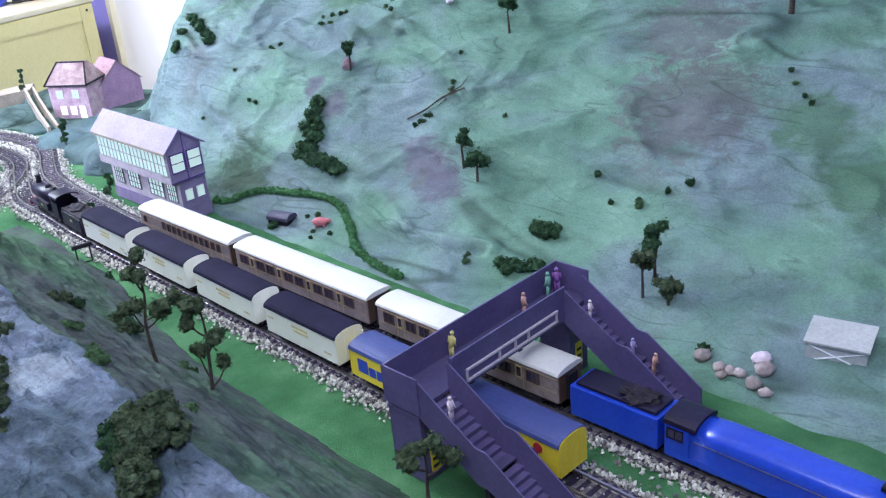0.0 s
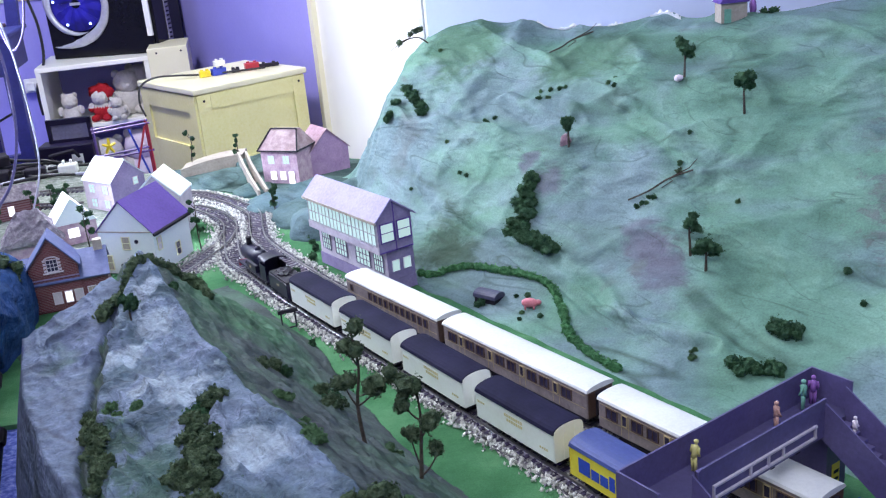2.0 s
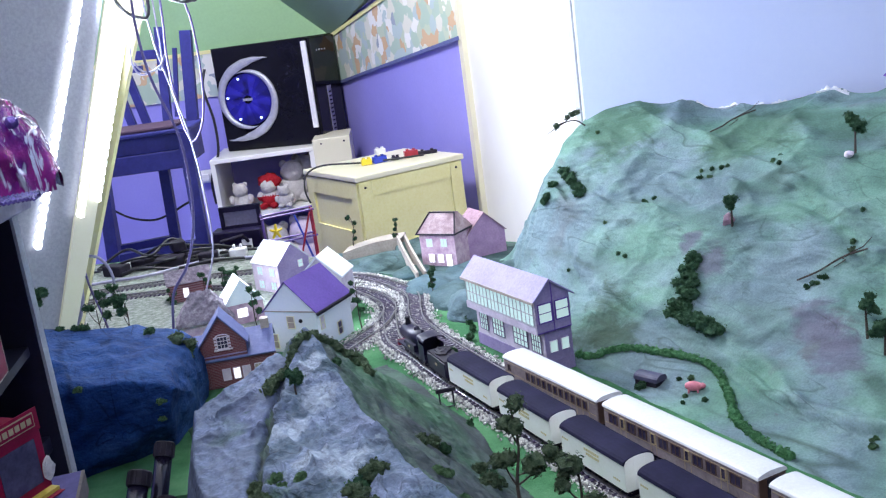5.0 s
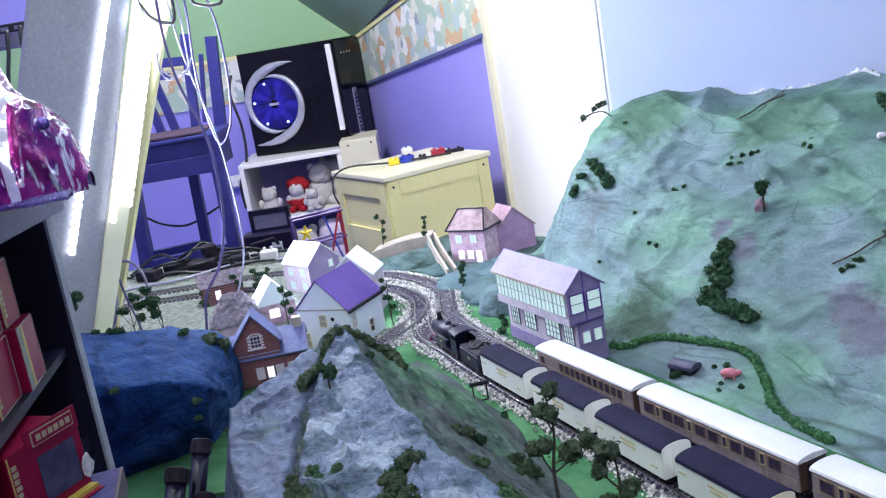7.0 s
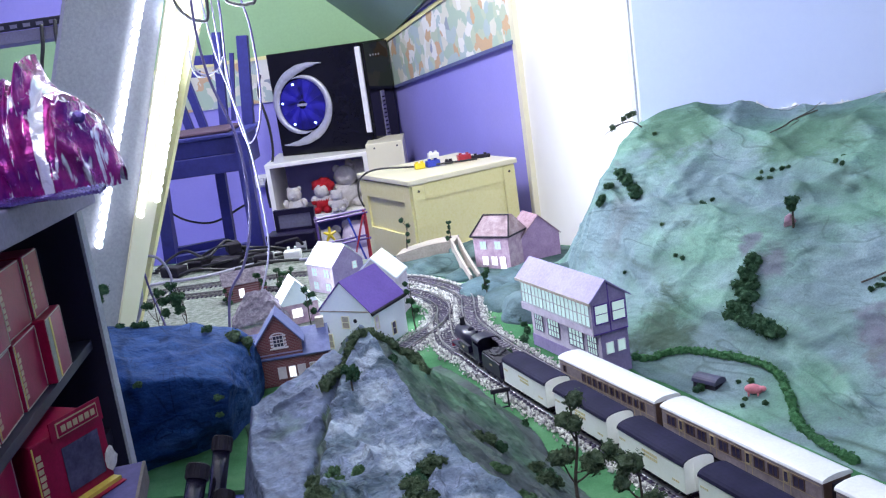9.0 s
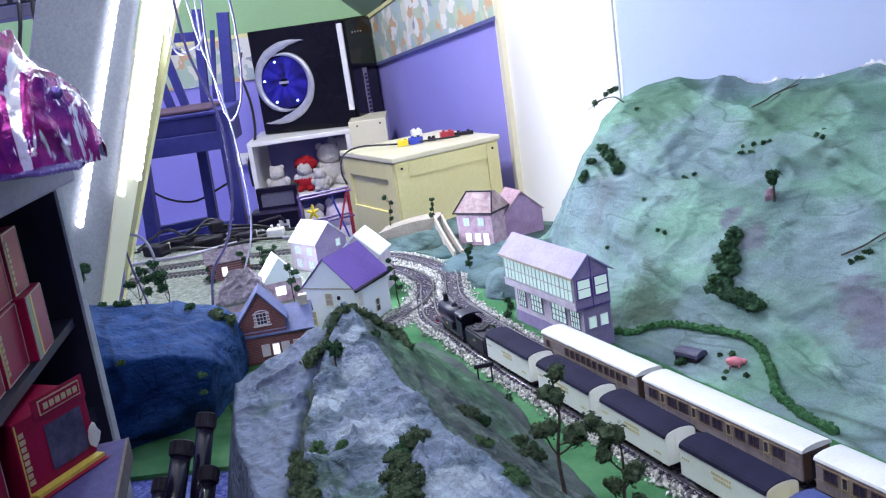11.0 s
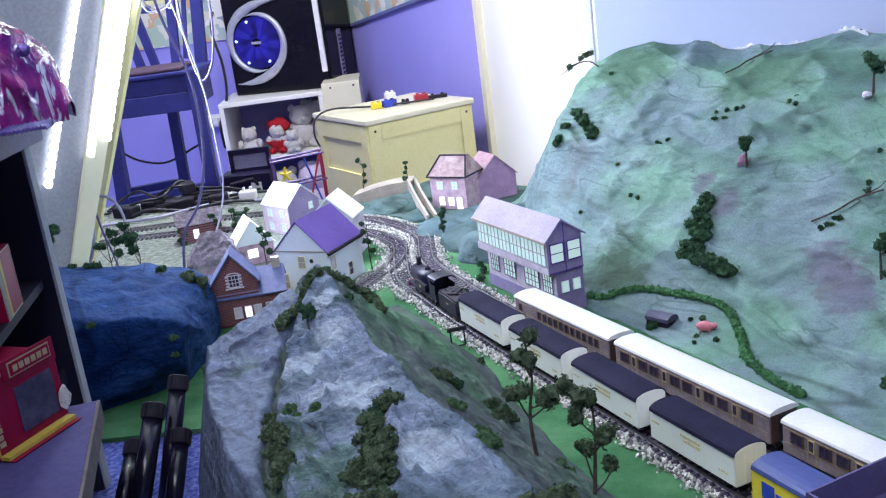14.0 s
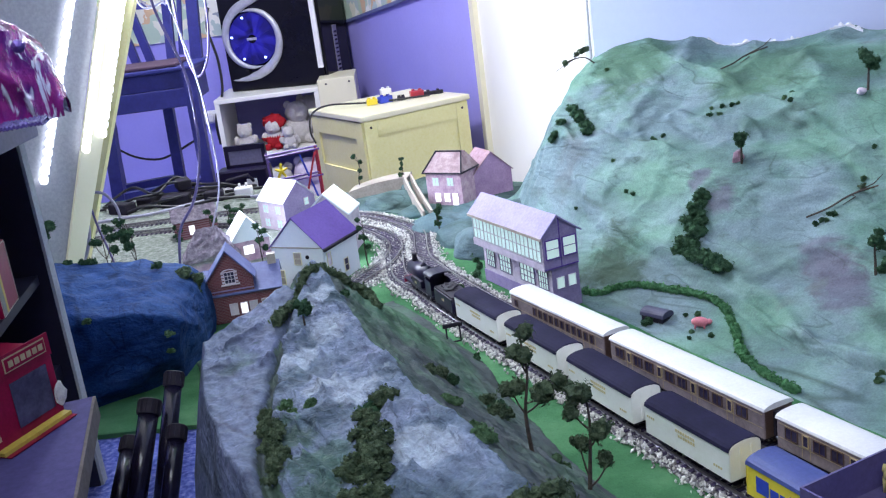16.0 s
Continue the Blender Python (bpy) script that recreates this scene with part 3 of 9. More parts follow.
def pipe(bm, pts, radii, sides=8, caps=True):
    """A tube along points; radii is a number or one for each point."""
    pts = [Vector(p) for p in pts]
    if not isinstance(radii, (list, tuple)):
        radii = [radii] * len(pts)
    rings = []
    ref = None
    for i, p in enumerate(pts):
        d = (pts[min(i + 1, len(pts) - 1)] - pts[max(i - 1, 0)]).normalized()
        if ref is None:
            ref = d.orthogonal().normalized()
        ref = (ref - d * ref.dot(d)).normalized()
        side = d.cross(ref)
        rings.append([bm.verts.new(p + radii[i] * (math.cos(a) * ref + math.sin(a) * side)) for a in (2 * math.pi * k / sides for k in range(sides))])
    for r0, r1 in zip(rings, rings[1:]):
        for k in range(sides):
            bm.faces.new([r0[k], r0[(k + 1) % sides], r1[(k + 1) % sides], r1[k]])
    if caps:
        bm.faces.new(rings[0][::-1])
        bm.faces.new(rings[-1])
    return bm


def curve_pts(pts, n=6):
    """A smooth line through points."""
    pts = [Vector(p) for p in pts]
    out = []
    for i in range(len(pts) - 1):
        a, b, c, d = pts[max(i - 1, 0)], pts[i], pts[i + 1], pts[min(i + 2, len(pts) - 1)]
        for k in range(n):
            t = k / n
            out.append(0.5 * (2 * b + (c - a) * t + (2 * a - 5 * b + 4 * c - d) * t * t + (3 * b - 3 * c + d - a) * t ** 3))
    return out + [pts[-1]]


def disc(bm, c, r, axis, thick, sides=16):
    c, axis = Vector(c), Vector(axis).normalized()
    return pipe(bm, [c - axis * thick / 2, c + axis * thick / 2], r, sides)


def lump(bm, c, r, rough=0.25, freq=2.5, sub=2, squash=(1, 1, 1), seed=0):
    """An uneven stone or tuft."""
    made = bmesh.ops.create_icosphere(bm, subdivisions=sub, radius=1.0)["verts"]
    off = Vector((seed * 3.7, seed * 1.3, seed * 2.1))
    for v in made:
        k = 1 + rough * noise.noise(v.co * freq + off) + rough * 0.5 * noise.noise(v.co * freq * 2.7 + off)
        v.co = Vector(c) + Vector((v.co.x * squash[0], v.co.y * squash[1], v.co.z * squash[2])) * r * k
    return bm


def clump_mesh(spots, seed=0, leaf=0.0016, count=70):
    """Foam foliage: rough cores covered in tiny leaf scraps."""
    rnd = random.Random(seed)
    bm = bmesh.new()
    for i, (x, y, z, r) in enumerate(spots):
        lump(bm, (x, y, z), r * 0.8, 0.6, 2.2, 2, (1, 1, 0.9), seed * 7 + i)
        for _ in range(count):
            d = Vector((rnd.gauss(0, 1), rnd.gauss(0, 1), rnd.gauss(0, 1))).normalized()
            k = 1 + 0.6 * noise.noise(d * 2.2 + Vector(((seed * 7 + i) * 3.7, (seed * 7 + i) * 1.3, (seed * 7 + i) * 2.1)))
            c = Vector((x, y, z)) + d * r * 0.84 * k * rnd.uniform(0.9, 1.15)
            u = Vector((rnd.gauss(0, 1), rnd.gauss(0, 1), rnd.gauss(0, 1))).normalized() * leaf * rnd.uniform(0.6, 1.5)
            v = u.cross(d).normalized() * leaf * rnd.uniform(0.5, 1.2)
            q = [bm.verts.new(c + w) for w in (u, v, -u * 0.7, -v + d * leaf * 0.5)]
            bm.faces.new(q)
    return bm


def fluffy(name, place, r, material, seed, n=16, tall=0.8, label="", group=""):
    """A rounded foam bush made of many small clumps heaped into a dome."""
    rnd = random.Random(seed)
    spots = []
    for i in range(n):
        d = Vector((rnd.gauss(0, 1), rnd.gauss(0, 1), abs(rnd.gauss(0, 0.9)))).normalized()
        k = rnd.uniform(0.45, 0.85) * r
        spots.append((d.x * k, d.y * k, d.z * k * tall + 0.1 * r, r * rnd.uniform(0.24, 0.40)))
    spots.append((0, 0, 0.15 * r, 0.62 * r))
    return mesh_thing(name, clump_mesh(spots, seed, 0.0011, 30), material, pose(*place), label, "bush", group)


def bush(name, place, r, material, seed, n=4, flat=0.7, spread=1.0, label="dark green foam bush on the painted hillside", group=""):
    rnd = random.Random(seed)
    spots = []
    for i in range(n):
        a, d = rnd.uniform(0, 6.28), rnd.uniform(0.2, 0.8) * r * spread
        spots.append((math.cos(a) * d, math.sin(a) * d, r * flat * rnd.uniform(0.35, 0.8), r * rnd.uniform(0.5, 0.75)))
    return mesh_thing(name, clump_mesh(spots, seed, count=40), material, pose(*place), label, "bush", group)

# ---- ground forms, in track terms: s along the line (towards the viewer), p across it (towards the hill) ----
CA, SA = 0.4041, 0.9147


def W(s, p, z=0.0):
    """World place of a spot given along and across the line."""
    return (CA * s + SA * p, -SA * s + CA * p, z)


def SP(x, y):
    return (CA * x - SA * y, SA * x + CA * y)


def lerp_table(t, table):
    if t <= table[0][0]:
        return table[0][1]
    for (a, va), (b, vb) in zip(table, table[1:]):
        if t <= b:
            k = (t - a) / (b - a)
            k = k * k * (3 - 2 * k) * 0.5 + k * 0.5
            return va + (vb - va) * k
    return table[-1][1]


HILL_FOOT = [(-1.5, 0.80), (-1.25, 0.69), (-1.0, 0.622), (-0.5, 0.617), (-0.2, 0.626), (0.4, 0.66)]
HILL_TOP = [(-1.5, 0.90), (-1.31, 0.905), (-0.3, 1.55), (0.4, 1.9)]
HILL_CREST = [(-1.50, 0.0), (-1.46, 0.045), (-1.41, 0.112), (-1.36, 0.176), (-1.32, 0.216), (-1.298, 0.234), (-1.283, 0.262), (-1.25, 0.268), (-1.17, 0.257), (-1.135, 0.256), (-1.118, 0.251), (-1.085, 0.249), (-1.06, 0.255), (-1.04, 0.257), (-1.0, 0.262), (-0.95, 0.274), (-0.88, 0.286), (-0.8, 0.289), (-0.6, 0.298), (0.4, 0.36)]
HILL_EDGE = [(-1.06, 1.0), (-0.98, 0.95), (-0.90, 0.87), (0.4, 0.86)]
HILL_RISE = [(0.0, 0.0), (0.05, 0.012), (0.12, 0.07), (0.2, 0.17), (0.3, 0.32), (0.45, 0.55), (0.6, 0.735), (0.8, 0.91), (1.0, 1.0)]


def hill_z(s, p):
    a, b = lerp_table(s, HILL_FOOT), lerp_table(s, HILL_TOP)
    t = (p - a) / (b - a)
    return lerp_table(t, HILL_RISE) * lerp_table(s, HILL_CREST)


MOUND_RIGHT = [(-1.2, 0.455), (-1.1, 0.455), (-0.95, 0.446), (-0.91, 0.443), (-0.787, 0.417), (-0.709, 0.403), (-0.638, 0.393), (-0.4, 0.382), (0.1, 0.37)]
MOUND_RIDGE = [(-1.13, 0.0), (-1.05, 0.03), (-1.0, 0.105), (-0.945, 0.143), (-0.86, 0.135), (-0.75, 0.122), (-0.6, 0.135), (-0.45, 0.145), (0.1, 0.12)]
MOUND_LINE = [(-1.13, 0.30), (-0.935, 0.285), (-0.75, 0.262), (-0.6, 0.238), (-0.4, 0.222), (0.1, 0.20)]
MOUND_WIDE = [(-1.13, 0.118), (-0.95, 0.124), (-0.87, 0.136), (-0.8, 0.140), (-0.7, 0.140), (-0.6, 0.130), (0.1, 0.12)]
MOUND_LOW = [(-1.13, 0.0), (-1.03, 0.020), (-0.97, 0.074), (-0.945, 0.090), (-0.88, 0.090), (-0.8, 0.090), (-0.7, 0.104), (-0.6, 0.118), (-0.4, 0.115), (0.1, 0.1)]


def mound_z(s, p):
    e, c, r = lerp_table(s, MOUND_RIGHT), lerp_table(s, MOUND_LINE), lerp_table(s, MOUND_RIDGE)
    if p >= c:
        k = min(1.0, (p - c) / (e - c))
        return r * (1 - k) ** 1.15
    wide, low = lerp_table(s, MOUND_WIDE), lerp_table(s, MOUND_LOW)
    k = (c - p) / wide
    if k <= 1:
        return r + (low - r) * (k * 0.75 + 0.25 * k ** 0.5)
    return low - (k - 1) * wide * 3.6


# ---- the room ----
FLOOR = -0.32


def slab(name, corners, thick, material, label, category):
    """A flat piece with thickness, from its corners in order; it grows along its normal by thick."""
    bm = bmesh.new()
    pts = [Vector(c) for c in corners]
    n = (pts[1] - pts[0]).cross(pts[2] - pts[0]).normalized() * thick
    lo, hi = [bm.verts.new(p) for p in pts], [bm.verts.new(p + n) for p in pts]
    bm.faces.new(lo[::-1])
    bm.faces.new(hi)
    for i in range(len(pts)):
        j = (i + 1) % len(pts)
        bm.faces.new([lo[i], lo[j], hi[j], hi[i]])
    return tagged(link(name, bm, material), label, category, kind="structure")


mesh_thing("floor", box(-2.2, 2.2, -2.2, 3.7, FLOOR - 0.05, FLOOR), M_CARPET, pose(0, 0, 0), "worn blue flecked carpet on the bedroom floor", "floor", kind="structure")
mesh_thing("floor_step", box(-0.42, -0.08, 0.25, 1.25, FLOOR, -0.0065), M_CARPET, pose(0, 0, 0), "blue flecked carpet along the near edge of the layout", "floor", kind="structure")
CORNER, HINGE, JAMB = (-0.172, 3.40), (0.195, 2.47), (0.292, 1.535)
# the far end: violet below, a border of patterned paper, green above
slab("wall_far", [(-2.2, 3.40, FLOOR), (-0.10, 3.40, FLOOR), (-0.10, 3.40, 1.9), (-2.2, 3.40, 1.9)], -0.08, M_WALLBLUE, "violet painted far wall of the bedroom", "wall")
slab("wall_far_upper", [(-2.2, 3.394, 0.415), (-0.12, 3.394, 0.408), (-0.12, 3.394, 1.9), (-2.2, 3.394, 1.9)], -0.004, M_GREENWALL, "pale green paint on the upper far wall", "wall")
slab("wallpaper_border_far", [(-2.2, 3.392, 0.27), (-0.14, 3.392, 0.258), (-0.14, 3.392, 0.402), (-2.2, 3.392, 0.412)], -0.004, M_FRIEZE, "patterned paper border in muted green and tan", "wall trim")
slab("picture_rail_far", [(-2.2, 3.388, 0.410), (-0.15, 3.388, 0.400), (-0.15, 3.388, 0.412), (-2.2, 3.388, 0.422)], -0.004, M_CREAM, "thin cream picture rail over the border", "wall trim")
slab("wall_door_side", [(*CORNER, FLOOR), (*HINGE, FLOOR), (*HINGE, 0.60), (*CORNER, 0.42)], -0.08, M_WALLBLUE, "violet painted side wall under a sloping ceiling", "wall")


def along_wall(k, z, out=0.004):
    x, y = CORNER[0] + (HINGE[0] - CORNER[0]) * k, CORNER[1] + (HINGE[1] - CORNER[1]) * k
    return (x - out * 0.93, y - out * 0.37, z)


slab("wallpaper_border_side", [along_wall(0.0, 0.252), along_wall(1.0, 0.375), along_wall(1.0, 0.575), along_wall(0.0, 0.40)], 0.003, M_FRIEZE, "patterned paper border in muted green, cream and tan", "wall trim")
slab("picture_rail_side", [along_wall(0.0, 0.396, 0.008), along_wall(1.0, 0.571, 0.008), along_wall(1.0, 0.583, 0.008), along_wall(0.0, 0.408, 0.008)], 0.004, M_CREAM, "thin cream picture rail over the border", "wall trim")
slab("dado_line_side", [along_wall(0.0, 0.244, 0.008), along_wall(1.0, 0.366, 0.008), along_wall(1.0, 0.376, 0.008), along_wall(0.0, 0.253, 0.008)], 0.003, M_SLATE, "dark line along the foot of the paper border", "wall trim")
slab("ceiling_slope", [(-0.172, 3.395, 0.405), (0.40, 1.6, 0.80), (0.05, 1.4, 1.9), (-1.2, 3.395, 1.35)], -0.03, M_SLOPE, "green painted sloping attic ceiling", "ceiling")
# the door and the pale wall behind the hill
slab("door_1", [(*HINGE, FLOOR), (*JAMB, FLOOR), (*JAMB, 1.5), (*HINGE, 1.5)], -0.035, M_WHITE, "white glossy painted door standing against the wall", "door")


def door_at(k, z, out):
    x, y = HINGE[0] + (JAMB[0] - HINGE[0]) * k, HINGE[1] + (JAMB[1] - HINGE[1]) * k
    return (x - out * 0.99, y - out * 0.10, z)


# a grey strip stands in for the dark gap beside the door
slab("door_shadow_gap", [door_at(0.97, FLOOR, 0.0), door_at(0.995, FLOOR, 0.0), door_at(0.995, 1.5, 0.0), door_at(0.97, 1.5, 0.0)], 0.003, M_BOXGREY, "grey strip painted in for the shadow gap at the door edge", "door frame")
slab("door_frame_far", [door_at(-0.02, FLOOR, 0.0), door_at(0.035, FLOOR, 0.0), door_at(0.035, 1.5, 0.0), door_at(-0.02, 1.5, 0.0)], 0.012, M_CREAMTOP, "cream painted door frame edge", "door frame")
slab("wall_hill_side", [(0.2935, 1.5285, FLOOR), (2.0, 0.445, FLOOR), (2.0, 0.445, 1.9), (0.2935, 1.5285, 1.9)], -0.08, M_WALLPALE, "pale lilac-blue painted wall behind the hill", "wall")
slab("wall_left", [(-2.2, -2.2, FLOOR), (-2.2, 3.4, FLOOR), (-2.2, 3.4, 1.9), (-2.2, -2.2, 1.9)], -0.08, M_WALLBLUE, "violet painted wall", "wall")
slab("wall_behind", [(2.0, -2.2, FLOOR), (-2.2, -2.2, FLOOR), (-2.2, -2.2, 1.9), (2.0, -2.2, 1.9)], -0.08, M_WALLPALE, "pale painted wall", "wall")
slab("wall_right", [(2.0, 0.5, FLOOR), (2.0, -2.2, FLOOR), (2.0, -2.2, 1.9), (2.0, 0.5, 1.9)], -0.08, M_WALLPALE, "pale painted wall", "wall")
slab("ceiling", [(-2.2, -2.2, 1.9), (-2.2, 3.4, 1.9), (2.0, 3.4, 1.9), (2.0, -2.2, 1.9)], 0.05, M_WHITE, "white flat ceiling", "ceiling")

# ---- the baseboard and its ground ----


def board():
    outline = [(-0.20, 0.940), (-0.62, 0.97), (-0.9, 1.3), (-0.9, 2.2), (-0.44, 2.13), (-0.275, 2.09), (-0.235, 1.945), (0.09, 1.925), (0.20, 1.82), (0.285, 1.50), (1.85, 0.46), (1.3, -0.6), (-0.14, -0.6), (-0.14, 0.60)]
    bm = bmesh.new()
    lo, hi = [bm.verts.new((x, y, -0.006)) for x, y in outline], [bm.verts.new((x, y, -0.001)) for x, y in outline]
    bm.faces.new(hi)
    bm.faces.new(lo[::-1])
    for i in range(len(outline)):
        j = (i + 1) % len(outline)
        bm.faces.new([lo[i], lo[j], hi[j], hi[i]])
    bmesh.ops.recalc_face_normals(bm, faces=bm.faces)
    return bm


mesh_thing("ground", board(), M_GRASS, pose(0, 0, 0), "green flock grass over the layout's baseboard", "ground", kind="structure")
base = mesh_thing("baseboard_frame", box(-0.86, -0.02, 1.4, 1.90, FLOOR, -0.0065), M_WOODEDGE, pose(0, 0, 0), "plain timber frame under the baseboard", "frame", kind="structure")
mesh_thing("baseboard_frame_front", box(0.0, 0.8, -0.5, 0.5, FLOOR, -0.0065), M_WOODEDGE, pose(0, 0, 0), "plain timber frame under the baseboard", "frame", kind="structure")


def sheet(fn, us, vs):
    """A grid of spots, fn(u, v) giving a world place."""
    verts = [fn(u, v) for u in us for v in vs]
    m = len(vs)
    faces = [(i * m + j, i * m + j + 1, (i + 1) * m + j + 1, (i + 1) * m + j) for i in range(len(us) - 1) for j in range(m - 1)]
    return verts, faces


def sheet_thing(name, verts, faces, mats, label, category, pick=None):
    me = bpy.data.meshes.new(name)
    me.from_pydata(verts, [], faces)
    for m in mats:
        me.materials.append(m)
    for poly in me.polygons:
        poly.use_smooth = True
        if pick:
            poly.material_index = pick(poly.center)
    me.update()
    return tagged(new(name, me), label, category, kind="structure")


HILL_FOLDS = (((-1.0606, 0.7201), (-0.9579, 0.7157), (-0.8776, 0.7103), (-0.7928, 0.7018), (-0.7333, 0.6853), (-0.6662, 0.6803), (-0.6156, 0.6869), (-0.5739, 0.6991)),
              ((-0.882, 0.7146), (-0.8169, 0.7167), (-0.7579, 0.7104), (-0.6883, 0.688)),
              ((-1.1986, 0.8268), (-1.1146, 0.8116), (-1.0276, 0.7993)),
              ((-0.8762, 0.8962), (-0.7984, 0.877), (-0.7309, 0.8524)),
              ((-1.2598, 0.7919), (-1.2053, 0.769), (-1.117, 0.7388)),
              ((-1.0639, 0.8545), (-1.001, 0.8487), (-0.9487, 0.8601)))


def hill_fold(s, p):
    """Height of the long creases pressed into the cloth."""
    z = 0.0
    for line in HILL_FOLDS:
        near = 1.0
        for (s0, p0), (s1, p1) in zip(line, line[1:]):
            if s < s0 - 0.03 or s > s1 + 0.03:
                continue
            k = min(1, max(0, ((s - s0) * (s1 - s0) + (p - p0) * (p1 - p0)) / ((s1 - s0) ** 2 + (p1 - p0) ** 2)))
            ds, dp = s - s0 - k * (s1 - s0), p - p0 - k * (p1 - p0)
            d = math.copysign(math.hypot(ds, dp), dp)
            near = d if abs(d) < abs(near) else near
        if abs(near) < 0.03:
            near += 0.003 * noise.noise(Vector((s * 40, p * 40, 1.5)))
            z += 0.0060 * math.exp(-((near - 0.009) / 0.008) ** 2) - 0.0065 * math.exp(-(near / 0.0055) ** 2)
    return z


def hill_spot(s, t):
    a, b = lerp_table(s, HILL_FOOT), lerp_table(s, HILL_TOP)
    t *= lerp_table(s, HILL_EDGE)
    p = a + (b - a) * t
    z = hill_z(s, p)
    x, y, _ = W(s, p)
    q = Vector((x, y, z))
    fade = min(1, t * 4) * min(1, max(0, z / 0.09))
    fold = 1 - abs(noise.noise(Vector((s * 7 + 2 * z, p * 6, z * 9))))
    crease = 1 - abs(noise.noise(Vector((s * 5.5 + z * 7, p * 13 - s * 4, 7.3))))
    lumpy = noise.noise(q * 6) * 0.012 + noise.noise(q * 15) * 0.0045 + (fold ** 7) * 0.010 + (crease ** 12) * 0.007 + noise.noise(q * 40) * 0.0011
    edge = 0.006 * noise.noise(Vector((s * 25, 3.1, 0)))
    return (x + SA * edge * (t < 0.02), y + CA * edge * (t < 0.02), z + lumpy * fade + hill_fold(s, p) - (0.003 if t <= 0 else 0))


us = [-1.5 + 1.9 * i / 420 for i in range(421)]
vs = [(j / 170) ** 1.15 for j in range(171)]
verts, faces = sheet(hill_spot, us, vs)
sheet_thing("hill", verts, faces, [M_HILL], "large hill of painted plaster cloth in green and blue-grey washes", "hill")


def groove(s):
    """Where the dark green gully runs down the rock face."""
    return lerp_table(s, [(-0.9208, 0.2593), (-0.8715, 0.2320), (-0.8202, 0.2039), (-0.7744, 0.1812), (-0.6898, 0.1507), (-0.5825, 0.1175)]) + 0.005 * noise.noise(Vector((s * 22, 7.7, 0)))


CLOTH_FOLDS = ((-0.8966, 0.1717, -0.8929, 0.2095), (-0.8176, 0.1826, -0.8241, 0.2292))


def mound_spot(s, p):
    x, y, _ = W(s, p)
    z = mound_z(s, p)
    q = Vector((x, y, z * 2))
    k = min(1, max(0, z) / 0.03)
    if p > lerp_table(s, MOUND_RIGHT) + 0.004 * noise.noise(Vector((s * 30, 1.7, 0))):
        return (x, y, -0.004)
    fold = 1 - abs(noise.noise(Vector((s * 9, p * 17, 4.2))))
    z -= k * 0.011 * math.exp(-((p - groove(s)) / 0.005) ** 2)
    for s0, p0, s1, p1 in CLOTH_FOLDS:
        along = ((s - s0) * (s1 - s0) + (p - p0) * (p1 - p0)) / ((s1 - s0) ** 2 + (p1 - p0) ** 2)
        off = ((s - s0) * (p1 - p0) - (p - p0) * (s1 - s0)) / math.hypot(s1 - s0, p1 - p0) + 0.002 * noise.noise(Vector((s * 60, p * 60, 0)))
        if -0.1 < along < 1.1:
            z += 0.006 * min(1, 6 * (1.1 - abs(2 * along - 1))) * (math.exp(-((off - 0.004) / 0.004) ** 2) - math.exp(-((off + 0.002) / 0.003) ** 2))
    k *= 0.45 if p < groove(s) else 1.0
    facet = 1 - abs(noise.noise(Vector((s * 30 + p * 22, p * 62 - s * 14, 9.1))))
    wrinkle = 1 - abs(noise.noise(Vector((s * 78 - p * 40, p * 120 + s * 30, 2.6))))
    run = Vector((s * 9 + p * 6, p * 34, 1.7))
    z += k * (noise.noise(run) * 0.0032 + (1 - abs(noise.noise(run * 1.9 + Vector((4, 2, 0))))) ** 5 * 0.0045 + fold ** 6 * 0.004 + facet ** 5 * 0.0030 + wrinkle ** 4 * 0.0018 + noise.noise(q * 90) * 0.0009)
    return (x, y, max(z, -0.02 if y > 0.93 else -0.118))


us = [-1.16 + 1.26 * i / 460 for i in range(461)]
vs = [0.08 + 0.385 * j / 240 for j in range(241)]
verts, faces = sheet(mound_spot, us, vs)


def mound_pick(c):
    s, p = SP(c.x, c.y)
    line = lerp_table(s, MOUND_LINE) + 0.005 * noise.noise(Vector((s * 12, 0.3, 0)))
    # dark green material along the gully
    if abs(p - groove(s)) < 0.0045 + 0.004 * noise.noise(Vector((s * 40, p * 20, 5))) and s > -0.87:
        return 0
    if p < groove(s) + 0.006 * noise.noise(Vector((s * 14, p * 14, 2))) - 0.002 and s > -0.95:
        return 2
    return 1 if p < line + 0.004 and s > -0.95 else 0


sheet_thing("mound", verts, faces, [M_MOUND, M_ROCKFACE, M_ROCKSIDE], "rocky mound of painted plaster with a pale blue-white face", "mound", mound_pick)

# ---- tracks ----
GAUGE = 0.0192
FRONT = [W(0.6, 0.455), W(0.2, 0.459), W(-0.2, 0.463), W(-0.4, 0.467), W(-0.6, 0.473), W(-0.8, 0.479), W(-0.95, 0.4835), W(-1.08, 0.489), (-0.012, 1.252, 0), (-0.043, 1.335, 0), (-0.049, 1.44, 0), (-0.052, 1.525, 0), (-0.092, 1.615, 0), (-0.125, 1.645, 0)]
REAR = [W(0.6, 0.535), W(0.2, 0.535), W(-0.2, 0.536), W(-0.6, 0.536), W(-0.95, 0.538), W(-1.05, 0.539), (0.024, 1.30, 0), (-0.005, 1.40, 0), (-0.010, 1.47, 0), (-0.012, 1.555, 0), (-0.044, 1.634, 0), (-0.095, 1.710, 0), (-0.135, 1.738, 0)]
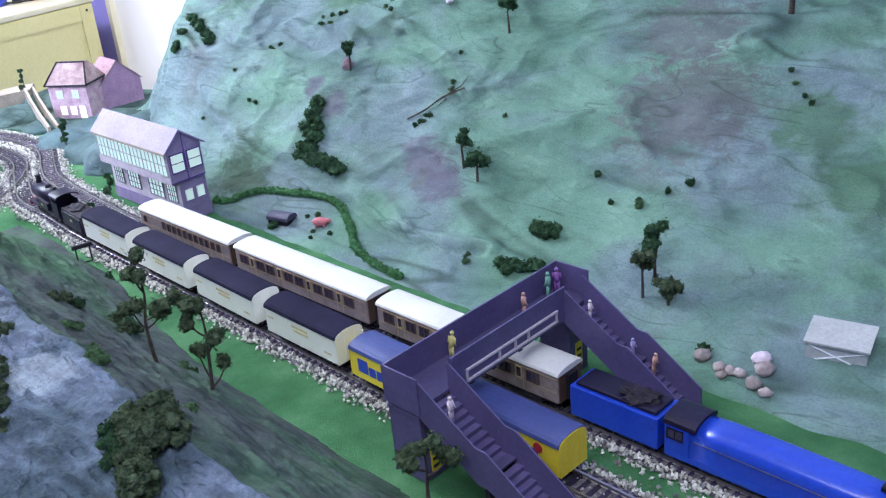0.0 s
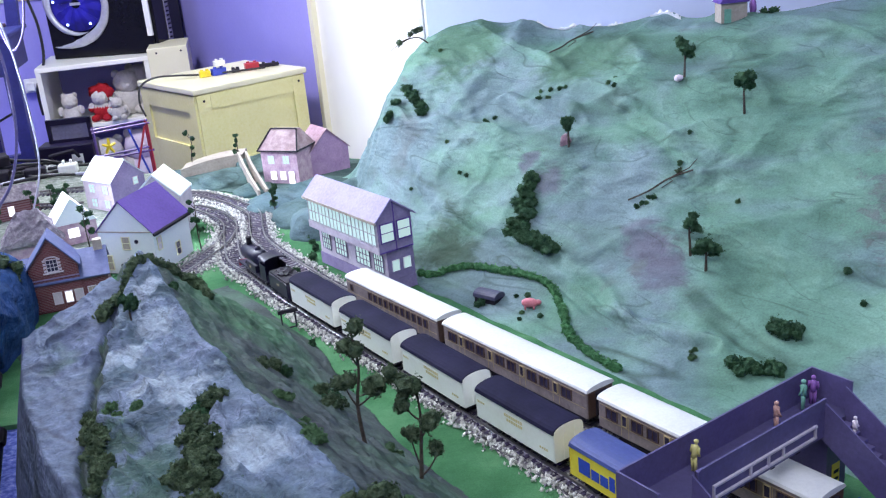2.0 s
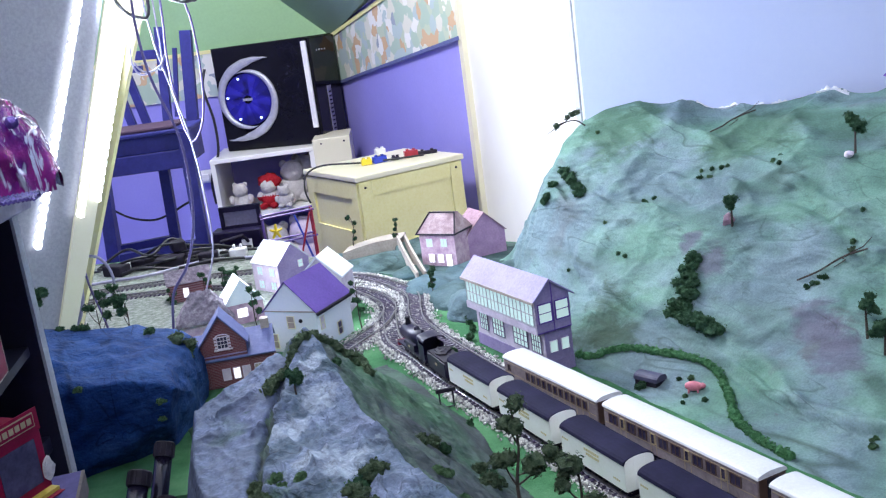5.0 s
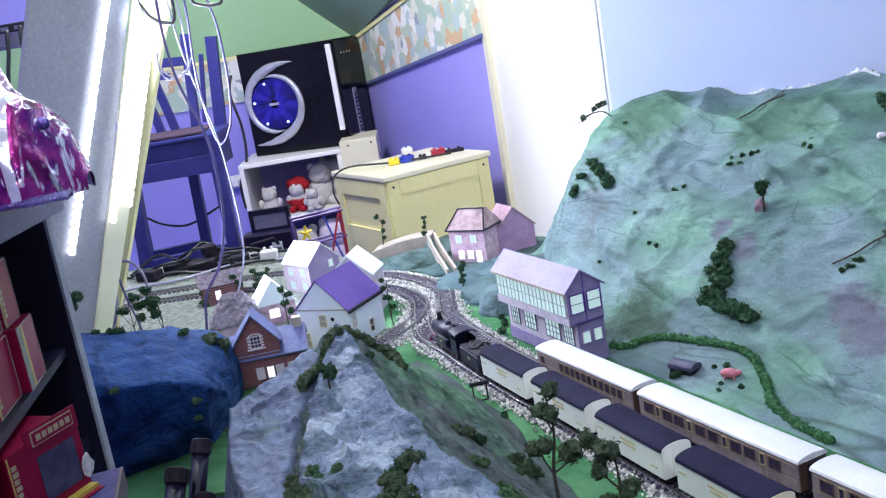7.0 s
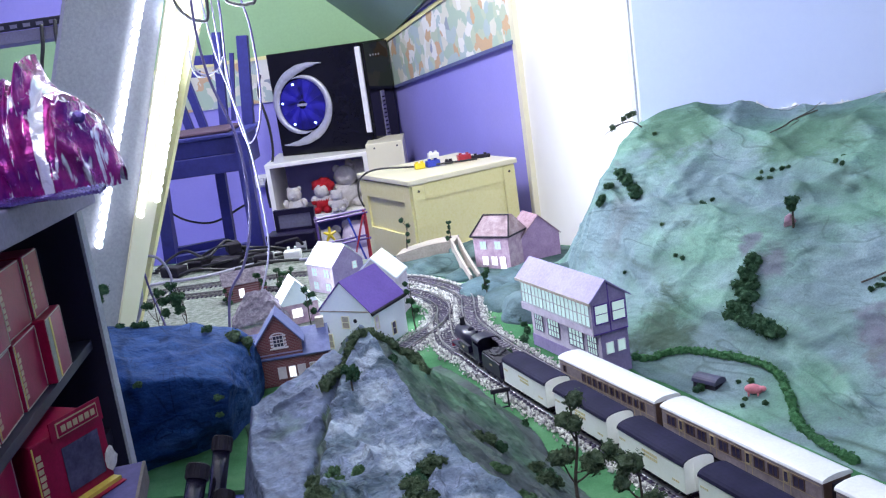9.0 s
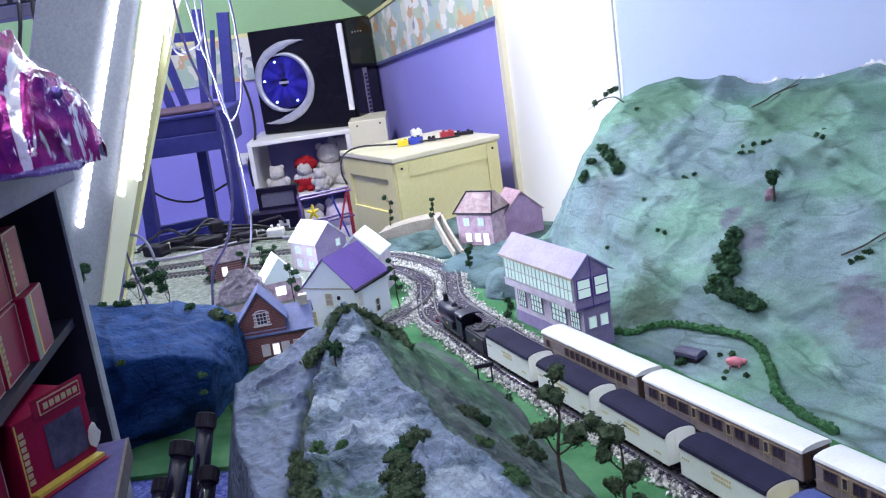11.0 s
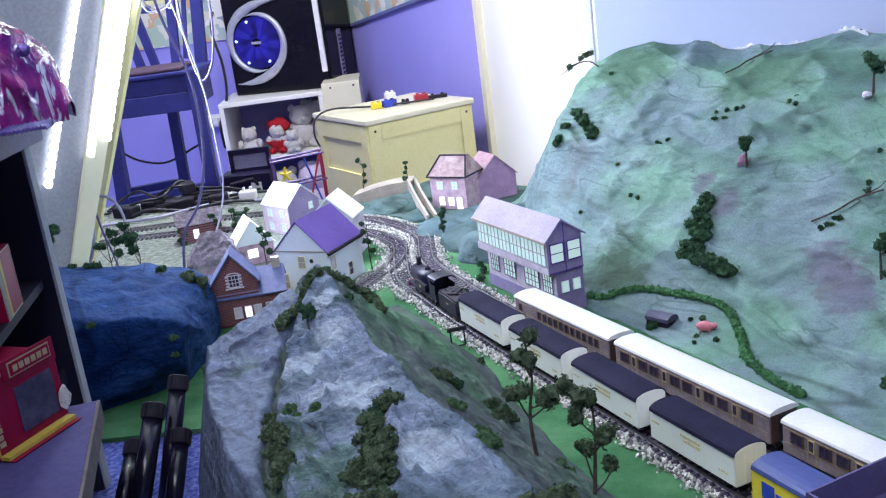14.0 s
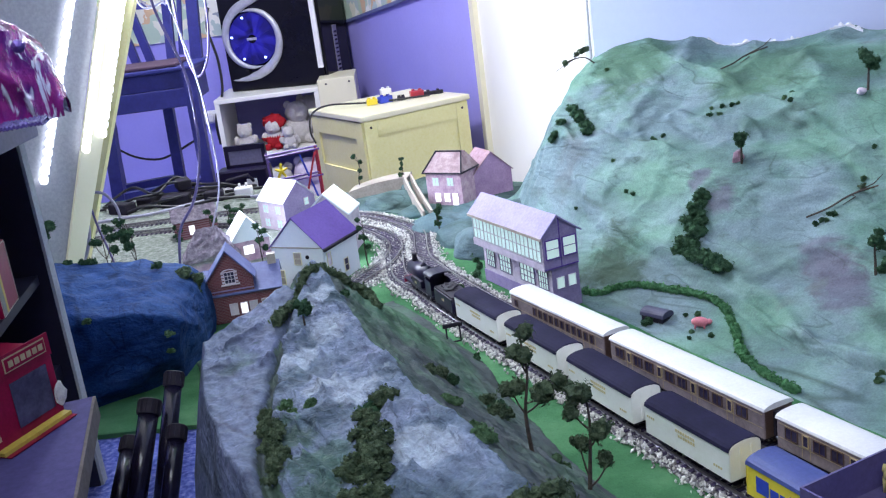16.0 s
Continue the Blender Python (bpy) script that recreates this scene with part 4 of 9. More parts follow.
BRANCH = [(-0.050, 1.47, 0), (-0.058, 1.43, 0), (-0.074, 1.39, 0), (-0.100, 1.345, 0), (-0.128, 1.30, 0)]
YARDA = [(-0.95, 1.87, 0), (-0.6, 1.885, 0), (-0.35, 1.88, 0), (-0.2, 1.84, 0)]
YARDB = [(-0.95, 1.80, 0), (-0.6, 1.815, 0), (-0.42, 1.80, 0), (-0.3, 1.76, 0)]


def resample(pts, step):
    line = curve_pts(pts, 24)
    out, left = [line[0]], step
    for a, b in zip(line, line[1:]):
        d = (b - a).length
        while d >= left:
            a = a + (b - a).normalized() * left
            d, left = d - left, step
            out.append(a)
        left -= d
    return out


def sleeper_mesh():
    bm = box(-0.0019, 0.0019, -0.0165, 0.0165, 0, 0.0022)
    for y in (-GAUGE / 2, GAUGE / 2):
        bx(bm, -0.0012, 0.0012, y - 0.0022, y + 0.0022, 0.0021, 0.0030)
    me = bpy.data.meshes.new("sleeper")
    bm.normal_update()
    bm.to_mesh(me)
    bm.free()
    me.materials.append(M_SLEEPER)
    return me


SLEEPER = sleeper_mesh()


def track(name, pts, label, pitch=0.0090, keep=(None, None)):
    root = thing(name, pose(0, 0, 0), label, "railway track", "tracks of the layout")
    line = resample(pts, 0.006)
    for sign in (-1, 1):
        ring = []
        bm = bmesh.new()
        for i, c in enumerate(line):
            d = (line[min(i + 1, len(line) - 1)] - line[max(i - 1, 0)]).normalized()
            n = Vector((-d.y, d.x, 0))
            w = c + n * sign * GAUGE / 2
            ring.append([bm.verts.new(w + n * a + Vector((0, 0, z))) for a, z in ((-0.0013, 0.0025), (-0.0005, 0.003), (-0.0009, 0.0048), (-0.0009, 0.0058), (0.0009, 0.0058), (0.0009, 0.0048), (0.0005, 0.003), (0.0013, 0.0025))])
        for r0, r1 in zip(ring, ring[1:]):
            for k in range(7):
                bm.faces.new([r0[k], r0[k + 1], r1[k + 1], r1[k]])
        bmesh.ops.recalc_face_normals(bm, faces=bm.faces)
        part("rail", bm, M_RAIL, root)
    ties = resample(pts, pitch)
    for i in range(len(ties) - 1):
        d = ties[i + 1] - ties[i]
        ob = new("sleeper", SLEEPER)
        ob.parent = root
        ob.matrix_basis = Matrix.LocRotScale(ties[i], Euler((0, 0, math.atan2(d.y, d.x))), None)
    return root


def bed(name, pts, half, material, label, z=0.0006, height=0.0):
    """A low strip of ground along a line, uneven at its edges."""
    line = resample(pts, 0.008)
    bm = bmesh.new()
    rows = []
    for i, c in enumerate(line):
        d = (line[min(i + 1, len(line) - 1)] - line[max(i - 1, 0)]).normalized()
        n = Vector((-d.y, d.x, 0))
        w = [half * (1 + 0.22 * noise.noise(c * 30 + Vector((0, 0, k)))) for k in (0, 5)]
        rows.append([bm.verts.new(c + n * u + Vector((0, 0, zz))) for u, zz in ((-w[0], -0.001), (-w[0] * 0.8, z), (0, z), (w[1] * 0.8, z), (w[1], -0.001))])
    for r0, r1 in zip(rows, rows[1:]):
        for k in range(4):
            bm.faces.new([r0[k], r0[k + 1], r1[k + 1], r1[k]])
    bmesh.ops.recalc_face_normals(bm, faces=bm.faces)
    return mesh_thing(name, bm, material, pose(0, 0, 0), label, "ballast", kind="structure")


bed("ballast_bed_front", FRONT, 0.022, M_BED, "dark grit bed under the goods line", 0.0012)
bed("ballast_bed_rear", REAR, 0.022, M_BED, "dark grit bed under the main line", 0.0016)
bed("ballast_bed_branch", BRANCH, 0.022, M_BED, "dark grit bed under the branch", 0.0020)
mesh_thing("yard_ground", prism(bmesh.new(), [(-0.88, 1.50), (-0.17, 1.50), (-0.17, 1.935), (-0.245, 1.940), (-0.285, 2.08), (-0.445, 2.12), (-0.88, 2.18)], -0.0005, 0.0008, "z"), M_YARD, pose(0, 0, 0), "pale grey-green gravel of the goods yard", "ground", kind="structure")


bank_edge = [(-0.165, 1.775), (-0.08, 1.745), (0.02, 1.640), (0.06, 1.545), (0.255, 1.560), (0.19, 1.815), (0.085, 1.918), (-0.165, 1.933)]
bm = bmesh.new()
prism(bm, bank_edge, -0.0008, 0.0010, "z")
mesh_thing("bank_ground", bm, M_BANK, pose(0, 0, 0), "blue-green painted ground behind the bend", "ground", kind="structure")


def ballast():
    """Loose pale chippings along the sides of the running lines."""
    rnd = random.Random(11)
    verts, faces = [], []
    lines = [(resample(FRONT, 0.004), 1.0), (resample(REAR, 0.004), 1.0), (resample(BRANCH, 0.004), 0.6)]
    shape = [(1, 0, 0), (-1, 0, 0), (0, 1, 0), (0, -1, 0), (0, 0, 1), (0, 0, -0.6)]
    tri = [(0, 2, 4), (2, 1, 4), (1, 3, 4), (3, 0, 4), (2, 0, 5), (1, 2, 5), (3, 1, 5), (0, 3, 5)]
    for line, dens in lines:
        for i in range(len(line) - 1):
            d = (line[i + 1] - line[i]).normalized()
            n = Vector((-d.y, d.x, 0))
            for side in (-1, 1):
                for _ in range(int(9 * dens)):
                    far = abs(rnd.gauss(0, 1))
                    u = side * (0.0172 + 0.0062 * far) if rnd.random() < 0.86 else rnd.uniform(-0.015, 0.015)
                    c = line[i] + d * rnd.uniform(0, 0.004) + n * u
                    r = rnd.uniform(0.0012, 0.0029)
                    inside = abs(u) < 0.0165
                    if inside:
                        r *= 0.55
                    z = max(0.0006, 0.0022 - 0.00012 * max(0, (abs(u) - 0.0165) * 1000)) + (0.0006 if inside else rnd.uniform(0, 0.0022) * (far < 0.9))
                    rot = Euler((rnd.uniform(0, 6), rnd.uniform(0, 6), rnd.uniform(0, 6))).to_matrix()
                    k = len(verts)
                    for q in shape:
                        w = rot @ Vector((q[0] * rnd.uniform(0.6, 1.3), q[1] * rnd.uniform(0.6, 1.2), q[2] * rnd.uniform(0.6, 1.1))) * r
                        verts.append((c.x + w.x, c.y + w.y, z + w.z))
                    faces.extend([(a + k, b + k, e + k) for a, b, e in tri])
    me = bpy.data.meshes.new("ballast_stones")
    me.from_pydata(verts, [], faces)
    me.materials.append(M_STONES)
    me.update()
    return tagged(new("ballast_stones", me), "loose pale grey ballast chippings along the tracks", "ballast", kind="stuff")


def stones_mat():
    m, n, l, b = nodes_of("loose_chippings")
    rnd = n.new("ShaderNodeNewGeometry").outputs["Random Per Island"]
    r = ramp_node(n, [(0.0, (0.16, 0.15, 0.17)), (0.25, (0.34, 0.33, 0.33)), (0.6, (0.56, 0.55, 0.52)), (1.0, (0.80, 0.79, 0.76))])
    l.new(rnd, r.inputs[0])
    l.new(r.outputs[0], b.inputs["Base Color"])
    b.inputs["Roughness"].default_value = 0.85
    return m


M_STONES = stones_mat()
ballast()
track("main_line_track", REAR, "dark sleepered model track of the main line in ballast")
track("goods_line_track", FRONT, "dark sleepered model track of the goods line in ballast")
track("branch_track", BRANCH, "short dark model track that leaves the junction")
track("yard_track", YARDA, "model siding track across the gravel yard")
track("yard_track", YARDB, "model siding track across the gravel yard")


# ---- layout: buildings ----


def on_face(face, at, u, z, out):
    """A spot on a wall: u along it, z up, out from it."""
    return {"y-": (u, at - out, z), "y+": (u, at + out, z), "x+": (at + out, u, z), "x-": (at - out, u, z)}[face]


def face_box(bm, face, at, u0, u1, z0, z1, lo, hi):
    a, b = on_face(face, at, u0, z0, lo), on_face(face, at, u1, z1, hi)
    return bx(bm, min(a[0], b[0]), max(a[0], b[0]), min(a[1], b[1]), max(a[1], b[1]), z0, z1)


def window(parent, face, at, u0, u1, z0, z1, nx=2, nz=2, pane=None, bar=None, w=0.0009, label=""):
    """A framed window: one pierced frame with its bars, and its pane behind."""
    t = w * 0.6

    def cuts(a, b, n):
        out = [a - w, a]
        for i in range(1, n):
            c = a + (b - a) * i / n
            out += [c - t / 2, c + t / 2]
        return out + [b, b + w]

    us, zs = cuts(u0, u1, nx), cuts(z0, z1, nz)
    bm = bmesh.new()
    grid = {}

    def spot(i, j, out):
        if (i, j, out) not in grid:
            grid[i, j, out] = bm.verts.new(on_face(face, at, us[i], zs[j], out))
        return grid[i, j, out]

    def solid(i, j):
        return 0 <= i < len(us) - 1 and 0 <= j < len(zs) - 1 and (i % 2 == 0 or j % 2 == 0)

    hi = 0.0013
    for i in range(len(us) - 1):
        for j in range(len(zs) - 1):
            if not solid(i, j):
                continue
            bm.faces.new([spot(i, j, hi), spot(i + 1, j, hi), spot(i + 1, j + 1, hi), spot(i, j + 1, hi)])
            for di, dj, p, q in ((-1, 0, (i, j), (i, j + 1)), (1, 0, (i + 1, j), (i + 1, j + 1)), (0, -1, (i, j), (i + 1, j)), (0, 1, (i, j + 1), (i + 1, j + 1))):
                if not solid(i + di, j + dj):
                    bm.faces.new([spot(*p, hi), spot(*q, hi), spot(*q, 0.0), spot(*p, 0.0)])
    bmesh.ops.recalc_face_normals(bm, faces=bm.faces)
    win = part("window", bm, bar or M_CARDWHITE, parent, label)
    part("pane", face_box(bmesh.new(), face, at, u0, u1, z0, z1, 0.0, 0.0005), pane or M_PANE, win)
    return win


def gable_house(name, m, w, d, eave, ridge, wall, roof, label, over=0.003, roof_thick=0.0016, group="houses of the model village"):
    """A card house: gable towards -y, ridge along y, its front in the plane y = 0."""
    root = thing(name, m, label, "model house", group)
    part("wall", prism(bmesh.new(), [(-w / 2, 0), (w / 2, 0), (w / 2, eave), (0, ridge), (-w / 2, eave)], 0, d, "y"), wall, root)
    slope = (ridge - eave) / (w / 2)
    for sign in (-1, 1):
        x1 = sign * (w / 2 + over)
        z1 = eave - slope * over
        out = [(0, ridge + 0.0004), (x1, z1 + 0.0004), (x1, z1 + roof_thick), (0, ridge + roof_thick + 0.0004)]
        part("roof_slope", prism(bmesh.new(), out, -over, d + over, "y"), roof, root)
    return root


def signal_box():
    root = thing("signal_box", on_line(-1.055, 0.60), "lilac card signal box with glowing windows beside the line", "signal box")
    x0, x1, back = -0.085, 0.085, 0.022
    part("plinth", box(x0, x1, -0.0175, back + 0.0008, 0, 0.016), M_LILACDARK, root, "purple card plinth")
    part("lower_wall", box(x0 + 0.001, x1 - 0.001, -0.0165, back, 0.016, 0.0535), M_LILACWALL, root)
    up = prism(bmesh.new(), [(-0.027, 0.0535), (back, 0.0535), (back, 0.098), (-0.0065, 0.1175), (-0.027, 0.098)], x0 - 0.001, x1 + 0.001, "x")
    part("upper_wall", up, M_LILACWALL, root)
    # the shade on this end is put into its darker lilac
    part("end_wall", prism(bmesh.new(), [(-0.0265, 0.0535), (back, 0.0535), (back, 0.0978), (-0.0065, 0.117), (-0.0265, 0.0978)], x1 + 0.001, x1 + 0.0018, "x"), M_LILACDARK, root, "card gable end in the darker lilac of its shaded side")
    part("lower_end_wall", face_box(bmesh.new(), "x+", x1 - 0.001, -0.0163, back, 0.0162, 0.0533, 0, 0.0008), M_LILACDARK, root)
    for y1, z1 in ((-0.031, 0.0945), (back + 0.005, 0.0935)):
        part("roof_slope", prism(bmesh.new(), [(-0.0065, 0.1180), (y1, z1), (y1, z1 + 0.0018), (-0.0065, 0.1202)], x0 - 0.005, x1 + 0.006, "x"), M_LILAC, root, "lilac card roof slope")
    part("roof_edge", box(x0 - 0.005, x1 + 0.006, -0.0322, -0.0306, 0.0928, 0.0962), M_BEIGE, root, "stained card edge of the roof")
    part("floor_band", box(x0 - 0.002, x1 + 0.0022, -0.0282, -0.0268, 0.0535, 0.0625), M_LILACWALL, root)
    step = 0.0278
    for i in range(6):
        u = x0 + 0.002 + i * step
        window(root, "y-", -0.027, u, u + step - 0.0016, 0.0645, 0.0905, 3, 2, M_GLOWPANE, M_FRAMEGREY, 0.0012)
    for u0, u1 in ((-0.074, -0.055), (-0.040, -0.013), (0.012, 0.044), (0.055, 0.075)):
        window(root, "y-", -0.0165, u0, u1, 0.0245, 0.0465, 4, 3, M_GLOWPANE, M_SHELFGREY, 0.0011)
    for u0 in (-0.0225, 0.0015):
        window(root, "x+", x1 + 0.0018, u0, u0 + 0.0175, 0.0675, 0.0895, 1, 2, M_GLOWPANE, M_PURPLEROOF, 0.0012)
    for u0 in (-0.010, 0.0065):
        window(root, "x+", x1 - 0.0002, u0, u0 + 0.0095, 0.0275, 0.0405, 1, 1, M_GLOWPANE, M_CARDWHITE, 0.0006)
    post = bmesh.new()
    face_box(post, "x+", x1 + 0.0018, -0.0030, -0.0018, 0.0535, 0.1160, 0, 0.0006)
    face_box(post, "x+", x1 + 0.0018, -0.0265, back, 0.0540, 0.0552, 0, 0.0006)
    part("corner_post", post, M_PURPLEROOF, root)


signal_box()

h = gable_house("white_house", pose(-0.1835, 1.350, 0, 0, 0, -28), 0.0858, 0.092, 0.0615, 0.1035, M_CARDWHITE, M_PURPLEROOF, "white card house with a steep purple roof")
part("gable_board", face_box(bmesh.new(), "y-", 0.0, -0.043, 0.043, 0.0600, 0.0615, 0, 0.0012), M_BEIGE, h)
part("roof_edge", prism(bmesh.new(), [(0.0455, 0.0570), (0.0475, 0.0550), (0.0475, 0.0585), (0.0455, 0.0605)], -0.003, 0.095, "y"), M_MATTBLACK, h)
window(h, "y-", 0.0, -0.006, 0.005, 0.036, 0.053, 1, 2, M_BEIGE, M_CREAMTOP, 0.0009)
window(h, "y-", 0.0, -0.036, -0.027, 0.006, 0.026, 1, 2, M_BEIGE, M_CREAMTOP, 0.0009)
window(h, "x+", 0.0429, 0.008, 0.017, 0.032, 0.050, 1, 2, M_CARDPINK, M_CREAMTOP, 0.0008)
window(h, "x+", 0.0429, 0.050, 0.060, 0.010, 0.028, 1, 2, M_PANE, M_CREAMTOP, 0.0008)
part("lamp_hole", disc(bmesh.new(), (0.016, -0.0004, 0.047), 0.0030, (0, 1, 0), 0.001, 12), M_MATTBLACK, h)
part("lamp_hole", disc(bmesh.new(), (-0.012, -0.0004, 0.012), 0.0030, (0, 1, 0), 0.001, 12), M_MATTBLACK, h)
h = gable_house("pink_house", pose(-0.2116, 1.705, 0, 0, 0, 42), 0.069, 0.077, 0.0516, 0.0829, M_CARDPINK, M_CARDWHITE, "pinkish white card house with a pale roof", over=0.002)
part("gable_panel", prism(bmesh.new(), [(-0.0335, 0.001), (0.0335, 0.001), (0.0335, 0.0512), (0, 0.0815), (-0.0335, 0.0512)], -0.0008, 0.0, "y"), M_LILACDARK, h, "lilac card gable end")
for u0 in (0.010, 0.046):
    for z0 in (0.006, 0.031):
        window(h, "x-", -0.0345, u0, u0 + 0.015, z0, z0 + 0.014, 2, 2, M_GLOWPANE, M_CARDPINK, 0.0007)
window(h, "y-", -0.0008, 0.010, 0.019, 0.038, 0.050, 1, 2, M_GLOWPANE, M_CARDPINK, 0.0008)
h = gable_house("lilac_house", pose(-0.150, 1.501, 0, 0, 0, -14), 0.072, 0.060, 0.0640, 0.0965, M_LILACWALL, M_CARDWHITE, "lilac card house with pale barge boards behind another house", over=0.002, roof_thick=0.003)
window(h, "y-", 0.0, 0.020, 0.030, 0.030, 0.048, 1, 2, M_PANE, M_CARDPINK, 0.0008)
h = gable_house("small_cottage", pose(-0.278, 1.5326, 0, 0, 0, 18.6), 0.062, 0.05, 0.034, 0.0715, M_PINKSTONE, M_CARDWHITE, "small pink card cottage with a pale roof and a glowing window")
part("gable_panel", prism(bmesh.new(), [(-0.032, 0.0335), (0.032, 0.0335), (0, 0.0725)], -0.0012, 0.0, "y"), M_CARDWHITE, h, "white card gable")
window(h, "y-", 0.0, -0.012, 0.004, 0.012, 0.026, 1, 1, M_GLOWHOT, M_CARDPINK, 0.0008)
window(h, "x+", 0.031, 0.012, 0.022, 0.012, 0.024, 1, 1, M_GLOWPANE, M_CARDPINK, 0.0008)
h = thing("thatched_barn", pose(-0.335, 1.500, 0, 0, 0, 10), "pinkish stone barn with a rough grey hipped roof", "model house", "houses of the model village")
part("wall", box(-0.042, 0.040, 0, 0.055, 0, 0.022), M_PINKSTONE, h)
bm = bmesh.new()
lo = [bm.verts.new(v) for v in ((-0.047, -0.006, 0.019), (0.045, -0.006, 0.019), (0.045, 0.060, 0.019), (-0.047, 0.060, 0.019))]
hi = [bm.verts.new(v) for v in ((-0.016, 0.026, 0.066), (0.014, 0.026, 0.066))]
for f in ((lo[0], lo[1], hi[1], hi[0]), (lo[1], lo[2], hi[1]), (lo[2], lo[3], hi[0], hi[1]), (lo[3], lo[0], hi[0]), (lo[3], lo[2], lo[1], lo[0])):
    bm.faces.new(f)
bmesh.ops.subdivide_edges(bm, edges=bm.edges[:], cuts=7, use_grid_fill=True)
for v in bm.verts:
    v.co += Vector((noise.noise(v.co * 130), noise.noise(v.co * 130 + Vector((5, 0, 0))), noise.noise(v.co * 120 + Vector((0, 9, 0))))) * 0.0032
part("roof", bm, M_THATCH, h, "rough grey thatched roof")
window(h, "y-", 0.0, 0.006, 0.014, 0.005, 0.015, 1, 2, M_PANE, M_CARDPINK, 0.0008)
h = gable_house("brick_shed", pose(-0.445, 1.745, 0, 0, 0, -75), 0.050, 0.075, 0.034, 0.052, M_BRICK, M_THATCH, "small red brick shed with a purple-grey roof")
window(h, "x+", 0.025, 0.025, 0.034, 0.008, 0.024, 1, 1, M_GLOWHOT, M_CARDPINK, 0.0007)


def station():
    root = thing("station_house", pose(-0.252, 1.2475, 0, 0, 0, 6.6), "red brick card station house with a blue slate roof", "model house", "houses of the model village")
    d, eave, ridge, x0, x1 = 0.075, 0.040, 0.063, -0.050, 0.0525
    part("wall", prism(bmesh.new(), [(0, 0), (d, 0), (d, eave), (d / 2, ridge), (0, eave)], x0, x1, "x"), M_BRICK, root)
    for b in (-0.004, d + 0.004):
        z = eave - 0.0025
        part("roof_slope", prism(bmesh.new(), [(d / 2, ridge + 0.0004), (b, z + 0.0004), (b, z + 0.002), (d / 2, ridge + 0.0024)], x0 - 0.003, x1 + 0.003, "x"), M_SLATE, root, "blue slate card roof slope")
    gx, gh = -0.010, 0.029
    part("gable_bay", prism(bmesh.new(), [(gx - gh, 0.002), (gx + gh, 0.002), (gx + gh, 0.0600), (gx, 0.0965), (gx - gh, 0.0600)], -0.0015, d / 2, "y"), M_BRICK, root)
    for sx in (-1, 1):
        part("bay_roof", prism(bmesh.new(), [(gx, 0.0970), (gx + sx * (gh + 0.004), 0.0560), (gx + sx * (gh + 0.004), 0.0584), (gx, 0.0996)], -0.005, d / 2 + 0.004, "y"), M_SLATE, root)
    part("string_course", face_box(bmesh.new(), "y-", -0.0015, gx - gh, gx + gh, 0.0440, 0.0455, 0, 0.0008), M_LILACDARK, root)
    window(root, "y-", -0.0015, gx - 0.0062, gx + 0.0062, 0.0545, 0.0690, 3, 3, M_PANE, M_CARDPINK, 0.0011)
    arch = bmesh.new()
    pipe(arch, [(gx + 0.0085 * math.cos(a), -0.0023, 0.0695 + 0.0035 * math.sin(a)) for a in [math.pi * k / 8 for k in range(9)]], 0.0009, 6)
    part("window_arch", arch, M_CARDPINK, root, "pale stone arch")
    part("window_ledge", face_box(bmesh.new(), "y-", -0.0015, gx - 0.012, gx + 0.012, 0.0515, 0.0532, 0, 0.0018), M_CARDPINK, root)
    for k in range(4):
        z = 0.0545 + k * 0.0043
        for u in (gx - 0.0105, gx + 0.0075):
            part("quoin", face_box(bmesh.new(), "y-", -0.0015, u, u + 0.0030, z, z + 0.0026, 0, 0.0010), M_CARDPINK, root)
    for u0, wd, lit in ((-0.040, 0.016, 0), (-0.016, 0.009, 1), (-0.002, 0.008, 2), (0.010, 0.009, 1), (0.026, 0.009, 0), (0.040, 0.008, 1)):
        at = -0.0015 if gx - gh < u0 < gx + gh - wd else 0.0
        window(root, "y-", at, u0, u0 + wd, 0.011, 0.025, 2, 1, (M_BEIGE, M_CARDPINK, M_GLOWHOT)[lit], M_CARDPINK, 0.0010)
    part("chimney", box(0.040, 0.051, d / 2 - 0.006, d / 2 + 0.006, ridge - 0.008, ridge + 0.012), M_BEIGE, root)


station()


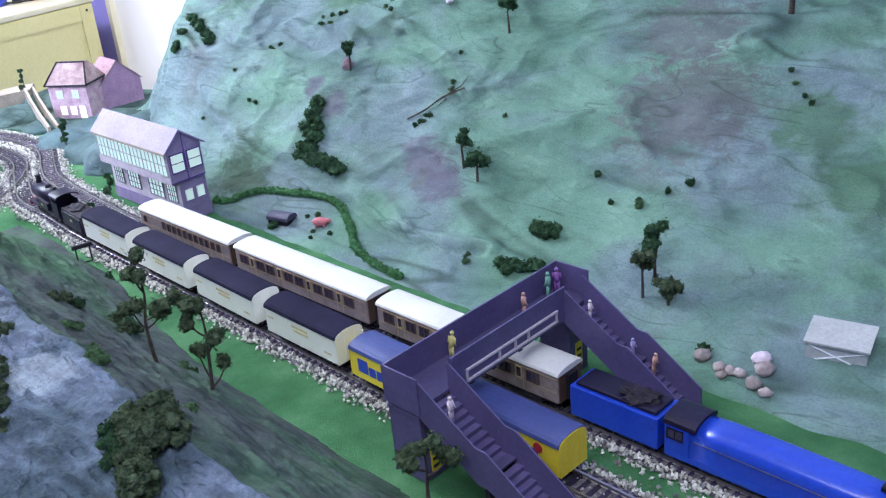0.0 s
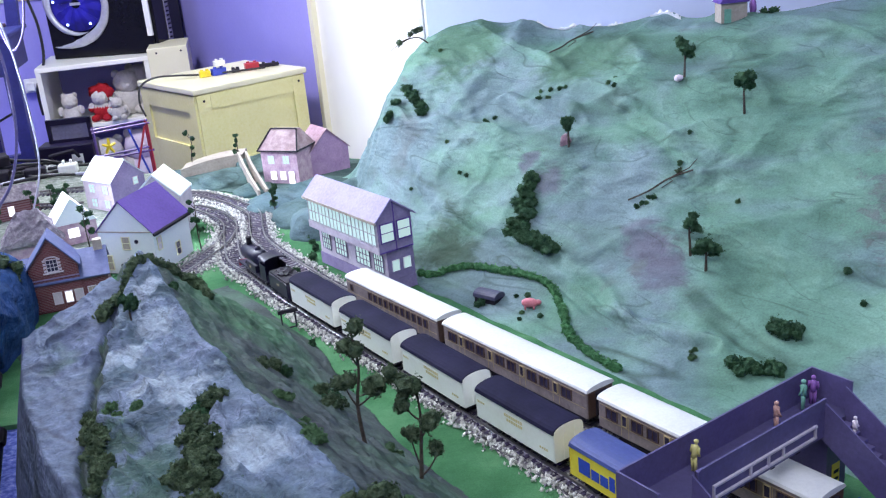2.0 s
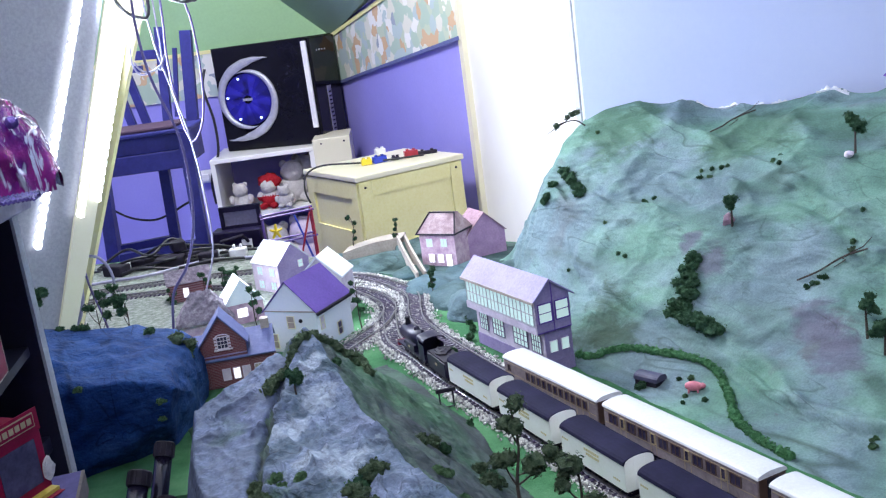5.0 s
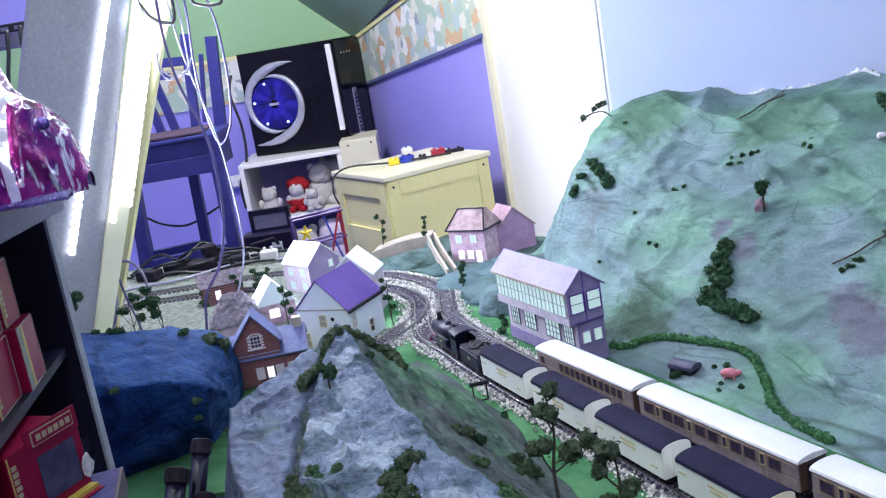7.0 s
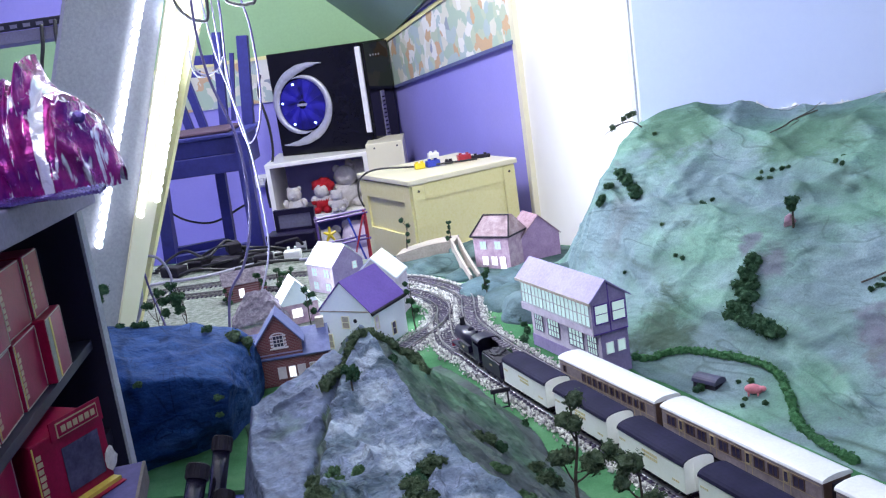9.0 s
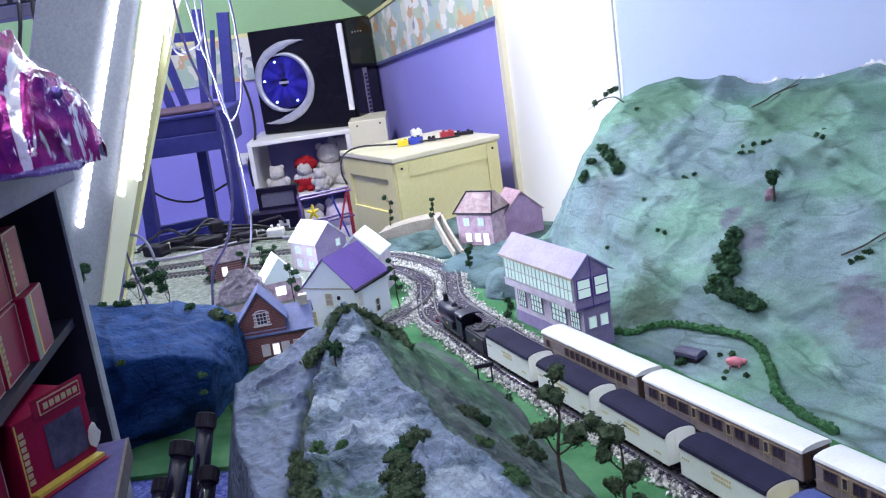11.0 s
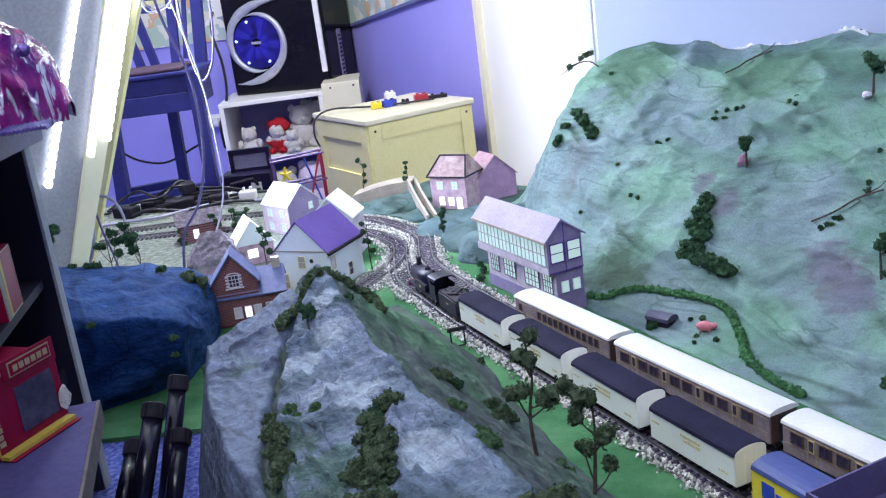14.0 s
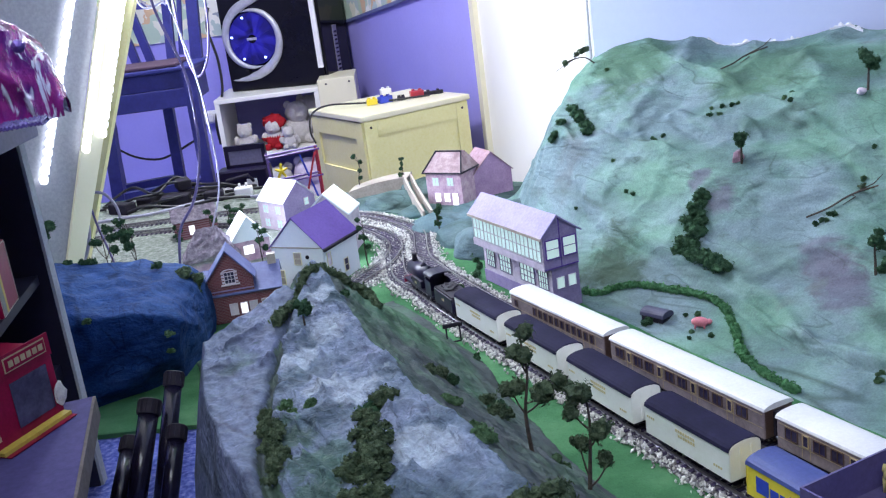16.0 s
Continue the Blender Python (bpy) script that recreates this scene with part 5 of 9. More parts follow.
def stone_house():
    root = thing("stone_house", pose(0.0442, 1.7175, 0, 0, 0, -34), "pinkish stone card house with a hipped roof and glowing windows", "model house", "houses of the model village")
    part("wall", box(-0.036, 0.036, 0, 0.06, 0, 0.060), M_PINKSTONE, root)
    bm = bmesh.new()
    lo = [bm.verts.new(v) for v in ((-0.040, -0.004, 0.059), (0.040, -0.004, 0.059), (0.040, 0.064, 0.059), (-0.040, 0.064, 0.059))]
    hi = [bm.verts.new(v) for v in ((-0.026, 0.028, 0.092), (0.026, 0.028, 0.092), (0.026, 0.040, 0.092), (-0.026, 0.040, 0.092))]
    bm.faces.new(lo[::-1])
    bm.faces.new(hi)
    for i in range(4):
        bm.faces.new([lo[i], lo[(i + 1) % 4], hi[(i + 1) % 4], hi[i]])
    part("roof", bm, M_BROWNROOF, root, "faded brown-pink tiled card roof")
    edge = bmesh.new()
    for i in range(4):
        a, b = [((-0.040, -0.004), (0.040, -0.004), (0.040, 0.064), (-0.040, 0.064))[j % 4] for j in (i, i + 1)]
        pipe(edge, [(*a, 0.060), (*b, 0.060)], 0.0016, 6)
    for a, b in (((-0.040, -0.004, 0.060), (-0.026, 0.028, 0.093)), ((0.040, -0.004, 0.060), (0.026, 0.028, 0.093)), ((-0.026, 0.028, 0.093), (0.026, 0.028, 0.093))):
        pipe(edge, [a, b], 0.0015, 6)
    part("roof_trim", edge, M_MATTBLACK, root, "black roof trim")
    for u0 in (-0.022, 0.008):
        window(root, "y-", 0.0, u0, u0 + 0.012, 0.037, 0.051, 2, 1, M_GLOWPANE, M_CARDPINK, 0.0008)
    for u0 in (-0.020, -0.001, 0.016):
        window(root, "y-", 0.0, u0, u0 + 0.011, 0.008 if u0 < 0.01 else 0.002, 0.023, 2, 1, M_GLOWHOT, M_CARDPINK, 0.0008)
    g = gable_house("stone_house_wing", pose(0.1339, 1.7486, 0, 0, 0, 20), 0.0774, 0.060, 0.0432, 0.0797, M_WINGWALL, M_PINKROOF, "pinkish stone gabled wing beside the hipped house")
    part("side_wall", face_box(bmesh.new(), "x-", -0.0387, 0.001, 0.059, 0.0005, 0.0425, 0, 0.0008), M_PINKSTONE, g, "pinkish stone side wall")
    window(g, "x-", -0.0395, 0.02, 0.030, 0.018, 0.034, 1, 2, M_GLOWPANE, M_CARDPINK, 0.0008)


stone_house()


def road_bridge():
    root = thing("road_bridge", pose(0, 0, 0), "beige card road bridge with two parapets over the line", "bridge")
    a, b = Vector((-0.135, 1.86, 0)), Vector((-0.02, 1.90, 0))
    bm = bmesh.new()
    rows = []
    for k in range(13):
        t = k / 12
        c = a.lerp(b, t)
        z = 0.010 + 0.014 * math.sin(math.pi * (0.15 + 0.55 * t))
        rows.append([bm.verts.new((c.x, c.y, 0)), bm.verts.new((c.x, c.y, z)), bm.verts.new((c.x + 0.01, c.y + 0.05, z)), bm.verts.new((c.x + 0.01, c.y + 0.05, 0))])
    for r0, r1 in zip(rows, rows[1:]):
        for k in range(3):
            bm.faces.new([r0[k], r1[k], r1[k + 1], r0[k + 1]])
    bmesh.ops.recalc_face_normals(bm, faces=bm.faces)
    part("roadway", bm, M_BEIGE, root)
    for off in (0.0, 0.014):
        line = [(-0.026 + off, 1.87, 0.034), (-0.018 + off, 1.78, 0.030), (-0.008 + off, 1.70, 0.024), (0.002 + off, 1.645, 0.014)]
        bm = bmesh.new()
        rows = [[bm.verts.new((x - 0.002, y, 0)), bm.verts.new((x - 0.002, y, z)), bm.verts.new((x + 0.002, y, z)), bm.verts.new((x + 0.002, y, 0))] for x, y, z in line]
        for r0, r1 in zip(rows, rows[1:]):
            for k in range(3):
                bm.faces.new([r0[k], r1[k], r1[k + 1], r0[k + 1]])
        bm.faces.new(rows[-1])
        bmesh.ops.recalc_face_normals(bm, faces=bm.faces)
        part("parapet", bm, M_BEIGE, root)


road_bridge()
for i, (x, y, r, q) in enumerate(((0.030, 1.600, 0.055, 0.30), (0.062, 1.50, 0.050, 0.55), (-0.05, 1.80, 0.055, 0.35), (0.085, 1.425, 0.050, 0.75), (0.105, 1.63, 0.06, 0.35), (0.03, 1.86, 0.07, 0.35), (0.145, 1.53, 0.06, 0.7), (-0.005, 1.70, 0.04, 0.3))):
    mesh_thing("painted_bank", lump(bmesh.new(), (0, 0, 0), r, 0.16, 1.6, 4, (1.0, 1.15, q), 40 + i), M_BANK, pose(x, y, -0.002), "low painted bank of blue-green plaster cloth beside the track", "bank", "banks by the bend", smooth=True)
BOULDER_FACETS = [(Vector(d).normalized(), h) for d, h in (((0.25, -1.0, 0.18), 0.122), ((0.95, -0.35, -0.25), 0.142), ((0.8, -0.2, 0.75), 0.128), ((0.4, -0.8, -0.55), 0.126), ((-0.3, -0.9, 0.55), 0.118), ((0.1, -0.5, 0.9), 0.098), ((-0.7, -0.6, 0.2), 0.155))]
bm = bmesh.new()
for v in bmesh.ops.create_icosphere(bm, subdivisions=6, radius=1.0)["verts"]:
    d = v.co.normalized()
    k = (abs(d.x) ** 7 + abs(d.y) ** 7 + abs(d.z) ** 7) ** (-1 / 7)
    q = Vector((d.x * 0.142, d.y * 0.128, d.z * 0.066)) * k
    top = max(0.0, q.z) / 0.066
    q.x *= 1 - 0.10 * top
    q.y *= 1 - 0.06 * top
    q.z -= 0.16 * q.x * top + 0.006 * top
    for face, reach in BOULDER_FACETS:
        q -= face * max(0.0, q.dot(face) - reach)
    fold = 1 - abs(noise.noise(q * 11 + Vector((2, 0, 0))))
    v.co = q + d * (0.006 * noise.noise(q * 11) + 0.006 * fold ** 6 + 0.003 * noise.noise(q * 40) + 0.0012 * noise.noise(q * 95))
    v.co.z = max(v.co.z, -0.050)
mesh_thing("blue_boulder", bm, M_BLUEROCK, pose(-0.424, 1.146, 0.046, 0, 0, 4), "big dark blue painted boulder of crumpled cloth on the grass", "boulder", smooth=True)

# ---- footbridge ----


def footbridge():
    root = thing("footbridge", on_line(-0.383, 0.5), "grey-violet plastic footbridge across both tracks", "footbridge")
    top, deck = 0.0925, 0.068
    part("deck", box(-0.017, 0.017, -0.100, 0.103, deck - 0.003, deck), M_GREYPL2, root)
    part("far_parapet", box(-0.0182, -0.0167, -0.1015, 0.103, deck - 0.006, top), M_GREYPL, root)
    part("end_parapet", box(-0.0182, 0.0182, -0.1022, -0.1007, deck - 0.006, top), M_GREYPL, root)
    part("far_end_parapet", box(-0.0182, 0.0165, 0.1032, 0.1047, deck - 0.006, top), M_GREYPL, root)
    bm = box(0.0167, 0.0182, -0.067, 0.070, deck - 0.006, top)
    part("near_parapet", bm, M_GREYPL, root)
    for y in (-0.067, -0.0655):
        part("parapet_rib", box(0.0168, 0.0196, y, y + 0.0014, deck - 0.006, top + 0.0006), M_GREYPL, root)
    lattice = bmesh.new()
    for z in (0.0655, 0.0745):
        bx(lattice, 0.0180, 0.0200, -0.052, 0.058, z, z + 0.0016)
    for y in (-0.052, -0.015, 0.004, 0.020, 0.056):
        bx(lattice, 0.0180, 0.0198, y, y + 0.0016, 0.0655, 0.0760)
    part("name_board", lattice, M_LILACWALL, root, "pale lattice board along the parapet")
    for i, y in enumerate((-0.062, -0.045, -0.02, 0.012, 0.04)):
        part("deck_bracket", box(-0.014, 0.016, y, y + 0.004, deck - 0.0095, deck - 0.003), M_MATTBLACK, root)
    for y0, y1 in ((-0.100, -0.071), (0.078, 0.102)):
        pier = bmesh.new()
        bx(pier, -0.0170, -0.0155, y0, y1, 0, deck - 0.003)
        bx(pier, -0.0170, 0.0150, y0, y0 + 0.0015, 0, deck - 0.003)
        bx(pier, -0.0170, 0.0150, y1 - 0.0015, y1, 0, deck - 0.003)
        bx(pier, 0.0135, 0.0150, y0 + 0.0015, y1 - 0.0015, 0, deck - 0.003)
        bx(pier, -0.0178, 0.0158, y0 - 0.0008, y1 + 0.0008, deck - 0.012, deck - 0.0095)
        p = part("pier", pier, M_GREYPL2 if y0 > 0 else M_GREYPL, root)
        yc = y0 + 0.007
        poster = part("poster", face_box(bmesh.new(), "x+", 0.0150, yc, yc + 0.009, 0.006, 0.030, 0, 0.0006), M_YELLOW, p, "yellow safety poster with dark bars")
        for k in range(3):
            part("poster_bar", face_box(bmesh.new(), "x+", 0.0156, yc + 0.0015, yc + 0.0075, 0.009 + k * 0.0065, 0.0115 + k * 0.0065, 0, 0.0003), M_MATTBLACK, p)
    return root


def stair(root, y0, y1, run, name):
    """A flight with a landing half way, going down towards the viewer."""
    deck, x0 = 0.068, 0.017
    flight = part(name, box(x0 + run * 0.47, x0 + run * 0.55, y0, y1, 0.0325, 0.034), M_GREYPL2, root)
    legs = [(x0, deck, x0 + run * 0.47, 0.034), (x0 + run * 0.55, 0.034, x0 + run, 0.0)]
    n = 9
    for xa, za, xb, zb in legs:
        for k in range(n):
            xs, zs = xa + (xb - xa) * k / n, za + (zb - za) * (k + 1) / n
            part("step", box(xs, xs + (xb - xa) / n + 0.0006, y0, y1, max(0, zs - 0.0045), zs - 0.0008), M_GREYPL, flight)
    low, high = -0.0085, 0.0225
    for y in (y0 - 0.0013, y1):
        pts = [(x0 - 0.001, deck), (x0 + run * 0.47, 0.034), (x0 + run * 0.55, 0.034), (x0 + run, 0.0)]
        outline = [(x, max(0, z + low)) for x, z in pts] + [(x, z + high) for x, z in pts[::-1]]
        part("stair_side", prism(bmesh.new(), outline, y, y + 0.0013, "y"), M_GREYPL, flight)
    post = box(x0 + run * 0.49, x0 + run * 0.53, y0 + 0.003, y1 - 0.003, 0.003, 0.0325)
    bx(post, x0 + run * 0.47, x0 + run * 0.55, y0 + 0.001, y1 - 0.001, 0, 0.003)
    part("stair_post", post, M_MATTBLACK, flight)


fb = footbridge()
stair(fb, 0.0698, 0.0965, 0.112, "far_stair")
stair(fb, -0.0995, -0.069, 0.112, "near_stair")


def figure(place, turn, material, tall=0.020, lean=0.0, seated=False):
    """A small plain model figure."""
    bm = bmesh.new()
    k = tall / 0.020
    if seated:
        pipe(bm, [(0.004 * k, 0.001, 0.0), (0.004 * k, 0.001, 0.004 * k), (0.0, 0.001, 0.0055 * k)], 0.0011 * k, 6)
        pipe(bm, [(0.004 * k, -0.0015, 0.0), (0.004 * k, -0.0015, 0.004 * k), (0.0, -0.0015, 0.0055 * k)], 0.0011 * k, 6)
        hip = 0.005 * k
    else:
        for y in (-0.0011, 0.0011):
            pipe(bm, [(0.0002, y * k, 0), (0, y * k, 0.005 * k), (0, y * k * 0.8, 0.0095 * k)], [0.0009 * k, 0.0011 * k, 0.0013 * k], 6)
        hip = 0.009 * k
    t = (lean, 0, 1)
    pipe(bm, [(0, 0, hip), (lean * 0.003, 0, hip + 0.003 * k), (lean * 0.006, 0, hip + 0.0065 * k), (lean * 0.007, 0, hip + 0.0078 * k)], [0.0019 * k, 0.0018 * k, 0.0022 * k, 0.0008 * k], 8)
    for y in (-0.0025, 0.0025):
        pipe(bm, [(lean * 0.006, y * k, hip + 0.0066 * k), (0.001, y * 1.15 * k, hip + 0.003 * k), (0.0022, y * k, hip + 0.0012 * k)], 0.0007 * k, 5)
    lump(bm, (lean * 0.008, 0, hip + 0.0095 * k), 0.0015 * k, 0.05, 2, 2)
    return mesh_thing("model_figure", bm, material, on_line(place[0], place[1], place[2], turn), "small painted plastic figure standing on the footbridge", "figurine", "figurines on the footbridge", smooth=True)


figure((-0.392, 0.582, 0.0682), 200, M_FIGG, 0.025)
figure((-0.392, 0.594, 0.0682), 120, M_FIGP, 0.024)
figure((-0.388, 0.545, 0.0682), 60, M_FLESH, 0.023)
figure((-0.392, 0.462, 0.0682), 90, M_FIGY, 0.024, 0.3)
figure((-0.352, 0.586, 0.058), 20, M_CARDPINK, 0.019)
figure((-0.312, 0.588, 0.0345), 0, M_LILAC, 0.019)
figure((-0.292, 0.588, 0.026), 0, M_FLESH, 0.021, 0.2)
figure((-0.348, 0.413, 0.056), 10, M_CARDPINK, 0.022)

# ---- rolling stock: x runs along the line towards the viewer, z = 0 at the foot of the sleepers ----
RAIL = 0.0058


def wheel(parent, x, y, r, material=None):
    w = part("wheel", disc(bmesh.new(), (x, y, RAIL + r), r, (0, 1, 0), 0.0022, 18), material or M_MATTBLACK, parent, smooth=False)
    part("tyre", pipe(bmesh.new(), [(x + r * math.cos(a), y, RAIL + r + r * math.sin(a)) for a in [2 * math.pi * k / 18 for k in range(19)]], 0.0006, 5, False), M_RAIL, w)
    return w


def arch_outline(half, side, crown, n=10):
    """The end of a coach or van: straight sides and a curved roof."""
    pts = []
    for k in range(n + 1):
        a = math.pi * k / n
        pts.append((-half * math.cos(a), side + (crown - side) * math.sin(a) ** 0.8))
    return pts


def coach(m, compartments, L):
    root = thing("railway_coach", m, "teak-brown model railway coach with a white roof on the main line", "railway coach", "coaches of the express train")
    half = 0.0155
    x0, x1 = -L / 2, L / 2
    part("body", box(x0, x1, -half, half, 0.0165, 0.0420, 0.0008), M_TEAK, root)
    roof = prism(bmesh.new(), [(-half - 0.0008, 0.0418)] + arch_outline(half + 0.0008, 0.0425, 0.0470) + [(half + 0.0008, 0.0418)], x0 - 0.001, x1 + 0.001, "x")
    part("roof", roof, M_ROOFWHITE, root, "white curved roof")
    part("solebar", box(x0 + 0.004, x1 - 0.004, -half + 0.003, half - 0.003, 0.0125, 0.0165), M_MATTBLACK, root)
    for x in (x0, x1):
        sx = 1 if x > 0 else -1
        part("end_wall", box(min(x, x + sx * 0.0006), max(x, x + sx * 0.0006), -half + 0.0012, half - 0.0012, 0.017, 0.0425), M_TEAKDARK, root)
        part("gangway", box(min(x, x + sx * 0.0035), max(x, x + sx * 0.0035), -0.006, 0.006, 0.018, 0.040), M_MATTBLACK, root)
    for face, at in (("y-", -half), ("y+", half)):
        lining = bmesh.new()
        for z in (0.0262, 0.0385):
            face_box(lining, face, at, x0 + 0.002, x1 - 0.002, z, z + 0.0005, 0, 0.0003)
        if compartments:
            n = 11
            for i in range(n):
                u = x0 + 0.050 + i * (L - 0.062) / n
                window(root, face, at, u, u + 0.0052, 0.0288, 0.0372, 1, 1, M_PANE, M_TEAKDARK, 0.0005)
                face_box(lining, face, at, u + 0.0082, u + 0.0087, 0.0180, 0.0385, 0, 0.0003)
            window(root, face, at, x0 + 0.010, x0 + 0.014, 0.0295, 0.0365, 1, 1, M_PANE, M_TEAKDARK, 0.0005)
        else:
            u, k = x0 + 0.010, 0
            for wdt, gap in ((0.012, 0.006), (0.005, 0.006), (0.011, 0.006), (0.011, 0.007), (0.005, 0.007), (0.011, 0.006), (0.011, 0.007), (0.005, 0.006), (0.011, 0.006), (0.011, 0.007), (0.005, 0.006), (0.012, 0.0)):
                window(root, face, at, u, u + wdt, 0.0285, 0.0378, 2 if wdt > 0.006 else 1, 1, M_PANE, M_GOLD if wdt < 0.006 else M_TEAKDARK, 0.0005)
                if wdt < 0.006:
                    for du in (-0.0018, wdt + 0.0014):
                        face_box(lining, face, at, u + du, u + du + 0.0005, 0.0180, 0.0385, 0, 0.0003)
                u += wdt + gap
        part("lining", lining, M_GOLD, root, "thin gold lining")
    for xc in (x0 + 0.038, x1 - 0.038):
        bog = part("bogie", box(xc - 0.018, xc + 0.018, -0.0125, 0.0125, 0.0085, 0.0118), M_MATTBLACK, root)
        for dx in (-0.0125, 0.0125):
            for y in (-0.0094, 0.0094):
                wheel(bog, xc + dx, y, 0.0062)
    return root


c1 = coach(on_line(-0.872, 0.5365), True, 0.183)
c2 = coach(on_line(-0.664, 0.536), False, 0.209)
c3 = copy_thing(c2, on_line(-0.441, 0.536))


def van(m, side, roof, label, marks):
    root = thing("goods_van", m, label, "goods van", "vans of the goods train")
    L, half = 0.104, 0.0155
    x0, x1 = -L / 2, L / 2
    part("body", box(x0, x1, -half, half, 0.0150, 0.0405, 0.0006), side, root)
    part("roof", prism(bmesh.new(), [(-half - 0.0010, 0.0403)] + arch_outline(half + 0.0010, 0.0408, 0.0475) + [(half + 0.0010, 0.0403)], x0 - 0.0004, x1 + 0.0004, "x"), roof, root, "dark curved roof")
    for a, b in ((x0 - 0.0010, x0 - 0.0004), (x1 + 0.0004, x1 + 0.0010)):
        part("end_panel", prism(bmesh.new(), [(-half + 0.0002, 0.0150)] + arch_outline(half - 0.0002, 0.0404, 0.0466) + [(half - 0.0002, 0.0150)], a, b, "x"), side, root)
    for y in (-0.006, 0.0056):
        part("end_post", box(x1 + 0.0010, x1 + 0.0015, y, y + 0.0009, 0.016, 0.042), side, root)
    if marks == "bars":
        for z, u0, u1 in ((0.0325, -0.012, 0.012), (0.0285, -0.009, 0.010)):
            u = u0
            while u < u1:
                part("lettering_bar", face_box(bmesh.new(), "y-", -half, u, u + 0.0022, z, z + 0.0026, 0, 0.0003), M_INK, root)
                u += 0.0031
        for u0, z in ((-0.050, 0.031), (0.034, 0.022)):
            for k in range(4):
                part("lettering_bar", face_box(bmesh.new(), "y-", -half, u0 + k * 0.0027, u0 + k * 0.0027 + 0.0017, z, z + 0.0019, 0, 0.0003), M_INK, root)
    else:
        u = -0.042
        for k, (wd, ht) in enumerate(((0.013, 0.013), (0.0085, 0.009), (0.0085, 0.009), (0.006, 0.012), (0.0085, 0.009), (0.0085, 0.013), (0.004, 0.011), (0.008, 0.009))):
            part("logo_bar", face_box(bmesh.new(), "y-", -half, u, u + wd, 0.022, 0.022 + ht, 0, 0.0003), M_BLUEPL, root)
            u += wd + 0.0014
        part("logo_spot", disc(bmesh.new(), (0.033, -half - 0.0003, 0.0335), 0.0042, (0, 1, 0), 0.0006, 16), M_REDPL, root, "red logo spot")
    part("underframe", box(x0 + 0.002, x1 - 0.002, -0.0105, 0.0105, 0.0115, 0.0150), M_MATTBLACK, root)
    for x in (-0.030, 0.030):
        part("axlebox_frame", box(x - 0.006, x + 0.006, -0.0122, 0.0122, 0.0090, 0.0116), M_MATTBLACK, root)
        for y in (-0.0094, 0.0094):
            wheel(root, x, y, 0.0062)
    hook = pipe(bmesh.new(), [(x1 + 0.002, 0, 0.0125), (x1 + 0.0075, 0, 0.0125), (x1 + 0.0075, 0, 0.0095)], 0.0008, 6)
    part("coupling", hook, M_MATTBLACK, root)
    return root


def on_goods(s):
    """A pose on the goods line, turned with it."""
    a, b = goods_p(s - 0.03), goods_p(s + 0.03)
    return on_line(s, goods_p(s), 0, math.degrees(math.atan2(b - a, 0.06)))


def goods_p(s):
    return lerp_table(s, [(-1.2, 0.4985), (-1.15, 0.495), (-1.08, 0.489), (-0.95, 0.4835), (-0.8, 0.479), (-0.6, 0.473), (-0.4, 0.467), (-0.2, 0.463)])


VAN0, PITCH = -0.955, 0.1245
v1 = van(on_goods(VAN0), M_VANWHITE, M_VANROOF, "off-white goods van with a dark roof and faded lettering", "bars")
for k in (1, 2, 3):
    copy_thing(v1, on_goods(VAN0 + PITCH * k))
v5 = van(on_goods(VAN0 + PITCH * 4), M_VANYELLOW, M_VANBLUE, "bright yellow goods van with a blue roof and blue logo", "logo")
copy_thing(v5, on_goods(VAN0 + PITCH * 5))


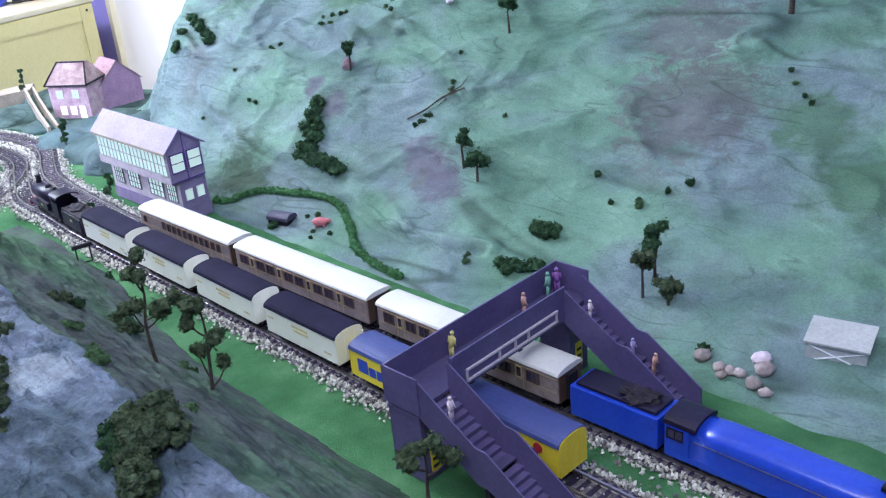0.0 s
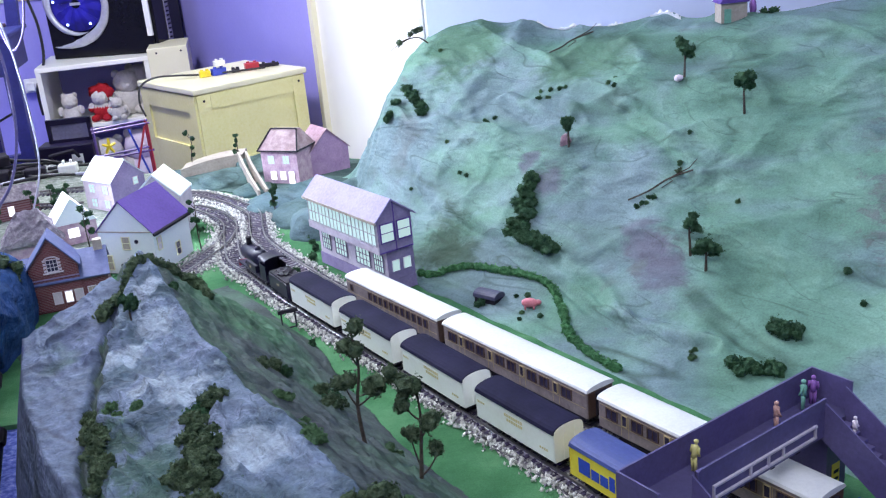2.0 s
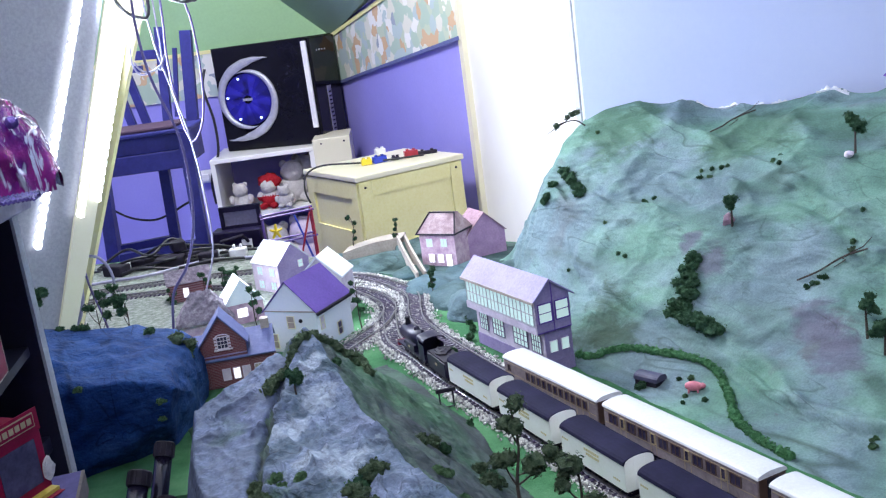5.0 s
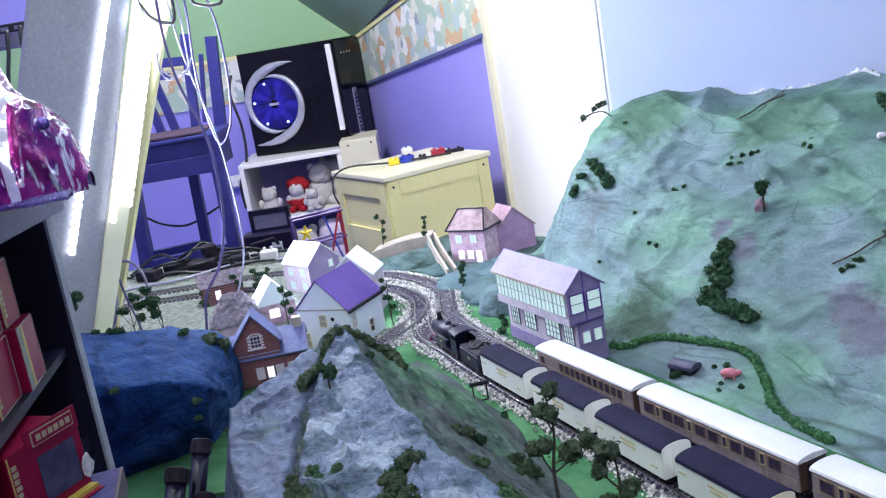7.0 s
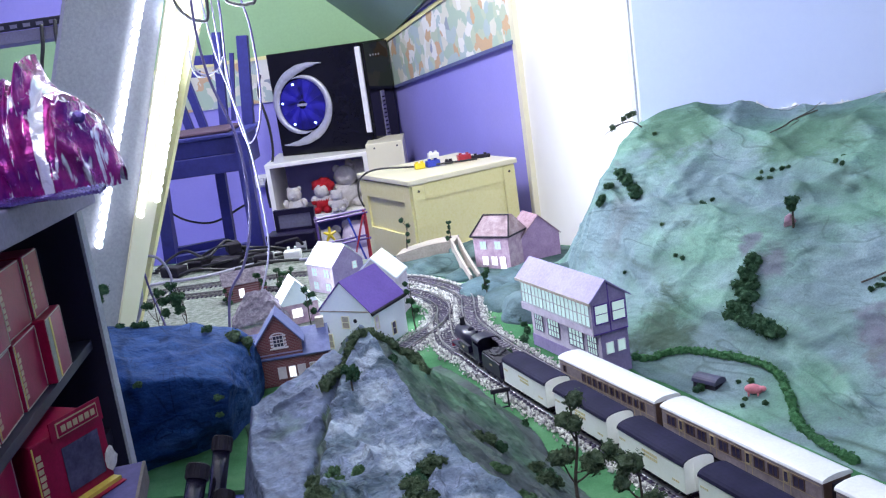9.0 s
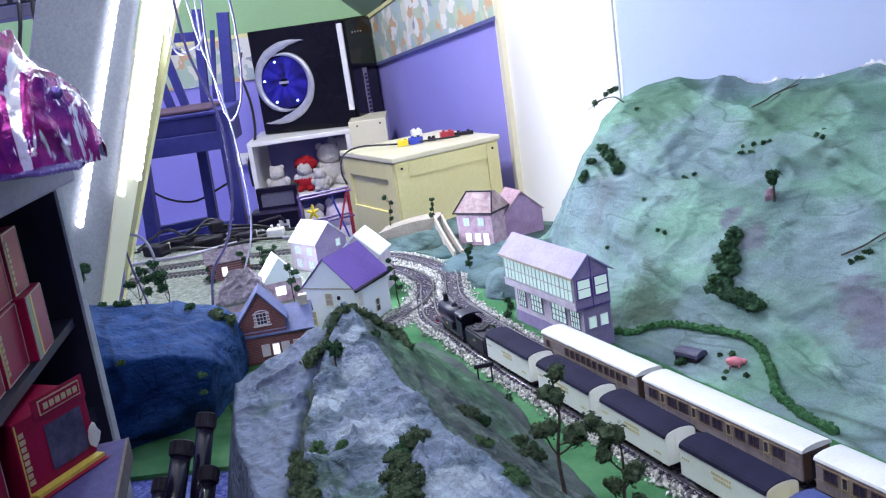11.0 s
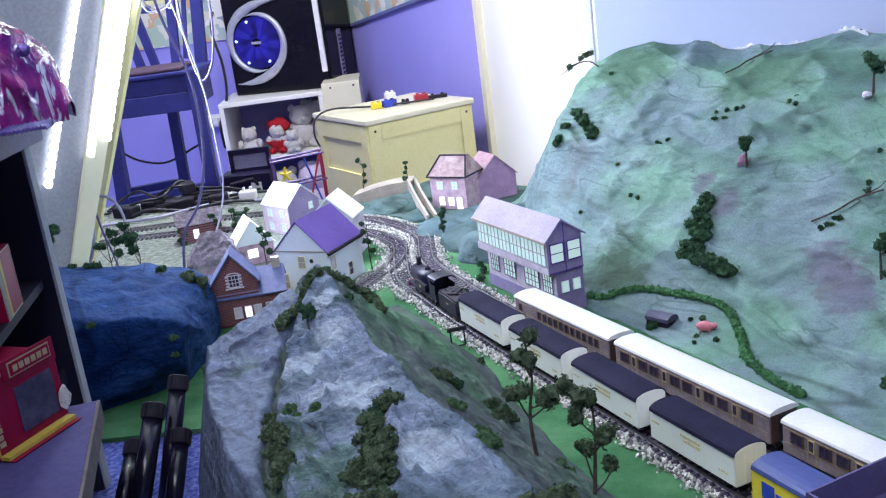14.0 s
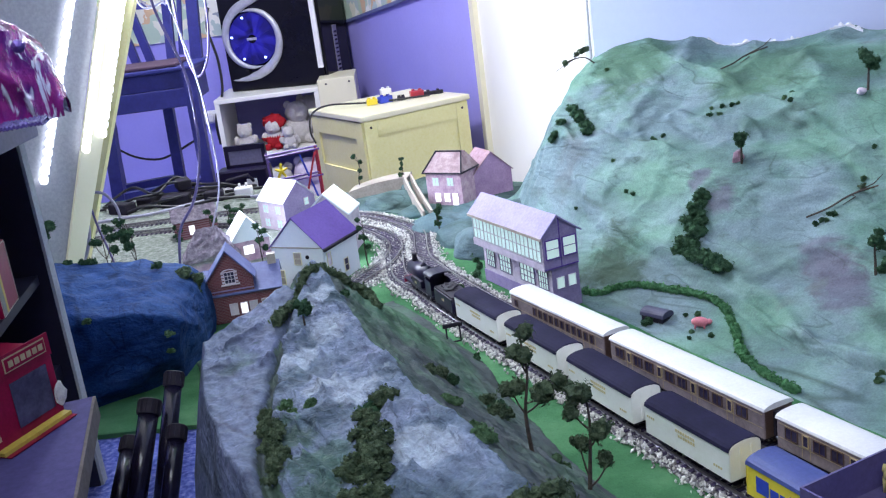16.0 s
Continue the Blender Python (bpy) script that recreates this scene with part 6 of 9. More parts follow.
def black_loco(m):
    root = thing("black_locomotive", m, "black six-wheeled model steam locomotive heading the goods train", "locomotive")
    part("footplate", box(-0.062, 0.044, -0.0145, 0.0145, 0.0168, 0.0186), M_BLACK, root)
    part("boiler", pipe(bmesh.new(), [(-0.0595, 0, 0.0315), (-0.058, 0, 0.0315), (-0.030, 0, 0.0315), (0.014, 0, 0.0320)], [0.0075, 0.0105, 0.0108, 0.0112], 20), M_BLACK, root, smooth=True)
    part("smokebox_door", disc(bmesh.new(), (-0.0605, 0, 0.0315), 0.0085, (1, 0, 0), 0.0016, 18), M_MATTBLACK, root)
    part("firebox", box(0.008, 0.022, -0.0108, 0.0108, 0.0186, 0.0425, 0.002), M_BLACK, root)
    part("chimney", pipe(bmesh.new(), [(-0.050, 0, 0.040), (-0.050, 0, 0.0475), (-0.050, 0, 0.0485), (-0.050, 0, 0.0515)], [0.0040, 0.0030, 0.0030, 0.0039], 14), M_MATTBLACK, root, smooth=True)
    part("dome", lump(bmesh.new(), (-0.018, 0, 0.0425), 0.0042, 0, 1, 3, (1, 1, 1.1)), M_BLACK, root, smooth=True)
    part("safety_valve", pipe(bmesh.new(), [(0.004, 0, 0.042), (0.004, 0, 0.047)], 0.0020, 10), M_BLACK, root)
    part("tank", box(-0.030, 0.004, -0.0145, 0.0145, 0.0186, 0.0285, 0.001), M_BLACK, root)
    cab = bmesh.new()
    for y in (-0.0140, 0.0130):
        bx(cab, 0.020, 0.040, y, y + 0.0010, 0.0186, 0.0365)
    bx(cab, 0.020, 0.0212, -0.0130, 0.0130, 0.0186, 0.0425)
    part("cab", cab, M_BLACK, root)
    part("cab_roof", prism(bmesh.new(), [(y, z) for y, z in arch_outline(0.0150, 0.0430, 0.0485)] + [(y, z - 0.0012) for y, z in arch_outline(0.0142, 0.0430, 0.0483)[::-1]], 0.0185, 0.0435, "x"), M_BLACK, root)
    part("number_plate", face_box(bmesh.new(), "y-", -0.0145, -0.018, -0.012, 0.022, 0.0245, 0, 0.0003), M_GOLD, root, "small gold plate")
    part("buffer_beam", box(-0.0640, -0.0620, -0.0140, 0.0140, 0.0110, 0.0186), M_REDBOX, root, "dark red buffer beam")
    for y in (-0.0095, 0.0095):
        part("buffer", pipe(bmesh.new(), [(-0.0640, y, 0.0150), (-0.0685, y, 0.0150), (-0.0690, y, 0.0150), (-0.0700, y, 0.0150)], [0.0014, 0.0014, 0.0026, 0.0026], 12), M_MATTBLACK, root)
    for x in (-0.040, -0.014, 0.014):
        for y in (-0.0094, 0.0094):
            wheel(root, x, y, 0.0088)
    part("side_rod", box(-0.042, 0.016, -0.0112, -0.0102, 0.0125, 0.0142), M_RAIL, root)
    tend = part("tender_body", box(0.050, 0.108, -0.0140, 0.0140, 0.0150, 0.0330, 0.001), M_BLACK, root)
    part("tender_rim", box(0.051, 0.107, -0.0128, 0.0128, 0.0330, 0.0352), M_MATTBLACK, tend)
    part("coal", lump(bmesh.new(), (0.070, 0, 0.034), 0.012, 0.5, 4, 3, (1.3, 0.9, 0.45), 5), M_MATTBLACK, tend)
    part("tender_plate", face_box(bmesh.new(), "y-", -0.0140, 0.076, 0.083, 0.024, 0.0265, 0, 0.0003), M_GOLD, tend)
    part("tender_frame", box(0.050, 0.108, -0.0120, 0.0120, 0.0110, 0.0150), M_MATTBLACK, tend)
    for x in (0.058, 0.078, 0.098):
        for y in (-0.0094, 0.0094):
            wheel(root, x, y, 0.0068)
    return root


black_loco(on_goods(-1.125))


def blue_loco(m):
    root = thing("blue_locomotive", m, "bright blue streamlined model steam locomotive with a black nose", "locomotive")
    rows = [(-0.085, 0.0155, 0.0445), (-0.060, 0.0155, 0.0455), (-0.02, 0.0155, 0.0455), (0.035, 0.0153, 0.0445), (0.062, 0.0150, 0.0425)]
    nose = [(0.062, 0.0150, 0.0425), (0.076, 0.0145, 0.0385), (0.088, 0.0135, 0.0315), (0.096, 0.0115, 0.0235), (0.100, 0.0085, 0.0160)]

    def shell(sections):
        bm = bmesh.new()
        rings = []
        for x, half, crown in sections:
            side = max(0.017, crown - 0.011)
            prof = [(-half, 0.0125), (-half, side)] + arch_outline(half, side, crown, 10)[1:-1] + [(half, side), (half, 0.0125)]
            rings.append([bm.verts.new((x, y, z)) for y, z in prof])
        for a, b in zip(rings, rings[1:]):
            for k in range(len(a) - 1):
                bm.faces.new([a[k], a[k + 1], b[k + 1], b[k]])
        bm.faces.new(rings[0][::-1])
        bm.faces.new(rings[-1])
        bmesh.ops.recalc_face_normals(bm, faces=bm.faces)
        return bm

    part("casing", shell(rows), M_BLUELOCO, root, smooth=True)
    part("nose", shell(nose), M_MATTBLACK, root, "black wedge nose", smooth=True)
    part("cab", box(-0.105, -0.085, -0.0158, 0.0158, 0.0125, 0.0405, 0.0008), M_BLUELOCO, root)
    part("cab_roof", prism(bmesh.new(), [(-0.0162, 0.0400)] + arch_outline(0.0162, 0.0405, 0.0470) + [(0.0162, 0.0400)], -0.106, -0.080, "x"), M_BLACK, root)
    window(root, "y-", -0.0158, -0.102, -0.090, 0.030, 0.0375, 2, 1, M_PANE, M_BLACK, 0.0006)
    window(root, "y+", 0.0158, -0.102, -0.090, 0.030, 0.0375, 2, 1, M_PANE, M_BLACK, 0.0006)
    for y in (-0.0158, 0.0150):
        part("valance", box(-0.085, 0.080, y, y + 0.0008, 0.0135, 0.0180), M_BLUELOCO, root)
        part("handrail", pipe(bmesh.new(), [(-0.08, y * 1.04, 0.034), (0.06, y * 1.04, 0.032)], 0.0004, 5), M_RAIL, root)
    part("chimney", box(0.044, 0.056, -0.004, 0.004, 0.0435, 0.0475, 0.001), M_BLACK, root)
    part("frames", box(-0.100, 0.090, -0.010, 0.010, 0.0085, 0.0130), M_MATTBLACK, root)
    for x, r in ((-0.072, 0.0065), (-0.040, 0.0120), (-0.010, 0.0120), (0.020, 0.0120), (0.050, 0.0065), (0.072, 0.0065)):
        for y in (-0.0094, 0.0094):
            wheel(root, x, y, r)
    tender = part("tender_body", box(-0.190, -0.111, -0.0155, 0.0155, 0.0125, 0.0395, 0.001), M_BLUELOCO, root)
    part("tender_top", box(-0.186, -0.114, -0.0125, 0.0125, 0.0395, 0.0425, 0.001), M_BLACK, tender)
    part("coal", lump(bmesh.new(), (-0.135, 0, 0.0415), 0.014, 0.5, 4, 3, (1.2, 0.8, 0.4), 8), M_MATTBLACK, tender)
    for x in (-0.178, -0.158, -0.140, -0.122):
        for y in (-0.0094, 0.0094):
            wheel(root, x, y, 0.0068)
    return root


blue_loco(on_line(-0.135, 0.536))

# ---- lineside and hillside details ----


def buffer_stop():
    root = thing("buffer_stop", on_line(-0.972, 0.4455, 0, -14), "small black wire buffer stop frame on the grass", "buffer stop")
    for y in (-0.008, 0.008):
        part("post", box(-0.0008, 0.0008, y - 0.0008, y + 0.0008, 0, 0.019), M_MATTBLACK, root)
    part("beam", box(-0.0014, 0.0014, -0.0115, 0.0115, 0.019, 0.0235), M_MATTBLACK, root)
    part("sill", box(-0.0008, 0.0008, -0.008, 0.008, 0, 0.0014), M_MATTBLACK, root)


buffer_stop()


def hill_top(s, p):
    """Height of the hill's cloth at a spot, with its folds."""
    a, b = lerp_table(s, HILL_FOOT), lerp_table(s, HILL_TOP)
    return hill_spot(s, max(0.0, (p - a) / (b - a)) / lerp_table(s, HILL_EDGE))


def on_hill(s, p):
    return Vector(hill_top(s, p))


def on_mound(s, p):
    return Vector(mound_spot(s, p))


n = 0
for s, p, r in ((-1.2478, 0.8187, 0.0095), (-1.2388, 0.8178, 0.0100), (-1.2308, 0.8165, 0.0100), (-1.2159, 0.8143, 0.0105), (-1.2040, 0.8110, 0.0100), (-1.2560, 0.7990, 0.0070), (-1.2602, 0.7925, 0.0075), (-1.2660, 0.7885, 0.0080),
                (-0.5372, 0.7469, 0.009), (-0.5290, 0.7460, 0.010), (-0.5232, 0.7462, 0.010), (-0.5163, 0.7480, 0.009), (-0.5355, 0.6877, 0.011), (-0.5270, 0.6885, 0.011), (-0.5195, 0.6920, 0.009), (-0.5023, 0.7003, 0.010)):
    n += 1
    bush("hill_bush", on_hill(s, p), r * 1.05, M_LEAF, n, 6, 0.5, 1.05, group="bushes on the hill")
for i, (s, p, r) in enumerate(((-0.9330, 0.7875, 0.0075), (-0.9299, 0.7835, 0.0095), (-0.9235, 0.7721, 0.0105), (-0.9194, 0.7646, 0.0095), (-0.9262, 0.7578, 0.0085), (-0.9075, 0.7634, 0.0085), (-0.9118, 0.7518, 0.0125), (-0.9151, 0.7434, 0.0105), (-0.9030, 0.7425, 0.0100), (-0.9076, 0.7311, 0.0100), (-0.8901, 0.7279, 0.0115), (-0.8771, 0.7226, 0.0105), (-0.8712, 0.7268, 0.0115), (-0.8600, 0.7240, 0.0120), (-0.8446, 0.7231, 0.0115), (-0.8350, 0.7241, 0.0095))):
    bush("thicket_bush", on_hill(s, p), r * 1.1, M_LEAF, 60 + i, 6, 0.5, 1.05, "dark green foam bush in a winding thicket up the hill", "thicket on the hill")
DOTS = ((-1.0223, 0.8851), (-1.007, 0.891), (-0.9931, 0.8946), (-0.9854, 0.8971), (-0.9962, 0.8756), (-1.0071, 0.8678), (-0.9222, 0.9276), (-0.9103, 0.914), (-0.9234, 0.9162), (-1.0737, 0.8272), (-1.0614, 0.8339), (-1.0595, 0.8187), (-1.1146, 0.7884), (-1.0606, 0.7666), (-1.045, 0.7656), (-1.1485, 0.7415), (-1.2275, 0.8696),
        (-0.5135, 0.8247), (-0.4837, 0.8036), (-0.455, 0.812), (-0.45, 0.8087), (-0.4287, 0.8272), (-0.4083, 0.8369), (-0.382, 0.9898), (-0.3715, 0.9817), (-0.3569, 0.9719), (-0.3449, 0.9665), (-0.5885, 0.6843), (-0.5878, 0.6902), (-0.5822, 0.6799), (-0.6688, 0.856), (-0.768, 0.8944), (-0.7578, 0.8657), (-0.934, 0.8474),
        (-0.7715, 0.8048), (-0.7691, 0.8108), (-0.7617, 0.8121), (-0.7649, 0.8192), (-0.7596, 0.8209), (-0.83, 0.665), (-0.8, 0.648), (-0.775, 0.655), (-0.79, 0.638), (-0.86, 0.655), (-0.815, 0.672))
for i, (s, p) in enumerate(DOTS):
    bush("grass_tuft", on_hill(s, p), (0.0032, 0.0038, 0.0045)[i % 3] * (1.45 if 16 < i < 23 else 1), M_LEAF3 if 26 < i < 31 or i % 4 == 0 else M_LEAF, 100 + i, 2, 0.5, 0.6, "small dark tuft of foam on the hillside", "tufts on the hill")


def hedge(name, spots, r, material, label):
    line = resample([Vector(v) for v in spots], r * 0.9)
    return mesh_thing(name, clump_mesh([(q.x, q.y, q.z + r * 0.4, r * random.Random(i).uniform(0.7, 1.15)) for i, q in enumerate(line)], 77, 0.0014, 34), material, pose(0, 0, 0), label, "hedge")


hedge("field_hedge", [on_hill(*v) for v in ((-0.9881, 0.6415), (-0.9684, 0.6485), (-0.9532, 0.6636), (-0.9252, 0.6766), (-0.8846, 0.6856), (-0.8373, 0.6945), (-0.7991, 0.6921), (-0.7563, 0.6706), (-0.7194, 0.6459), (-0.6784, 0.632), (-0.6474, 0.628), (-0.6281, 0.627))], 0.0062, M_HEDGE, "winding green foam hedge round a small field")


def tree(name, place, tall, clumps, material, label, group="trees of the layout", lean=(0.0, 0.0), trunk=0.0016, seed=0):
    """A wire tree: a tapered trunk with limbs, and a tuft of foam on each."""
    rnd = random.Random(seed)
    root = thing(name, pose(*place), label, "tree", group)
    lx, ly = lean
    top = Vector((lx, ly, tall))
    bm = bmesh.new()
    stem = [Vector((0, 0, -0.003)), Vector((lx * 0.2 + rnd.uniform(-1, 1) * tall * 0.03, ly * 0.2, tall * 0.35)), Vector((lx * 0.6 + rnd.uniform(-1, 1) * tall * 0.04, ly * 0.6, tall * 0.7)), top]
    line = curve_pts(stem, 4)
    pipe(bm, line, [trunk * (1.15 - 0.8 * i / (len(line) - 1)) for i in range(len(line))], 7)
    spots = []
    for x, y, z, r in clumps:
        a = line[min(len(line) - 1, max(1, int(len(line) * max(0.15, z / tall - 0.22))))]
        b = Vector((x, y, z))
        pipe(bm, curve_pts([a, (a + b) / 2 + Vector((0, 0, -0.1 * (b - a).length)), b], 3), [trunk * 0.6, trunk * 0.55, trunk * 0.5, trunk * 0.45, trunk * 0.4, trunk * 0.35, trunk * 0.3], 5)
        for k in range(3):
            spots.append((x + rnd.uniform(-0.6, 0.6) * r, y + rnd.uniform(-0.6, 0.6) * r, z + rnd.uniform(-0.35, 0.45) * r, r * rnd.uniform(0.55, 0.8)))
    part("trunk", bm, M_BARK, root)
    part("crown", clump_mesh(spots, seed + 3, 0.0016, 48), material, root)
    return root


# tall thin trees by the line
tree("lineside_tree", on_mound(-0.600, 0.326), 0.092, [(0.0, 0.0, 0.098, 0.011), (-0.004, 0.002, 0.083, 0.010), (0.016, -0.006, 0.052, 0.013), (-0.010, 0.006, 0.050, 0.010), (0.026, -0.010, 0.058, 0.009)], M_LEAF2, "tall thin tree with olive foam tufts by the line", lean=(0.0, 0.002), seed=1)
tree("lineside_tree", on_mound(-0.553, 0.344), 0.080, [(0.0, 0.0, 0.080, 0.010), (-0.008, 0.002, 0.066, 0.009), (0.010, -0.004, 0.050, 0.010), (-0.004, 0.0, 0.036, 0.008), (0.014, -0.004, 0.022, 0.009)], M_LEAF2, "tall thin tree with olive foam tufts by the line", lean=(0.003, 0.0), seed=2)
tree("lineside_tree", on_mound(-0.335, 0.372), 0.055, [(0.0, 0.0, 0.056, 0.012), (-0.014, 0.004, 0.048, 0.011), (0.014, -0.004, 0.045, 0.010)], M_LEAF2, "short tree with olive foam tufts beside the footbridge", seed=3)
# trees on the hill
tree("hill_tree", on_hill(-0.6741, 0.7839), 0.038, [(0.0, 0, 0.040, 0.010), (0.004, 0.002, 0.030, 0.009)], M_LEAF, "dark green foam tree on the painted hill", seed=4)
tree("hill_tree", on_hill(-0.6468, 0.7762), 0.030, [(0.0, 0, 0.026, 0.010), (0.008, 0.0, 0.022, 0.010), (-0.006, 0.0, 0.024, 0.008)], M_LEAF, "dark green foam tree on the painted hill", seed=5)
tree("hill_tree", on_hill(-0.8343, 0.9588), 0.040, [(0.0, 0, 0.042, 0.011), (0.004, 0, 0.032, 0.009)], M_LEAF, "dark green foam tree on the painted hill", seed=6)
tree("hill_tree", on_hill(-0.7335, 0.9468), 0.036, [(0.0, 0, 0.044, 0.013), (0.003, 0, 0.035, 0.010)], M_LEAF, "dark green foam tree on the painted hill", seed=7)
tree("hill_tree", on_hill(-0.3849, 0.7353), 0.045, [(0.0, 0.0, 0.052, 0.010), (0.004, 0.002, 0.040, 0.011), (-0.006, 0.0, 0.032, 0.010)], M_LEAF, "dark pointed foam tree on the lower hill", seed=8)
tree("hill_tree", on_hill(-0.3807, 0.7073), 0.042, [(0.0, 0.0, 0.043, 0.010), (0.004, 0.002, 0.034, 0.009)], M_LEAF2, "thin olive foam tree on the lower hill", seed=9)
tree("hill_tree", on_hill(-0.3535, 0.7079), 0.024, [(-0.006, 0.0, 0.020, 0.010), (0.006, 0.0, 0.015, 0.010), (0.0, 0.004, 0.012, 0.008)], M_LEAF2, "low bent olive foam tree on the lower hill", seed=10)
tree("crag_tree", on_hill(-0.9062, 0.8269), 0.030, [(0.0, 0.0, 0.032, 0.008), (-0.002, 0.0, 0.024, 0.006)], M_LEAF, "thin dark tree growing from a pink crag", seed=11)
mesh_thing("pink_crag", lump(bmesh.new(), (0, 0, 0), 0.008, 0.5, 3, 2, (0.8, 0.8, 1.2), 5), M_PINKROOF, pose(*(on_hill(-0.914, 0.8288) + Vector((0, 0, 0.004)))), "small pink painted crag on the hill", "crag")
mesh_thing("white_stone", lump(bmesh.new(), (0, 0, 0), 0.006, 0.3, 2, 2, (1, 1, 0.7), 6), M_CARDPINK, pose(*(on_hill(-0.8346, 0.9489) + Vector((0, 0, 0.003)))), "small pale stone beside a tree on the hill", "stone")


def branch(name, pts, r, tufts, label):
    bm = pipe(bmesh.new(), curve_pts(pts, 4), r, 6)
    a, b = Vector(pts[len(pts) // 2]), Vector(pts[-1])
    for k in (-1, 1):
        pipe(bm, [a, (a + b) / 2 + Vector((0.01 * k, 0, 0.006 * k)), (a + b) / 2 + Vector((0.022 * k, 0.004, 0.014 * k))], [r * 0.8, r * 0.6, r * 0.3], 5)
    root = mesh_thing(name, bm, M_BARK, pose(0, 0, 0), label, "branch")
    if tufts:
        part("leaves", clump_mesh(tufts, 5, 0.0016, 30), M_LEAF2, root)
    return root


q = on_hill(-1.262, 0.872)
branch("overhanging_branch", [q, q + Vector((-0.014, -0.002, 0.010)), q + Vector((-0.030, -0.004, 0.010)), q + Vector((-0.046, -0.006, 0.006))], 0.0011, [(q.x - 0.018, q.y, q.z + 0.020, 0.006), (q.x - 0.010, q.y, q.z + 0.022, 0.005), (q.x - 0.026, q.y, q.z + 0.016, 0.005), (q.x - 0.045, q.y - 0.004, q.z + 0.006, 0.006)], "dark twig with small tufts that hangs off the hill's end")
q = on_hill(-1.0496, 0.952)
branch("fallen_branch", [on_hill(-1.056, 0.934) + Vector((0, 0, 0.003)), q + Vector((0, 0, 0.005)), on_hill(-1.0473, 0.9704) + Vector((0, 0, 0.007)), on_hill(-1.029, 0.9939) + Vector((0, 0, 0.009))], 0.0011, [], "bare dark fallen twig on the hill")
q = on_hill(-0.7537, 0.8395)
branch("fallen_branch", [on_hill(-0.7892, 0.8092) + Vector((0, 0, 0.003)), on_hill(-0.7706, 0.8237) + Vector((0, 0, 0.004)), q + Vector((0, 0, 0.005)), on_hill(-0.7319, 0.8557) + Vector((0, 0, 0.006))], 0.0011, [(q.x + 0.012, q.y, q.z + 0.012, 0.004)], "bare dark fallen twig on the hill")
mesh_thing("twig_pole", pipe(bmesh.new(), [(0, 0, -0.004), (0.001, 0, 0.03), (0, 0.001, 0.075)], [0.0035, 0.003, 0.0028], 8), M_BARK, pose(*on_hill(-0.422, 1.0677)), "short bare wooden peg standing in the hill", "peg")


def hut():
    root = thing("grey_hut", on_line(-0.1985, 0.7225, 0.010, 12), "pale grey card hut with crossed braces at the hill's foot", "hut")
    part("wall", box(-0.024, 0.024, -0.016, 0.016, -0.008, 0.017), M_BOXGREY, root)
    part("roof", prism(bmesh.new(), [(-0.0185, 0.0168), (0.017, 0.0225), (0.017, 0.0245), (-0.0185, 0.0188)], -0.026, 0.026, "x"), M_BOXGREY, root)
    for a, b in (((-0.022, 0.000), (0.022, 0.015)), ((-0.022, 0.015), (0.022, 0.000))):
        part("brace", pipe(bmesh.new(), [(a[0], -0.0164, a[1]), (b[0], -0.0164, b[1])], 0.0007, 5), M_CARDWHITE, root)


hut()


def pig_field():
    q = on_hill(-0.858, 0.648)
    root = thing("field_shelter", pose(q.x, q.y, q.z - 0.001, 0, 0, -52), "low dark shelter with a curved roof in the field", "shelter")
    part("roof", prism(bmesh.new(), [(-0.010, 0.006)] + arch_outline(0.010, 0.007, 0.0135, 8) + [(0.010, 0.006)], -0.016, 0.016, "x"), M_SHEDROOF, root)
    part("wall", box(-0.0145, 0.0145, -0.009, 0.009, -0.002, 0.0065), M_MATTBLACK, root)
    bush("field_bush", on_hill(-0.852, 0.632), 0.008, M_LEAF, 301, 3, group="bushes on the hill")
    q = on_hill(-0.7986, 0.66)
    bm = lump(bmesh.new(), (0, 0, 0.0075), 0.0065, 0.05, 2, 3, (1.5, 0.85, 0.85), 2)
    lump(bm, (0.0095, 0, 0.0085), 0.0036, 0.05, 2, 2, (1.1, 0.9, 0.9), 3)
    for x in (-0.005, 0.005):
        for y in (-0.003, 0.003):
            pipe(bm, [(x, y, 0), (x, y, 0.005)], 0.0012, 6)
    mesh_thing("toy_pig", bm, M_PIG, pose(q.x, q.y, q.z - 0.001, 0, 0, -30), "small pink toy pig standing in the field", "toy pig", smooth=True)


pig_field()
for i, (s, p, r) in enumerate(((-0.2916, 0.6631, 0.0085), (-0.272, 0.6571, 0.0065), (-0.2618, 0.6577, 0.006), (-0.2545, 0.6585, 0.006), (-0.2474, 0.6833, 0.0085), (-0.2391, 0.6725, 0.009), (-0.2376, 0.6508, 0.008), (-0.243, 0.674, 0.006), (-0.225, 0.6459, 0.006), (-0.266, 0.649, 0.005))):
    q = on_hill(s, p)
    mesh_thing("pebble", lump(bmesh.new(), (0, 0, 0), r * 0.86, 0.25, 2.2, 3, (1.15, 0.95, 0.75), 20 + i), M_CARDPINK if i == 4 else M_PEB, pose(q.x, q.y, q.z + r * 0.4, 0, 0, 40 * i), "rounded grey-pink pebble at the foot of the hill", "pebble", "pebbles at the hill's foot", smooth=True)
bush("pebble_bush", on_hill(-0.297, 0.672), 0.007, M_LEAF, 302, 3, group="bushes on the hill")
q = W(-0.62, 0.596)
mesh_thing("brown_stone", lump(bmesh.new(), (0, 0, 0), 0.005, 0.4, 2, 2, (1, 1, 0.8), 9), M_WOODEDGE, pose(q[0], q[1], 0.003), "small brown stone on the grass by the track", "stone")


